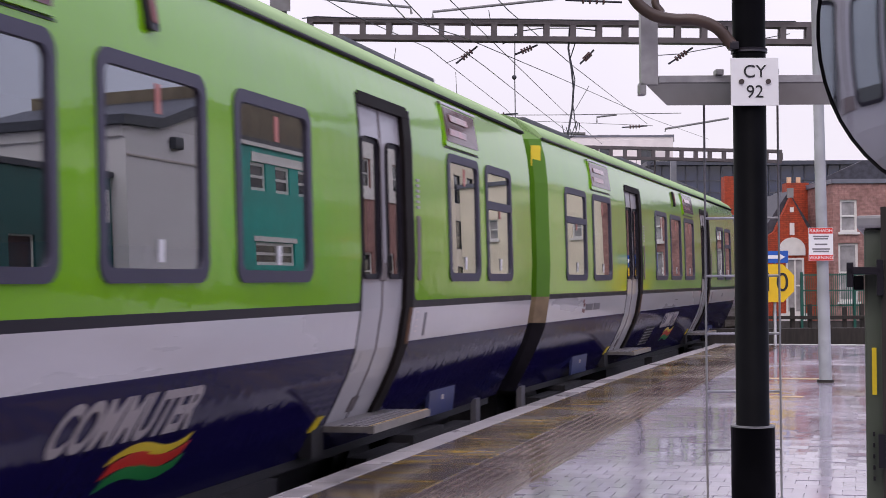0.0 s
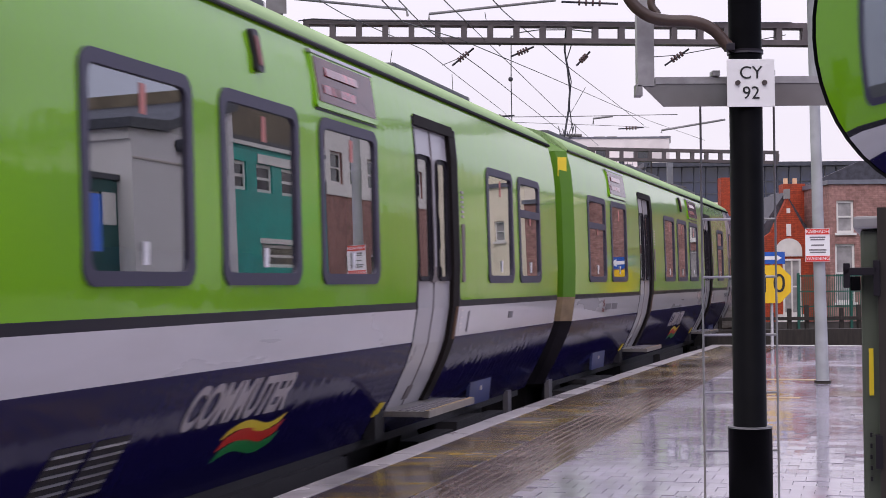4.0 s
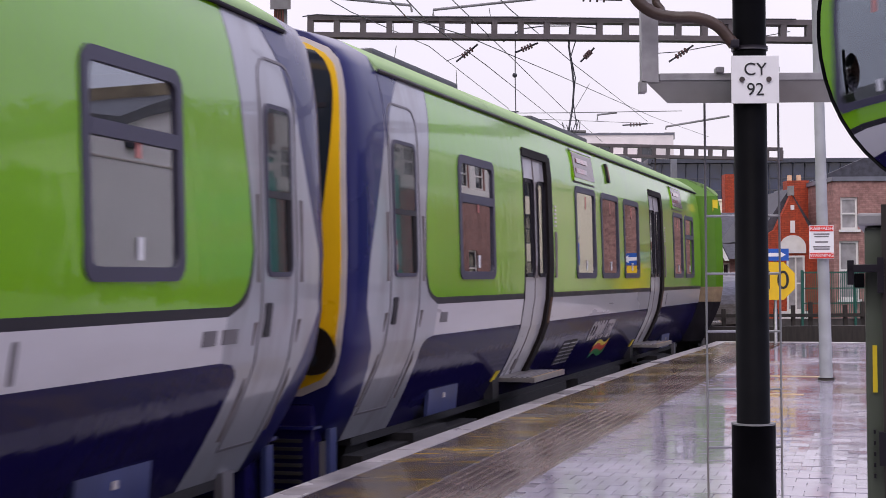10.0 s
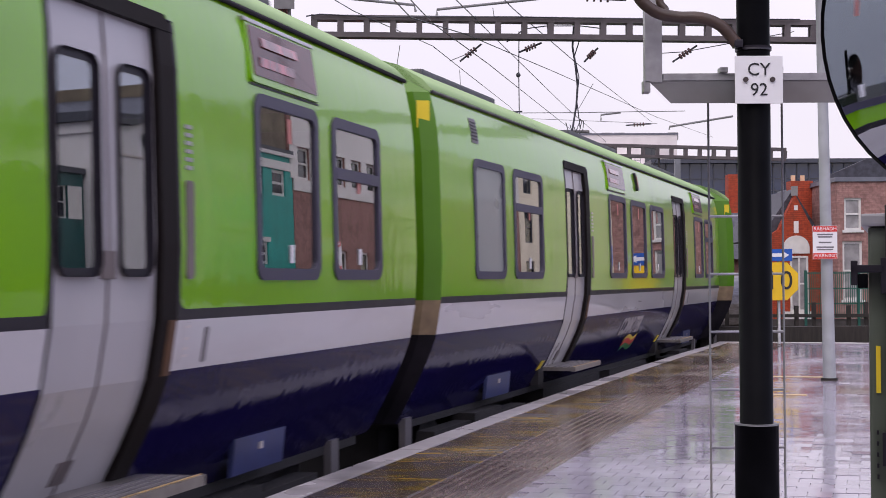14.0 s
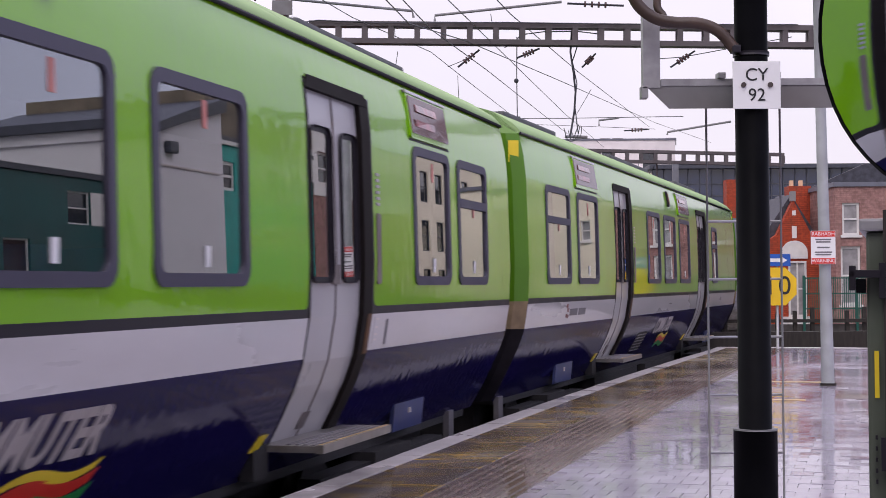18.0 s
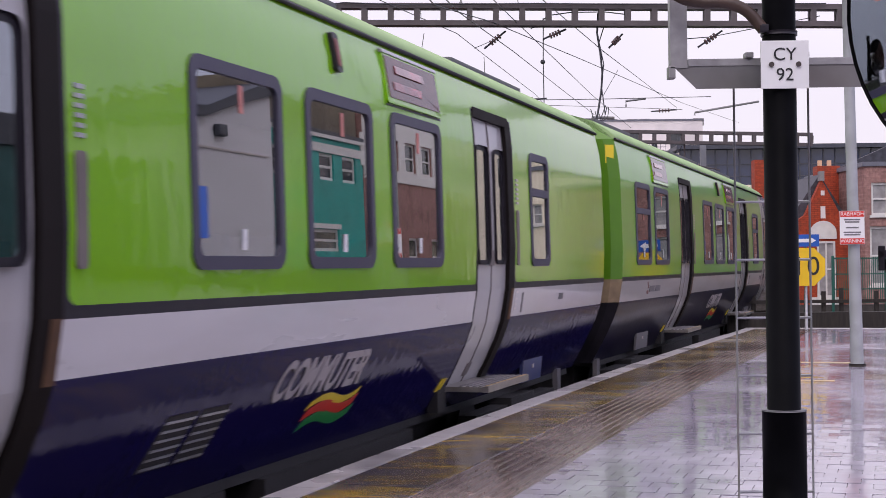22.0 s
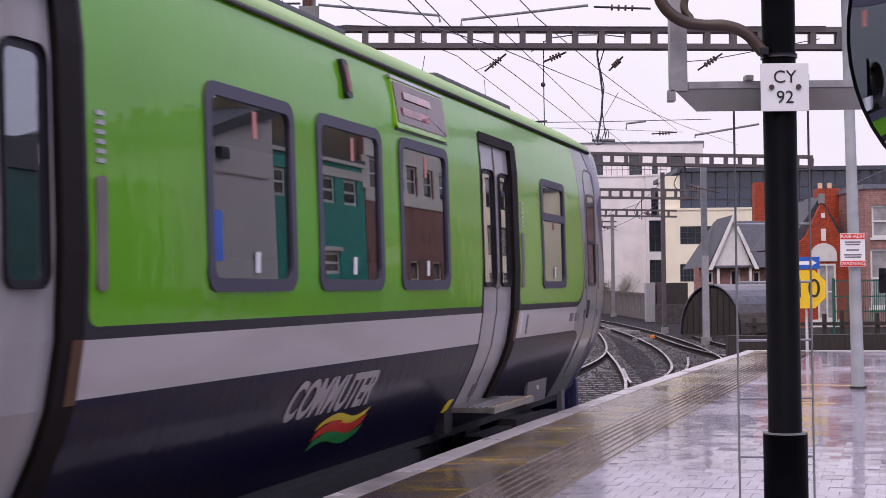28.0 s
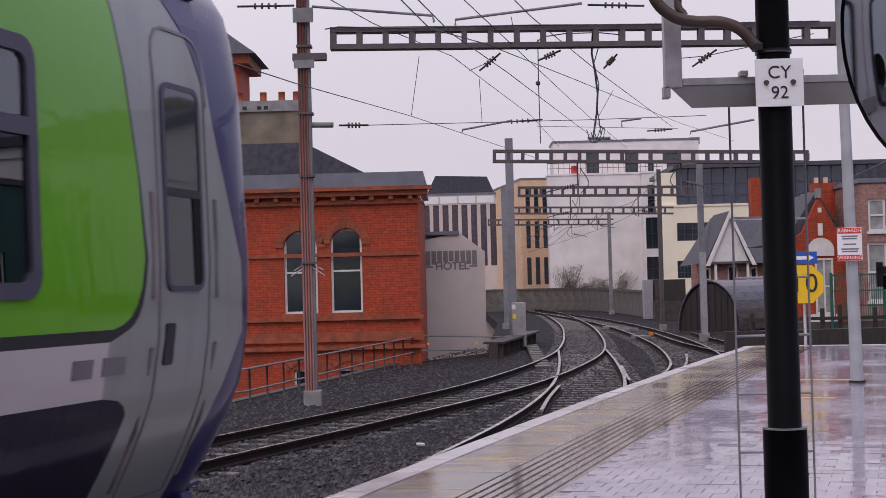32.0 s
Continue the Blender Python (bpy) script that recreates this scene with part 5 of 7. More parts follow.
def railcar(kind, name="railcar"):
    """One car. Its origin lies on the track's centreline at half of the 20 m pitch, at the platform's height."""
    cab = {"cab_front": "start", "cab_rear": "end", "cab_last": "end"}.get(kind)
    wins = {"plain": [(1.80, 3.06, 1), (3.46, 4.74, 0), (16.62, 17.78, 0), (18.06, 19.20, 1)],
            "plain_q": [(2.0, 3.12, 2), (3.46, 4.74, 1), (16.62, 17.78, 0), (18.06, 19.20, 1)],
            "end_blank": [(1.80, 3.06, 1), (3.46, 4.74, 0), (16.20, 17.06, 1)],
            "cab_rear": [(1.80, 3.06, 1), (3.46, 4.74, 0), (16.50, 17.66, 1)],
            "cab_last": [(1.94, 3.12, 1), (3.46, 4.74, 0), (16.50, 17.66, 1)],
            "cab_front": [(3.46, 4.70, 1), (16.62, 17.78, 0), (18.06, 19.20, 1)]}[kind]
    wins = wins + [(8.52, 9.77, 0), (10.15, 11.42, 0), (11.82, 13.1, 0)]
    doors = [(5.92, 7.25), (14.15, 15.5)]
    label = {"start": "green and white railcar with a blue and yellow cab end", "end": "green and white railcar with a silver cab end"}.get(cab, "green, white and navy passenger railcar")
    car = thing(name, label, "train", group="railcars of the train")
    y0 = 1.5 if cab == "start" else CAR0
    y1 = 19.5 if cab == "end" else CAR1
    c0 = 2.52 if cab == "start" else -1
    c1 = 18.62 if cab == "end" else 99
    holes = [(a + 0.04, b - 0.04, 1.35, 2.43) for a, b, v in wins] + [(a, b, 0.2, 2.73) for a, b in doors]
    paints = [GREEN_DIM, STRIPE, WHITE_DIRTY_DIM, NAVY_DIRTY, SILVER_DIM] if kind == "cab_last" else [GREEN, STRIPE, WHITE, NAVY, SILVER]
    part("bodyside", body_side(1, holes, c0, c1, y0, y1), paints, car, "glossy green, white and navy bodyside")
    part("bodyside", body_side(-1, [], c0, c1, y0, y1), paints, car)
    part("roof", roof_mesh(y0, y1), ROOFM, car, "pale green curved roof")
    bm = bmesh.new()
    tube(bm, [(1.335, y0 - 10, 2.985), (1.335, y1 - 10, 2.985)], 0.016, 6)
    part("gutter", bm, STRIPE, car)
    for a, b in ((y0 + 1.5, y0 + 4.2), (9.0, 12.5), (y1 - 4.5, y1 - 1.6)):
        part("roof_unit", boxes((-0.75, 0.75, a - 10, b - 10, 3.28, 3.42), bevel=0.03), ROOF_DARK, car, "dark low roof unit")
    # saloon: floor, lining of the far side, ceiling
    bm = boxes((-1.05, 1.05, y0 - 9.95, y1 - 10.05, 0.2, 0.26), (-1.33, -1.28, y0 - 9.95, y1 - 10.05, 0.26, 2.75), (-1.28, 1.25, y0 - 9.95, y1 - 10.05, 2.75, 2.8))
    part("saloon_lining", bm, INNER, car)
    seats(car, 8.3, 13.2)
    for a, b, v in wins:
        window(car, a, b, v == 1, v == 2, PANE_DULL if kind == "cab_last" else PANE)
    for a, b in doors:
        door(car, a, b, DOOR_DIM if kind == "cab_last" else GREY_DOOR)
    if kind in ("plain_q", "cab_front"):
        display(car, 8.52, 9.75), display(car, 16.62, 17.78)
    else:
        display(car, 3.46, 4.74), display(car, 11.82, 13.1)
    lamp_box(car, 10.78)
    bm = bmesh.new()
    on_side(bm, [(q - 10, z) for q, z in round_rect(15.90, 15.95, 0.85, 1.05, 0.02)], 0.006, 0.008)
    part("indicator_slot", bm, BARS, car, "dark slot in the white band")
    bm = bmesh.new()
    on_side(bm, [(5.60, 0.86), (5.72, 0.86), (5.72, 1.08), (5.60, 1.08)], 0.004, 0.004)
    note = part("door_notice", bm, WHITE, car, "pale door notice")
    for z in (0.89, 0.93, 0.985, 1.05):
        bm = bmesh.new()
        on_side(bm, [(5.63, z), (5.69, z), (5.69, z + 0.014), (5.63, z + 0.014)], 0.006, 0.004)
        part("notice_mark", bm, NOTICE, note)
    if kind in ("plain", "end_blank"):
        bm = bmesh.new()
        on_side(bm, [(7.62, 0.94), (7.82, 0.94), (7.82, 1.01), (7.62, 1.01)], 0.006, 0.005)
        part("number_bar", bm, BARS, car, "grey printed bars")
    if kind == "plain_q":
        bm = bmesh.new()
        on_side(bm, [(q - 10, z) for q, z in round_rect(2.04, 2.26, 2.62, 2.86, 0.02)], 0.006, 0.008)
        vg = part("side_vent", bm, BARS, car, "small dark side vent")
        for i in range(6):
            bm = bmesh.new()
            on_side(bm, [(-7.94, 2.65 + 0.033 * i), (-7.76, 2.65 + 0.033 * i), (-7.76, 2.663 + 0.033 * i), (-7.94, 2.663 + 0.033 * i)], 0.010, 0.006)
            part("vent_bar", bm, STRIPE, vg)
    livery_badge(car, 9.95)
    if kind in ("plain", "end_blank", "cab_front"):
        louvres(car, 8.42)
    if kind in ("plain", "end_blank", "cab_rear", "cab_last"):
        operator_mark(car, 2.9)
    # underframe
    # the full-length middle box is added so that the gap below stays dark
    bm = boxes((-0.98, 0.98, y0 - 9.7, y1 - 10.3, -0.05, 0.18), (-0.6, 0.6, y0 - 9.4, y1 - 10.6, -0.72, -0.05), (-0.95, 1.0, -3.6, -0.2, -0.55, -0.05), (-0.95, 1.05, 0.3, 3.4, -0.5, -0.05))
    part("underframe", bm, UNDER, car, "grimy underframe and equipment with an added full-length dark core")
    for yc in (3.4, 16.9):
        bogie(car, yc)
    for ya, yb in ((3.36, 4.28), (16.93, 17.82)):
        # a hinged skirt panel over the bogie that hangs out at its foot
        bm = bmesh.new()
        top, foot = side_x(0.30) + 0.01, side_x(0.08) + 0.11
        q = [(top, 0.30), (foot, 0.06), (foot - 0.03, 0.05), (top - 0.04, 0.29)]
        ends = [[bm.verts.new((x, y - 10, z)) for x, z in q] for y in (ya, yb)]
        for i in range(4):
            bm.faces.new((ends[0][i], ends[1][i], ends[1][(i + 1) % 4], ends[0][(i + 1) % 4]))
        bm.faces.new(ends[0]), bm.faces.new(list(reversed(ends[1])))
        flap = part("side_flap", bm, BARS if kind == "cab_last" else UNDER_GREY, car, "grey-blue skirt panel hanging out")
        bm = bmesh.new()
        f = 0.35
        px, pz = top + (foot - top) * f + 0.004, 0.30 - 0.24 * f
        box(bm, px - 0.006, px + 0.006, (ya + yb) / 2 - 10.03, (ya + yb) / 2 - 9.97, pz - 0.02, pz + 0.025)
        part("flap_spot", bm, NOTICE, flap, "small pale spot")
    for y in (1.15, 19.2):
        bm = boxes((0.98, 1.04, y - 10.09, y - 9.91, -0.35, 0.06))
        part("life_guard", bm, BARS, car)
    for sgn, yy in ((-1, y0), (1, y1)):
        is_cab = (cab == "start" and sgn < 0) or (cab == "end" and sgn > 0)
        if not is_cab:
            part("end_wall", end_wall(yy, sgn), [GREEN_DARK, END_TAN, END_BLACK], car, "flat dark green car end with grimy cream and near-black bands")
            bm = boxes((-0.55, 0.55, min(yy - 10, yy - 10 + sgn * 0.375), max(yy - 10, yy - 10 + sgn * 0.375), 0.2, 2.6), bevel=0.05)
            part("gangway_bellows", bm, STRIPE, car, "black gangway bellows")
            bm = bmesh.new()
            box(bm, -0.058, 0.058, -0.003, 0.003, 2.66, 2.90, m=pose(1.275, yy - 10 + sgn * 0.052, 0, 0, 0, -sgn * 28))
            s = part("warning_sticker", bm, YELLOW_FILM, car, "yellow warning sticker")
        else:
            cab_end(car, yy, sgn, cab, kind == "cab_last")
    return car


def cab_end(car, yy, sgn, cab, cab_last):
    y = yy
    part("cab_nose", nose_mesh(y, sgn), [SILVER_DIM if cab_last else SILVER, BLUE], car, "rounded blue and silver cab nose", smooth=False)
    def face_rows(inset, top, foot):
        """The front's outline, drawn in by an inset, between two heights with rounded ends."""
        rows = []
        for k in range(33):
            z = foot + (top - foot) * k / 32
            w = side_x(z) if z <= 2.98 else along(((2.98, 1.32), (3.1, 1.25), (3.24, 1.02), (3.34, 0.68)), z)
            w = w * nose_width(z, 1.0) - inset
            for edge, r in ((top, 0.34), (foot, 0.22)):
                d = abs(z - edge)
                if d < r:
                    w -= r - math.sqrt(r * r - (r - d) ** 2)
            rows.append((w, z))
        return rows
    part("front_edging", front_panel(face_rows(0.0, 3.27, 0.42), y, sgn, 0.010, 0.03), CREAM_EDGE, car, "pale edging round the front")
    part("front_mask", front_panel(face_rows(0.045, 3.22, 0.47), y, sgn, 0.015, 0.03), YELLOW, car, "yellow front panel")
    screen = [(0.830, 1.38), (1.030, 1.42), (1.090, 1.50), (1.115, 1.62), (1.128, 1.8), (1.150, 2.0), (1.172, 2.2), (1.190, 2.4), (1.202, 2.6), (1.202, 2.75), (1.18, 2.88), (1.13, 2.99), (1.05, 3.07), (0.86, 3.12), (0.70, 3.15)]
    ws = part("windscreen", front_panel(screen, y, sgn, 0.021, 0.03), GLASS_DARK, car, "dark windscreen")
    part("destination_box", front_panel([(0.86, 2.72), (0.88, 2.98)], y, sgn, 0.026, 0.03), BARS, ws, "grey destination box behind the screen")
    part("screen_bar", front_panel([(1.15, 2.63), (1.15, 2.665)], y, sgn, 0.026, 0.03), STRIPE, ws)
    for sx in (-1, 1):
        bm = bmesh.new()
        tube(bm, [(sx * 0.25, y - 10 + sgn * (NOSE + 0.05), 1.36), (sx * 0.62, y - 10 + sgn * (NOSE + 0.03), 2.2)], 0.014, 6)
        part("wiper", bm, STRIPE, ws, "black wiper arm")
    for x in (-1.04, 1.04):
        bm = bmesh.new()
        tube(bm, [(x, y - 10 + sgn * (NOSE - 0.06), 0.78), (x, y - 10 + sgn * (NOSE + 0.03), 0.78)], 0.19, 24)
        h = part("headlight", bm, DARK, car, "round black headlight bezel")
        for dx, dz in ((0.0, 0.07), (0.0, -0.07)):
            bm = bmesh.new()
            tube(bm, [(x + dx, y - 10 + sgn * (NOSE + 0.03), 0.78 + dz), (x + dx, y - 10 + sgn * (NOSE + 0.036), 0.78 + dz)], 0.055, 14)
            part("headlight_lens", bm, GLASS_DARK, h)
    bm = boxes((-1.0, 1.0, y - 10 + sgn * 0.1, y - 10 + sgn * 0.60, -0.30, 0.36), bevel=0.06)
    valance = part("cow_catcher", bm, NAVY, car, "dark lower valance")
    part("valance_edge", boxes((-1.03, 1.03, y - 10 + sgn * 0.05, y - 10 + sgn * 0.64, 0.17, 0.195), bevel=0.004), BLUE, valance, "thin blue ledge")
    for i in range(6):
        part("valance_rib", boxes((-0.92, 0.92, y - 10 + sgn * 0.60, y - 10 + sgn * 0.625, -0.24 + 0.062 * i, -0.215 + 0.062 * i)), UNDER, valance)
    for x in (-1.06, 1.06):
        part("guard_plate", boxes((x - 0.02, x + 0.02, y - 10 + sgn * 0.28, y - 10 + sgn * 0.42, -0.45, 0.16), bevel=0.006), UNDER_GREY, valance, "grey guard plate")
    bm = bmesh.new()
    tube(bm, [(0, y - 10 + sgn * 0.5, 0.05), (0, y - 10 + sgn * 1.2, 0.05)], 0.13, 12)
    part("coupler", bm, UNDER, car, "steel coupler head")
    # the blue sweeps up and back over the shoulder
    bm = bmesh.new()
    back = ((2.36, 0.0), (2.5, 0.05), (2.65, 0.13), (2.8, 0.27), (2.97, 0.48))
    for (za, ba), (zb, bb) in zip(back, back[1:]):
        on_side(bm, [(y - 10, za), (y - 10 - sgn * ba, za), (y - 10 - sgn * bb, zb), (y - 10, zb)], 0.004, 0.006)
    bmesh.ops.remove_doubles(bm, verts=bm.verts, dist=0.0005)
    part("shoulder_flash", bm, BLUE, car, "blue paint over the cab shoulder")
    # crew door in the silver cab side
    d0, d1 = (1.56, 2.28) if cab == "start" else (18.86, 19.46)
    bm = bmesh.new()
    def outline(o):
        r = 0.15
        sides = [z for z in (0.24 - o, 0.42, 0.62, 0.8, 1.1, 1.5, 2.0, 2.46)]
        pts = [(d1 + o, z) for z in sides]
        pts += [(d1 - r + (r + o) * math.cos(radians(a)), 2.58 + (r + o) * math.sin(radians(a))) for a in (0, 30, 60, 90)]
        pts += [(d0 + r - (r + o) * math.sin(radians(a)), 2.58 + (r + o) * math.cos(radians(a))) for a in (0, 30, 60, 90)]
        pts += [(d0 - o, z) for z in reversed(sides)]
        return [(q - 10, z) for q, z in pts]
    ring_on_side(bm, outline(0.018), outline(0.0), 0.006, 0.008)
    cd = part("crew_door", bm, BARS, car, "crew door seams")
    bm = bmesh.new()
    on_side(bm, [(q - 10, z) for q, z in round_rect(d0 + 0.08, d1 - 0.10, 1.36, 2.42, 0.06)], 0.010, 0.012)
    part("crew_door_glass", bm, CREW_GLASS, cd, "glossy crew door window")
    bm = bmesh.new()
    ring_on_side(bm, [(q - 10, z) for q, z in round_rect(d0 + 0.055, d1 - 0.075, 1.335, 2.445, 0.08)], [(q - 10, z) for q, z in round_rect(d0 + 0.085, d1 - 0.105, 1.365, 2.415, 0.055)], 0.014, 0.012)
    part("crew_window_frame", bm, RUBBER, cd, "dark rubber frame")
    bm = bmesh.new()
    on_side(bm, [(d0 - 9.915, 1.84), (d1 - 10.105, 1.84), (d1 - 10.105, 1.885), (d0 - 9.915, 1.885)], 0.014, 0.01)
    part("sash_bar", bm, STRIPE, cd)
    # dark strip on the glass stands for the shade at the pane's edge
    bm = bmesh.new()
    on_side(bm, [(d1 - 10.20, 1.37), (d1 - 10.105, 1.37), (d1 - 10.105, 1.84), (d1 - 10.20, 1.84)], 0.0125, 0.004)
    part("sash_shade", bm, DARK, cd, "dark strip painted over the lower pane's edge")
    bm = bmesh.new()
    on_side(bm, [(q - 10, z) for q, z in round_rect(d0 + 0.06, d0 + 0.17, 0.95, 1.17, 0.02)], 0.010, 0.012)
    part("crew_door_handle", bm, STRIPE, cd)
    for k in (d0 - 0.10, d1 + 0.09):
        bm = bmesh.new()
        for za, zb in ((0.3, 0.62), (0.62, 1.05)):
            on_side(bm, [(k - 10, za), (k - 9.97, za), (k - 9.97, zb), (k - 10, zb)], 0.012, 0.014)
        on_side(bm, [(k - 10, 1.3), (k - 9.97, 1.3), (k - 9.97, 1.85), (k - 10, 1.85)], 0.012, 0.014)
        part("grab_rail", bm, SEAL, cd, "brown-stained grab rail")
    bm = bmesh.new()
    for a, b in ((17.98, 18.17), (18.27, 18.50)) if cab == "end" else ((2.95, 3.15),):
        on_side(bm, [(a - 10, 0.93), (b - 10, 0.93), (b - 10, 1.02), (a - 10, 1.02)], 0.006, 0.005)
    part("number_bar", bm, BARS, car, "grey printed bars")


# boundaries between cars along the train, from its front; the last car's tail is at 38.64
TRAIN = [("cab_front", -121.36), ("plain_q", -101.36), ("plain", -81.36), ("cab_rear", -61.36),
         ("cab_front", -41.36), ("plain_q", -21.36), ("end_blank", -1.36), ("cab_last", 18.64)]
CARS = []
_made = {}
for _kind, _g in TRAIN:
    if _kind in _made:
        CARS.append((copy_thing(_made[_kind], Matrix()), _g))
    else:
        _made[_kind] = railcar(_kind)
        CARS.append((_made[_kind], _g))

# how far along the line the train's own zero stands, second by second
ROLL = [(0, 97.79), (1, 93.05), (2, 88.3), (2.5, 85.92), (3, 83.76), (4, 79.3), (5, 74.66), (6, 70.0), (7, 65.27), (7.5, 63.02), (8, 60.7), (9, 55.97), (10, 51.35), (11, 46.8),
        (11.5, 44.55), (12, 42.32), (12.5, 40.12), (13, 37.84), (14, 33.33), (15, 29.15), (16, 25.0), (17, 20.82), (18, 16.68), (19, 12.42), (20, 8.14), (21, 4.07), (22, 0.12),
        (23, -4.03), (24, -7.74), (25, -11.2), (25.5, -12.78), (26, -14.27), (26.5, -15.67), (27, -16.99), (27.5, -18.28), (28, -19.7),
        (29, -22.56), (30, -25.40), (31, -28.05), (32, -30.41)]


def car_pose(g, o):
    """A car stands with its two bogies on the line."""
    a, b = line_at(g + 3.4 + o), line_at(g + 16.9 + o)
    d = Vector((b[0] - a[0], b[1] - a[1], 0))
    rz = math.atan2(-d.x, d.y)
    d.normalize()
    c = Vector((a[0], a[1], 0)) + d * 6.6
    return Matrix.Translation(c) @ Matrix.Rotation(rz, 4, "Z")


def motions():
    for car, g in CARS:
        walk(car, [(t, car_pose(g, o)) for t, o in ROLL])

# ---- buildings beyond the track ----
def wall_holes(x0, x1, z0, z1, holes, thick=0.3, mi=0):
    """A wall in the x-z plane, its face at y = 0, with openings right through it."""
    bm = bmesh.new()
    xs = sorted({x0, x1, *[q for h in holes for q in h[:2]]})
    zs = sorted({z0, z1, *[q for h in holes for q in h[2:]]})
    for a, b in zip(xs, xs[1:]):
        for c, d in zip(zs, zs[1:]):
            xm, zm = (a + b) / 2, (c + d) / 2
            if any(h[0] < xm < h[1] and h[2] < zm < h[3] for h in holes):
                continue
            box(bm, a, b, 0, thick, c, d, mi)
    bmesh.ops.remove_doubles(bm, verts=bm.verts, dist=0.0005)
    return bm


def sash(parent, x0, x1, z0, z1, frame_m, cols=1, rows=2, deep=0.12, bar=0.05, pane_m=None):
    w = part("window", boxes((x0, x1, deep, deep + 0.03, z0, z1)), pane_m or GLASS_DARK, parent, "dark glazed window")
    bm = bmesh.new()
    for a, b, c, d in ((x0, x0 + bar, z0, z1), (x1 - bar, x1, z0, z1), (x0 + bar, x1 - bar, z0, z0 + bar), (x0 + bar, x1 - bar, z1 - bar, z1)):
        box(bm, a, b, deep - 0.05, deep, c, d)
    for i in range(1, cols):
        x = x0 + (x1 - x0) * i / cols
        box(bm, x - bar / 2.5, x + bar / 2.5, deep - 0.04, deep, z0 + bar, z1 - bar)
    for i in range(1, rows):
        z = z0 + (z1 - z0) * i / rows
        box(bm, x0 + bar, x1 - bar, deep - 0.042, deep, z - bar / 2.5, z + bar / 2.5)
    part("window_frame", bm, frame_m, w)
    return w


def block(name, label, cat, x, y, rz, w, depth, z0, z1, wall_m, holes, frame_m, roof_m=None, cols=1, rows=2, sill=None, bar=0.05, pane_m=None, flat_roof=True):
    t = thing(name, label, cat, pose(x, y, 0, 0, 0, rz), group="buildings beyond the railway")
    part("wall", wall_holes(0, w, z0, z1, holes), wall_m, t)
    for q in ((0, 0.3, 0.3, depth, z0, z1), (w - 0.3, w, 0.3, depth, z0, z1), (0.3, w - 0.3, depth - 0.3, depth, z0, z1)):
        part("wall", boxes(q), wall_m, t)
    if flat_roof:
        part("roof", boxes((-0.08, w + 0.08, -0.08, depth + 0.08, z1, z1 + 0.18)), roof_m or LEAD, t)
    # dark sheet behind the windows: the rooms' shade is put into its colour
    part("unlit_room_sheet", boxes((0.35, w - 0.35, 0.5, 0.6, z0 + 0.1, z1 - 0.1)), FRAME_DARK, t)
    for h in holes:
        sash(t, *h, frame_m, cols, rows, bar=bar, pane_m=pane_m)
        if sill:
            part("sill", boxes((h[0] - 0.08, h[1] + 0.08, -0.08, 0.1, h[2] - 0.10, h[2])), sill, t)
    return t


# red-brick building beside the track, with arched windows
X0 = -12.0
brick = thing("brick_building", "red-brick building with arched white windows and a heavy cornice", "building", pose(0, 47, 0), group="buildings beyond the railway")
wins = [(-5.45, -4.40, 0.66, 3.25), (-3.98, -2.99, 0.66, 3.30), (-8.2, -7.2, 0.66, 3.3), (-10.6, -9.6, 0.66, 3.3)]
low = [(-3.80, -3.12, -1.80, -1.10), (-5.2, -4.5, -1.80, -1.10), (-8.0, -7.3, -1.8, -1.1)]
part("wall", wall_holes(X0, -1.2, -6.0, 4.45, wins + low, 0.4), BRICK_RED, brick, "red brick wall")
part("wall", boxes((X0, X0 + 0.4, 0.4, 14, -6, 4.45)), BRICK_RED, brick)
part("wall", boxes((-1.6, -1.2, 0.4, 10, -6, 4.45)), BRICK_RED, brick)
part("roof_deck", boxes((X0 + 0.4, -1.6, 0.4, 14, 4.3, 4.45)), LEAD, brick)
# one dark-coloured sheet stands for the shade of the rooms
part("unlit_room_sheet", boxes((X0 + 0.4, -1.7, 1.2, 1.3, -5.9, 4.4)), FRAME_DARK, brick)
for h in wins:
    w = sash(brick, *h, FRAME_WHITE, 1, 2, deep=0.22, bar=0.07)
    # round head: brick spandrels leave an arch
    r = (h[1] - h[0]) / 2
    cx = (h[0] + h[1]) / 2
    bm = bmesh.new()
    for sgn in (-1, 1):
        pts = [(cx + sgn * r * math.cos(radians(a)), h[3] - r + r * math.sin(radians(a))) for a in range(0, 91, 15)] + [(cx + sgn * r, h[3])]
        prism(bm, pts if sgn > 0 else list(reversed(pts)), 0.3, Matrix(((1, 0, 0, 0), (0, 0, 1, 0.002), (0, 1, 0, 0), (0, 0, 0, 1))))
    part("spandrel", bm, BRICK_RED, brick)
    bm = bmesh.new()
    for i in range(12):
        a0, a1 = radians(180 * i / 12), radians(180 * (i + 0.9) / 12)
        pts = [(cx + q * math.cos(a), h[3] - r + q * math.sin(a)) for q, a in ((r + 0.02, a0), (r + 0.26, a0), (r + 0.26, a1), (r + 0.02, a1))]
        prism(bm, pts, 0.06, Matrix(((1, 0, 0, 0), (0, 0, 1, -0.05), (0, 1, 0, 0), (0, 0, 0, 1))))
    part("arch_bricks", bm, BRICK_RED_TRIM, brick, "brick arch ring")
    part("sill", boxes((h[0] - 0.1, h[1] + 0.1, -0.1, 0.2, h[2] - 0.12, h[2])), BRICK_RED_TRIM, brick)
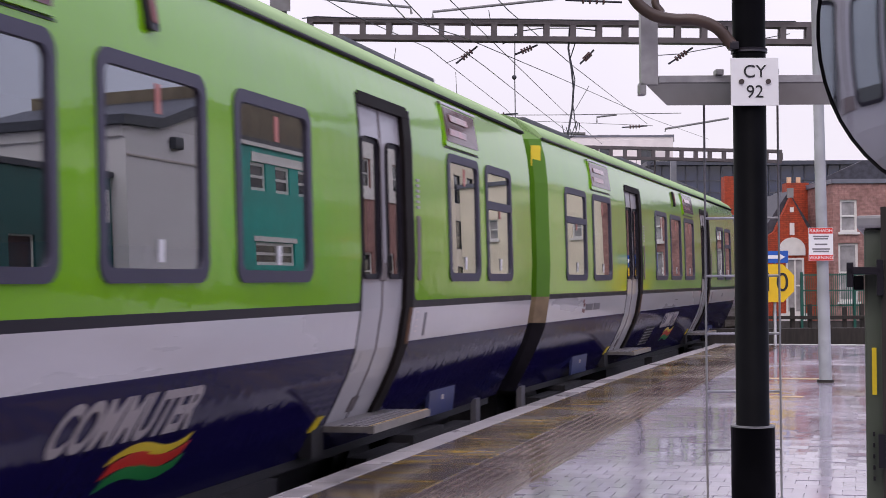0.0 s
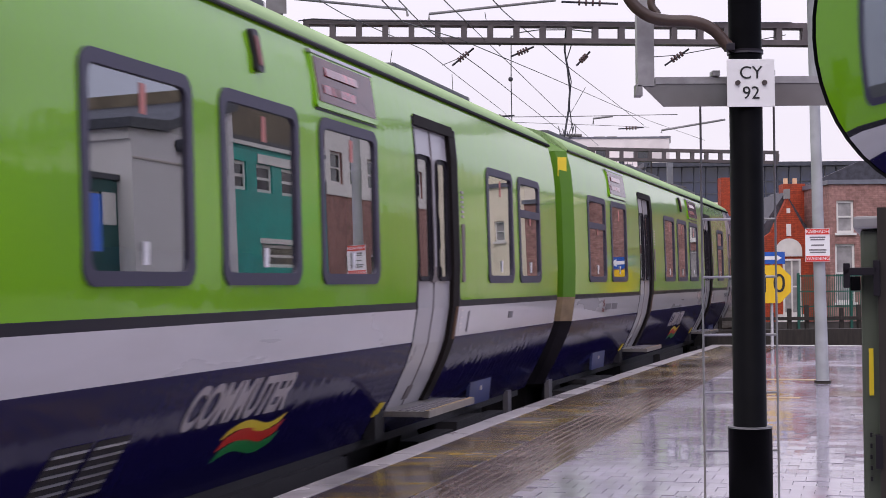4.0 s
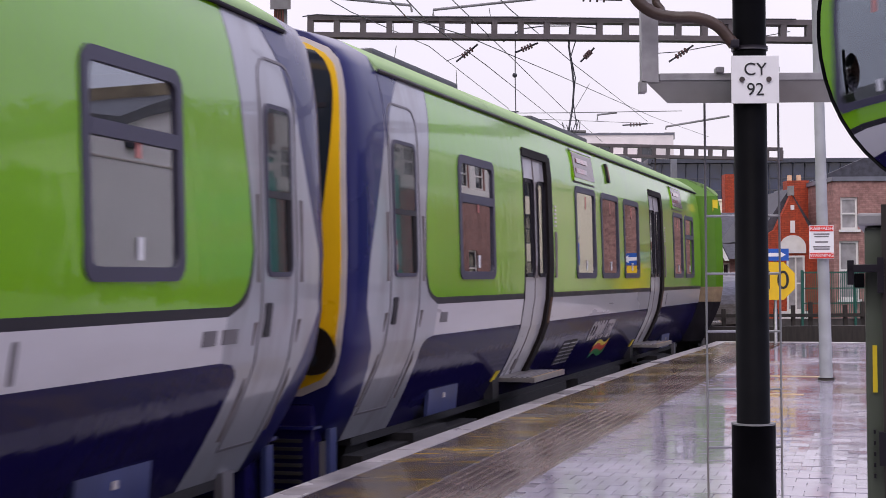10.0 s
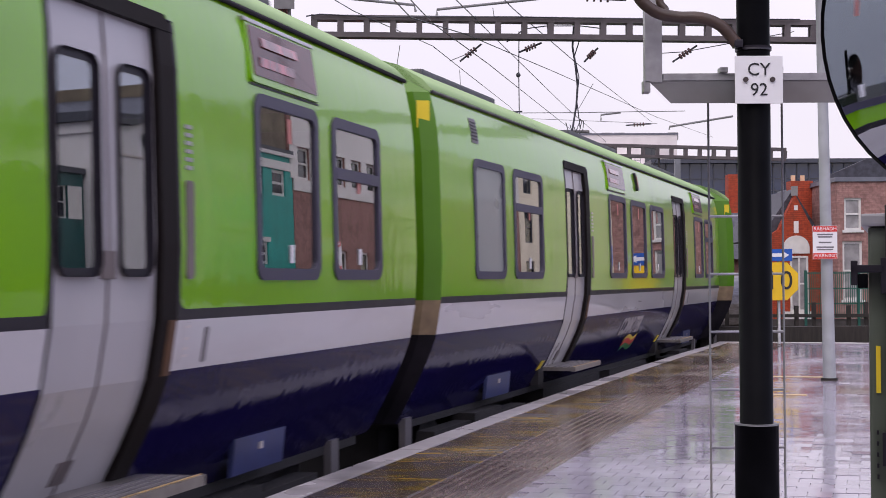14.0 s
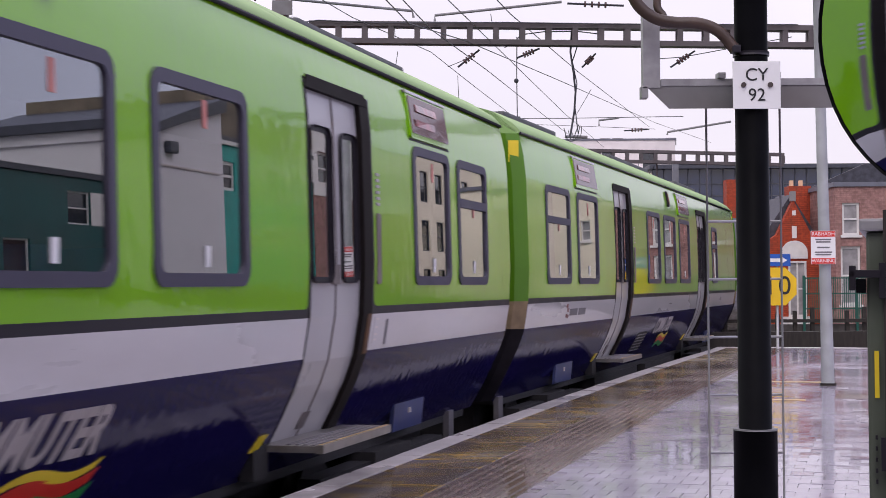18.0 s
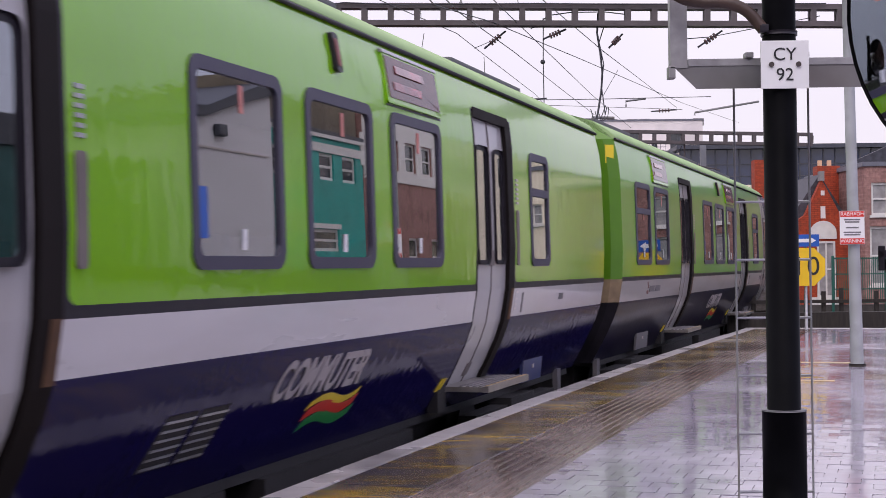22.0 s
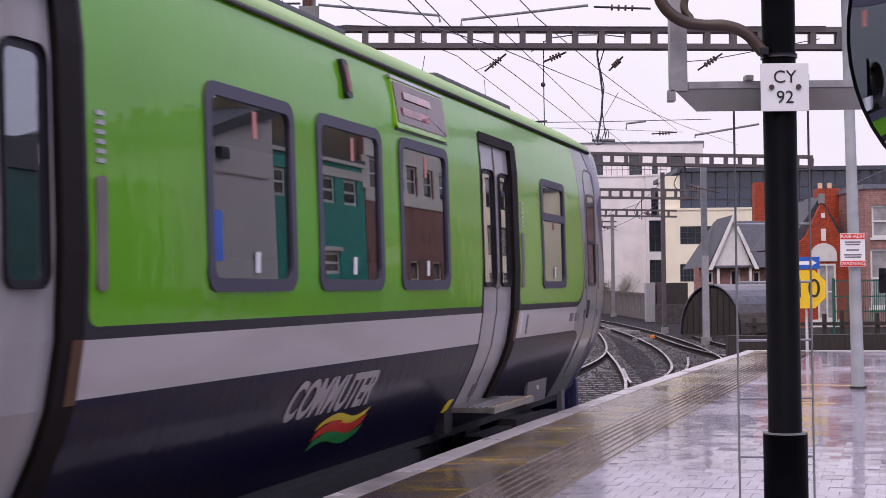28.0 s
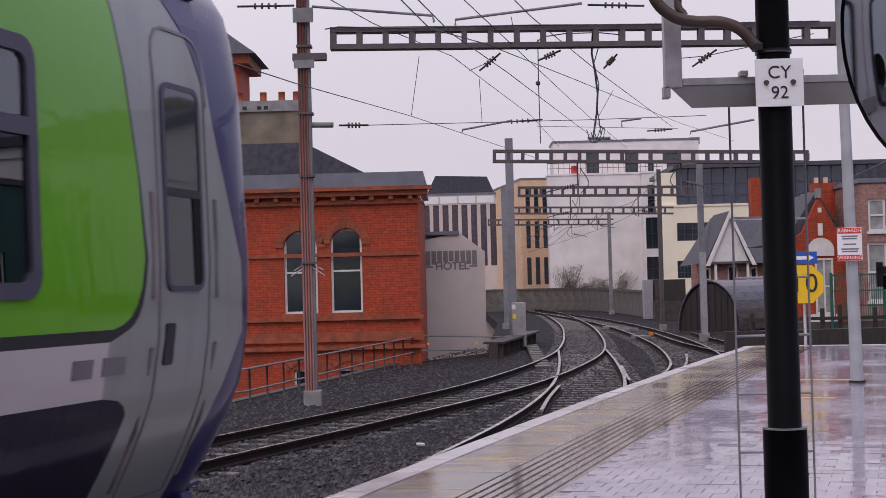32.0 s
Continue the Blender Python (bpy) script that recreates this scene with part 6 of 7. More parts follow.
for h in low:
    sash(brick, *h, FRAME_WHITE, 1, 1, deep=0.15, bar=0.06)
    cx, r = (h[0] + h[1]) / 2, 0.62
    bm = bmesh.new()
    for i in range(9):
        a0, a1 = radians(30 + 120 * i / 9), radians(30 + 120 * (i + 0.9) / 9)
        pts = [(cx + q * math.cos(a), h[3] - 0.38 + q * math.sin(a)) for q, a in ((r, a0), (r + 0.22, a0), (r + 0.22, a1), (r, a1))]
        prism(bm, pts, 0.05, Matrix(((1, 0, 0, 0), (0, 0, 1, -0.04), (0, 1, 0, 0), (0, 0, 0, 1))))
    part("arch_bricks", bm, BRICK_RED_TRIM, brick)
for z, hgt, out in ((2.42, 0.12, 0.07), (0.42, 0.14, 0.12), (-0.25, 0.3, 0.1), (-0.5, 0.12, 0.16), (4.05, 0.14, 0.12), (4.30, 0.16, 0.32), (4.46, 0.12, 0.46)):
    part("string_course", boxes((X0, -1.2 + min(out, 0.46), -out, 0.0, z, z + hgt)), BRICK_RED_TRIM, brick, "moulded brick course")
for i in range(18):
    x = X0 + 0.3 + 0.6 * i
    part("bracket", boxes((x, x + 0.14, -0.28, 0.0, 4.17, 4.30)), BRICK_RED_TRIM, brick)
part("parapet", boxes((X0, -1.0, -0.42, -0.2, 4.58, 5.02), (-1.22, -1.0, -0.2, 8, 4.58, 5.02)), LEAD, brick, "lead-grey gutter parapet")
bm = bmesh.new()
prism(bm, [(X0, 4.6), (-1.2, 4.6), (-3.7, 5.9), (-5.6, 6.9), (X0, 6.9)], 5.0, Matrix(((1, 0, 0, 0), (0, 0, 1, 8.5), (0, 1, 0, 0), (0, 0, 0, 1))))
part("roof", bm, SLATE, brick, "grey slate roof")
stack = thing("chimney_stack", "wide brown rendered chimney stack with clay pots", "chimney", pose(0, 56, 6.2))
part("chimney_shaft", boxes((-12.0, -5.75, 0, 1.2, 0.0, 1.95)), STACK, stack)
part("cap", boxes((-12.1, -5.65, -0.1, 1.3, 1.95, 2.35)), CONCRETE, stack)
for x in (-8.1, -7.2, -6.5, -5.95):
    bm = bmesh.new()
    tube(bm, [(x, 0.6, 2.35), (x, 0.6, 2.75)], 0.13, 10)
    part("pot", bm, BRICK_RED_TRIM, stack, "clay chimney pot")
tower = thing("brick_turret", "red-brick turret with a slate cap and deep eaves", "tower", pose(-10.0, 59, 0))
part("wall", boxes((-1.6, 1.55, 0, 3.0, 6.0, 10.4)), BRICK_RED, tower)
part("cornice", boxes((-2.0, 2.0, -0.4, 3.4, 10.4, 10.75)), BRICK_RED_TRIM, tower)
bm = bmesh.new()
a = [bm.verts.new(q) for q in ((-2.3, -0.7, 10.75), (2.3, -0.7, 10.75), (2.3, 3.7, 10.75), (-2.3, 3.7, 10.75))]
b = bm.verts.new((0, 1.5, 12.6))
bm.faces.new(a)
for i in range(4):
    bm.faces.new((a[i], a[(i + 1) % 4], b))
part("roof", bm, SLATE, tower)

# pale gable wall of the hotel, grey block behind it
hotel = thing("hotel", "pale rendered hotel gable wall with painted lettering", "building", pose(0, 58, 0), group="buildings beyond the railway")
bm = bmesh.new()
prism(bm, [(-3.5, -6.0), (1.02, -6.0), (1.08, 2.75), (0.1, 3.5), (-1.5, 3.2), (-3.5, 3.2)], 8, Matrix(((1, 0, 0, 0), (0, 0, 1, 0), (0, 1, 0, 0), (0, 0, 0, 1))))
part("wall", bm, RENDER_GREY, hotel)
part("coping", boxes((-1.5, 0.1, -0.08, 8, 3.42, 3.56)), LEAD, hotel)
for i in range(9):
    x = -1.22 + 0.225 * i
    hh = 0.40 + 0.04 * abs(i - 4)
    part("painted_bar", boxes((x, x + 0.18, -0.012, 0.0, 2.80 - hh, 2.80)), BARS, hotel)
text_mesh("lettering", "HOTEL", 0.42, BARS, hotel, pose(-0.2, -0.01, 2.2, 90, 0, 0), 0.003, "", 0.012)
for x in (-1.1, 0.62):
    part("painted_bar", boxes((x - 0.16, x + 0.16, -0.012, 0.0, 2.16, 2.22)), BARS, hotel)
block("office_block", "grey mansard-roofed office block far behind the hotel", "building", -3.6, 150, 0, 7.6, 6, -6, 10.75, PIER,
      [(0.35 + 0.95 * i, 0.95 + 0.95 * i, 3.6, 9.75) for i in range(8)], PURPLE_GLASS, LEAD, 1, 1, None, 0.05, PURPLE_GLASS)
# plain white boxes: the windows' brightness is put into the colour
for i in range(4):
    tagged(part("upper_glazing", boxes((-3.4 + 1.85 * i, -1.75 + 1.85 * i, 149.94, 149.99, 9.9, 10.6)), PLATE), "white band of upper office windows, brightness in its colour", "window")
bm = bmesh.new()
prism(bm, [(0.1, 10.5), (7.3, 10.5), (6.4, 12.6), (1.2, 12.8)], 10, Matrix(((1, 0, 0, -3.2), (0, 0, 1, 151), (0, 1, 0, 0), (0, 0, 0, 1))))
tagged(part("mansard_roof", bm, SLATE), "dark slate mansard roof of the office block", "roof")

# white apartment block, ochre block, cream office with dark glazing
block("white_block", "large white rendered building end with a set-back top storey", "building", 9.3, 150, 0, 9.6, 3, -6, 12.4, RENDER_WHITE,
      [], FRAME_DARK, RENDER_WHITE)
block("white_block_wing", "white rendered stair wing with dark square windows", "building", 18.6, 149, 0, 3.0, 3, -6, 12.4, RENDER_WHITE,
      [(0.25, 1.45, 1.76, 4.04), (0.25, 1.45, 4.85, 7.95), (0.5, 1.9, 8.3, 11.2)], FRAME_DARK, RENDER_WHITE, 2, 2)
block("penthouse", "set-back white top storey with dark doors and a railing", "building", 10.0, 152, 0, 14.8, 5, 12.5, 15.9, RENDER_WHITE,
      [(3.36, 4.65, 12.6, 14.95), (7.3, 8.6, 12.6, 14.9), (9.6, 10.2, 12.6, 13.6), (11.5, 12.95, 12.6, 14.8)], FRAME_DARK, LEAD, 2, 1)
block("ochre_block", "ochre clad building with narrow upright windows", "building", 7.2, 165, 8, 4.0, 20, -6, 13.2, RENDER_ORANGE,
      [(0.5 + 0.95 * i, 1.0 + 0.95 * i, z, z + 3.0) for i in range(4) for z in (1.6, 5.6, 9.4)], FRAME_DARK, LEAD)
block("cream_office", "cream office building under a band of dark blue glazing", "building", 17.2, 125, 0, 30, 3, -6, 7.7, RENDER_CREAM,
      [(1.2, 4.4, 4.86, 6.36), (1.15, 2.6, 1.75, 3.21), (8.0, 11.5, 4.75, 6.2), (13.0, 16.5, 4.75, 6.2)], FRAME_DARK, RENDER_CREAM, 5, 3)
glz = thing("glazed_storey", "dark blue curtain-wall storey with a projecting roof edge", "building", pose(18.5, 125.4, 0), group="buildings beyond the railway")
part("curtain_wall", boxes((0, 32, 0, 14, 7.9, 10.9)), GLASS_NAVY, glz)
part("roof_edge", boxes((-0.3, 32.5, -0.6, 15, 10.9, 11.25)), FRAME_DARK, glz)
for i in range(33):
    part("mullion", boxes((i * 1.0 - 0.05, i * 1.0 + 0.05, -0.12, 0, 7.9, 10.9)), FRAME_DARK, glz)
for z in (8.6, 9.6):
    part("transom", boxes((0, 32, -0.09, 0, z, z + 0.08)), FRAME_DARK, glz)
part("corner_pier", boxes((-1.4, -0.05, -0.2, 3, 7.6, 10.6)), RENDER_CREAM, glz)

# gabled lodge with slate roof and white bargeboards
lodge = thing("gabled_lodge", "small lodge with slate roofs and white timber gable", "house", pose(0, 80, 0), group="buildings beyond the railway")
part("wall", wall_holes(12.5, 24, -2, 2.35, [(13.0, 13.5, 0.9, 2.1), (14.4, 14.95, 0.4, 2.2), (15.6, 16.0, 0.9, 2.1)], 0.3), BRICK_BROWN, lodge)
for h in ((13.0, 13.5, 0.9, 2.1), (14.4, 14.95, 0.4, 2.2), (15.6, 16.0, 0.9, 2.1)):
    sash(lodge, *h, FRAME_WHITE, 1, 2, bar=0.09)
bm = bmesh.new()
prism(bm, [(0, 2.3), (-0.6, 2.3), (5.0, 5.0), (5.6, 2.3)], 11.8, Matrix(((0, 0, 1, 12.7), (1, 0, 0, 0), (0, 1, 0, 0), (0, 0, 0, 1))))
for v in bm.verts:
    if v.co.z > 4.9 and v.co.x < 13:
        v.co.x += 1.75
part("roof", bm, SLATE, lodge, "hipped slate main roof")
bm = bmesh.new()
prism(bm, [(13.5, 2.35), (15.5, 2.35), (14.5, 4.85)], 4, Matrix(((1, 0, 0, 0), (0, 0, 1, -0.35), (0, 1, 0, 0), (0, 0, 0, 1))))
part("gable", bm, FRAME_WHITE, lodge, "white gable boarding")
for sg in (-1, 1):
    bm = bmesh.new()
    prism(bm, [(14.5, 4.75), (14.5, 5.1), (14.5 + sg * 1.35, 2.2), (14.5 + sg * 1.12, 2.2)], 0.12, Matrix(((1, 0, 0, 0), (0, 0, 1, -0.6), (0, 1, 0, 0), (0, 0, 0, 1))))
    part("bargeboard", bm, FRAME_WHITE, lodge)
    bm = bmesh.new()
    prism(bm, [(14.5, 4.95), (14.5, 5.1), (14.5 + sg * 1.4, 2.3), (14.5 + sg * 1.3, 2.2)], 5, Matrix(((1, 0, 0, 0), (0, 0, 1, -0.45), (0, 1, 0, 0), (0, 0, 0, 1))))
    part("gable_roof", bm, SLATE, lodge)
for x in (13.62, 15.32):
    part("porch_post", boxes((x, x + 0.14, -0.5, -0.36, -1, 2.35)), FRAME_WHITE, lodge)
chim = thing("red_chimney", "plain red-brick chimney behind the slate lodge", "chimney", pose(16.1, 88, 0))
part("chimney_shaft", boxes((1.27, 1.85, 0, 1.0, -6.0, 7.4)), BRICK_RED, chim)

# barrel-roofed dark store
store = thing("barrel_store", "low timber store under a curved wet metal roof", "shed", pose(11.42, 68.4, 0, 0, 0, -34))
pts = [(1.5 * math.cos(radians(a)), -0.85 + 2.22 * math.sin(radians(a))) for a in range(0, 181, 12)]
bm = bmesh.new()
prism(bm, [(x * 0.95, z * 0.95 - 0.03) for x, z in pts], 0.15, Matrix(((1, 0, 0, 0), (0, 0, 1, 0), (0, 1, 0, 0), (0, 0, 0, 1))))
part("end_boarding", bm, TIMBER_DARK, store)
for i in range(9):
    x = -1.2 + 0.3 * i
    part("board", boxes((x - 0.012, x + 0.012, -0.02, 0.0, -0.85, -0.85 + 2.1 * math.sqrt(max(0, 1 - (x / 1.43) ** 2)))), STRIPE, store)
for k, (p, q) in enumerate(zip(pts, pts[1:])):
    bm = bmesh.new()
    prism(bm, [p, q, (q[0] * 1.03, q[1] * 1.03 + 0.02), (p[0] * 1.03, p[1] * 1.03 + 0.02)], 6.5, Matrix(((1, 0, 0, 0), (0, 0, 1, -0.1), (0, 1, 0, 0), (0, 0, 0, 1))))
    part("roof_sheet", bm, CORRUG, store, "curved wet roof sheet")
part("footing", boxes((-1.5, 1.5, 0.02, 6.3, -1.1, -0.85)), STONE_WALL, store)

# steep-gabled red house and the long brown brick house
gab = thing("gabled_brick_house", "tall red-brick gabled house with a white arched window", "house", pose(0, 62, 0), group="buildings beyond the railway")
bm = bmesh.new()
prism(bm, [(13.7, -6), (16.1, -6), (16.1, 2.9), (15.75, 3.3), (15.0, 4.75), (14.3, 3.3), (13.7, 2.9)], 0.4, Matrix(((1, 0, 0, 0), (0, 0, 1, 0), (0, 1, 0, 0), (0, 0, 0, 1))))
part("wall", bm, BRICK_RED, gab)
part("finial", boxes((14.9, 15.1, -0.05, 0.3, 4.7, 5.1)), CONCRETE, gab)
bm = bmesh.new()
prism(bm, [(14.48, 2.3), (15.56, 2.3), (15.56, 2.55)] + [(15.02 + 0.54 * math.cos(radians(a)), 2.55 + 0.5 * math.sin(radians(a))) for a in range(15, 166, 15)] + [(14.48, 2.55)], 0.08, Matrix(((1, 0, 0, 0), (0, 0, 1, -0.08), (0, 1, 0, 0), (0, 0, 0, 1))))
part("window_head", bm, FRAME_WHITE, gab, "white arched window head")
sash(gab, 14.75, 15.5, -0.1, 2.2, FRAME_WHITE, 2, 2, deep=-0.02, bar=0.08, pane_m=CURTAIN)
part("bay_base", boxes((14.45, 15.6, -0.1, 0.0, -0.9, -0.1)), FRAME_WHITE, gab)
part("keystone", boxes((14.93, 15.12, -0.05, 0.0, 3.15, 3.65)), RENDER_WHITE, gab)
part("gable_stone", boxes((14.95, 15.1, -0.03, 0.0, 4.1, 4.3)), RENDER_WHITE, gab)
bm = bmesh.new()
prism(bm, [(13.6, 2.9), (16.3, 2.9), (15.02, 5.0)], 8, Matrix(((1, 0, 0, 0), (0, 0, 1, 0.45), (0, 1, 0, 0), (0, 0, 0, 1))))
part("roof", bm, SLATE, gab)
part("chimney", boxes((15.3, 16.25, 2.0, 2.8, 3.5, 5.45)), BRICK_RED, gab, "red-brick chimney")
for x in (15.4, 15.8):
    part("pot", boxes((x, x + 0.15, 2.2, 2.4, 5.45, 5.7)), RENDER_ORANGE, gab)
brown = block("brown_brick_house", "plain brown-brick house with white sash windows", "house", 16.2, 60, 0, 8.2, 10, -6, 5.15, BRICK_BROWN,
              [(0.28, 0.98, 3.2, 4.5), (0.2, 1.0, 0.4, 2.75), (2.6, 3.3, 3.2, 4.5), (2.6, 3.4, 0.4, 2.75), (5.3, 6.2, 3.2, 4.5), (5.3, 6.2, 0.4, 2.75)], FRAME_WHITE, LEAD, 1, 2, FRAME_WHITE, 0.09, pane_m=CURTAIN)
bm = bmesh.new()
prism(bm, [(0, 5.35), (8.2, 5.35), (6.6, 6.5), (2.4, 6.4)], 0.3, Matrix(((1, 0, 0, 16.2), (0, 0, 1, 64), (0, 1, 0, 0), (0, 0, 0, 1))))
tagged(part("hipped_roof", bm, SLATE), "pale slate roof of the brown-brick house", "roof")
block("beige_house", "plain beige rendered house end with a small window", "house", 24.45, 60.2, 0, 3.0, 9, -6, 6.0, RENDER_CREAM,
      [(1.1, 1.6, 3.6, 4.5)], FRAME_WHITE, LEAD, 1, 2, FRAME_WHITE, 0.06, pane_m=CURTAIN)

# lineside walls and huts
wallf = thing("lineside_wall", "dark stone parapet wall curving along the railway", "wall", kind="structure")
_way = arc_curve([(13.4, 103, 0.72), (13.6, 121, 0.8), (13.2, 136, 0.92), (11.8, 144.5, 1.0), (8.5, 147.3, 1.05), (2.0, 148.3, 1.05)], 4)
for a, b in zip(_way, _way[1:]):
    d = b - a
    bm = boxes((0, d.xy.length + 0.02, -0.25, 0.25, -1.3, a.z), (0, d.xy.length + 0.02, -0.32, 0.32, a.z, a.z + 0.14))
    part("wall_length", bm, WALL_STONE, wallf).matrix_basis = pose(a.x, a.y, 0, 0, 0, math.degrees(math.atan2(d.y, d.x)))
tagged(part("lineside_wall", boxes((12.5, 40, 96, 96.5, -1.2, 0.2)), STONE_WALL), "dark stone wall beside the railway", "wall", kind="structure")
hut = thing("relay_hut", "dark metal relay cabinets beside the railway", "cabinet", pose(0, 100, 0))
part("body", boxes((12.4, 13.0, 0, 1.0, -1.0, 1.6), bevel=0.03), GALV, hut)
part("body", boxes((13.1, 13.6, 0, 1.0, -1.0, 1.62), bevel=0.03), IRON, hut)
part("body", boxes((13.7, 15.2, 0.2, 1.2, -1.0, 1.6), bevel=0.03), TIMBER_DARK, hut)
tagged(part("end_wall_low", boxes((5.9, 30, 33.2, 33.5, -1.1, 0.22)), TIMBER_DARK), "low dark wall behind the platform end", "wall", kind="structure")

# railings
rail1 = thing("iron_railing", "rusty iron handrail beside the brick building", "railing")
for dz in (0.0, -0.47):
    bm = bmesh.new()
    tube(bm, [(-7.0, 26, -0.30 + dz), (-4.55, 32, -0.28 + dz), (-1.23, 48, -0.16 + dz), (1.9, 55, -0.5 + dz)], 0.024, 6)
    part("rail", bm, MAST, rail1)
for i in range(16):
    f = i / 15
    x, y = (-4.75 + 3.5 * f, 31 + 17 * f)
    bm = bmesh.new()
    tube(bm, [(x, y, -1.15), (x, y, -0.27 + 0.11 * f)], 0.025, 6)
    part("post", bm, IRON, rail1)
tagged(part("kerb_wall", boxes((0.9, 1.2, -16, 9, -3.0, -0.97)), STONE_WALL), "low stone edge of the viaduct", "wall", kind="structure").matrix_basis = pose(-4.3, 41, 0, 0, 0, -11)
fence = thing("green_fence", "green mesh security fence behind the platform end", "fence", pose(0, 45, 0))
for x in (11.15, 12.75, 14.4, 16.0):
    part("post", boxes((x, x + 0.07, 0, 0.07, -1.2, 1.52)), FENCE_GREEN, fence)
for i in range(75):
    x = 11.22 + 0.065 * i
    part("wire", boxes((x, x + 0.022, 0.02, 0.03, 0.08, 1.48)), FENCE_GREEN, fence)
for z in (0.1, 0.5, 0.95, 1.42):
    part("wire_rail", boxes((11.2, 16.0, 0.03, 0.045, z, z + 0.035)), FENCE_GREEN, fence)
part("base_wall", boxes((9.8, 30, 0.1, 0.4, -1.2, 0.05)), STONE_WALL, fence)

# ---- lineside clutter ----
trough = thing("cable_trough", "pale concrete cable trough lids beside the track", "cable trough")
for i in range(16):
    x, y = 2.35 + 0.03 * i, 43.0 + 1.02 * i
    part("lid", boxes((x - 0.22, x + 0.22, y - 0.48, y + 0.48, -1.02, -0.93 + 0.02 * (i % 3)), bevel=0.01), SLEEPER, trough)
box1 = thing("location_case", "grey location case and dark girder end beside the mast", "cabinet", pose(2.3, 56.5, 0))
part("case", boxes((-0.3, 0.22, -0.3, 0.3, -0.9, 0.75), bevel=0.03), GALV, box1)
part("yellow_tag", boxes((-0.28, -0.14, -0.315, -0.3, 0.15, 0.32)), YELLOW_FILM, box1)
part("white_tag", boxes((-0.3, -0.16, -0.315, -0.3, 0.5, 0.68)), PLATE, box1)
girder = thing("bridge_girder", "dark riveted girder of the bridge beside the track", "girder", pose(1.6, 53, 0, 0, 0, -9))
part("web", boxes((-0.15, 0.15, -3, 9, -1.6, -0.55)), IRON, girder)
part("flange", boxes((-0.35, 0.35, -3, 9, -0.55, -0.48)), IRON, girder)
for i in range(8):
    part("stiffener", boxes((0.15, 0.3, -2.8 + 1.5 * i, -2.72 + 1.5 * i, -1.5, -0.55)), IRON, girder)
lamp_pair = thing("marker_lamp", "small glowing orange marker lamps on the railing", "lamp", pose(-1.0, 48.2, -0.42))
for x in (0.0, 1.55):
    bm = bmesh.new()
    tube(bm, [(x, 0, 0), (x, -0.05, 0)], 0.032, 8)
    part("lens", bm, mat("orange_lamp_lens", (0.9, 0.25, 0.03), 0.4, emit=1.2), lamp_pair)
for x, y, lab in ((8.55, 75.0, "scrap"), (7.75, 63.8, "scrap"), (8.0, 79.0, "scrap")):
    sc = thing("concrete_block", "pale broken concrete block lying on the ballast", "debris", pose(x, y, -1.0, 0, 0, 25))
    part("block", boxes((-0.35, 0.3, -0.3, 0.3, 0.0, 0.16), bevel=0.03), CONCRETE, sc)
org = thing("points_lever", "small orange painted lever stand by the points", "lever", pose(8.75, 68.5, -1.0))
part("stand", boxes((-0.1, 0.1, -0.08, 0.08, 0, 0.13), bevel=0.02), ORANGE, org)
rag = thing("litter", "crumpled pale litter lying between the sleepers", "litter", pose(-0.6, 21.9, -0.95, 8, 5, 20))
part("scrap", boxes((-0.06, 0.05, -0.05, 0.04, 0, 0.03), bevel=0.01), NOTICE, rag)

# shrubs along the far wall
rb = random.Random(3)
for cx, cy, hgt, n in ((10.7, 148.6, 3.2, 90), (12.6, 148.6, 1.5, 60), (14.1, 148.6, 1.9, 60), (16.2, 148.2, 2.8, 40)):
    sh = thing("shrub", "leafless winter shrub growing over the stone wall", "shrub", pose(cx, cy, 0.3), group="shrubs on the wall")
    bm = bmesh.new()
    for i in range(n):
        a, l = rb.uniform(0, 6.28), rb.uniform(0.25, 1.0) * hgt
        root = Vector((rb.uniform(-0.6, 0.6) * hgt * 0.45, rb.uniform(-0.2, 0.2), 0))
        tip = root + Vector((math.cos(a) * l * 0.45 + 0.12 * hgt, math.sin(a) * l * 0.3, l))
        mid = root.lerp(tip, 0.5) + Vector((rb.uniform(-0.3, 0.3), 0, rb.uniform(-0.1, 0.3)))
        tube(bm, [root, mid, tip], 0.02, 4, r_end=0.008)
        for k in range(5):
            s2 = mid.lerp(tip, rb.random())
            tube(bm, [s2, s2 + Vector((rb.uniform(-0.45, 0.45), rb.uniform(-0.3, 0.3), rb.uniform(-0.25, 0.35)))], 0.011, 3)
    tagged(part("twig_growth", bm, FOLIAGE, sh, "bare brown twigs"), kind="stuff")

# roof furniture of the far buildings
plant = thing("roof_plant", "small rooftop plant boxes on the white building", "plant box", pose(0, 156, 15.78))
for x in (15.5, 17.6, 18.9, 24.5):
    part("unit", boxes((x, x + 1.1, 0, 1.5, 0, 0.75), bevel=0.05), CONCRETE, plant)
rail2 = thing("roof_railing", "thin metal railing on the white building", "railing", pose(0, 150.1, 12.58, 0, 0, 1.5))
for i in range(22):
    part("post", boxes((9.3 + 0.55 * i, 9.34 + 0.55 * i, 0, 0.04, 0, 1.1)), FRAME_DARK, rail2)
for z in (0.55, 1.08):
    part("rail", boxes((9.3, 20.9, 0, 0.04, z, z + 0.05)), FRAME_DARK, rail2)
butt = thing("red_drum", "red drum standing on the white building's terrace", "drum", pose(12.0, 150.9, 12.58))
bm = bmesh.new()
tube(bm, [(0, 0, 0), (0, 0, 0.85)], 0.3, 12)
part("drum", bm, RED, butt)
vents = thing("attic_vents", "small dark vents in the parapet of the chimney block", "vent", pose(0, 55.88, 8.22))
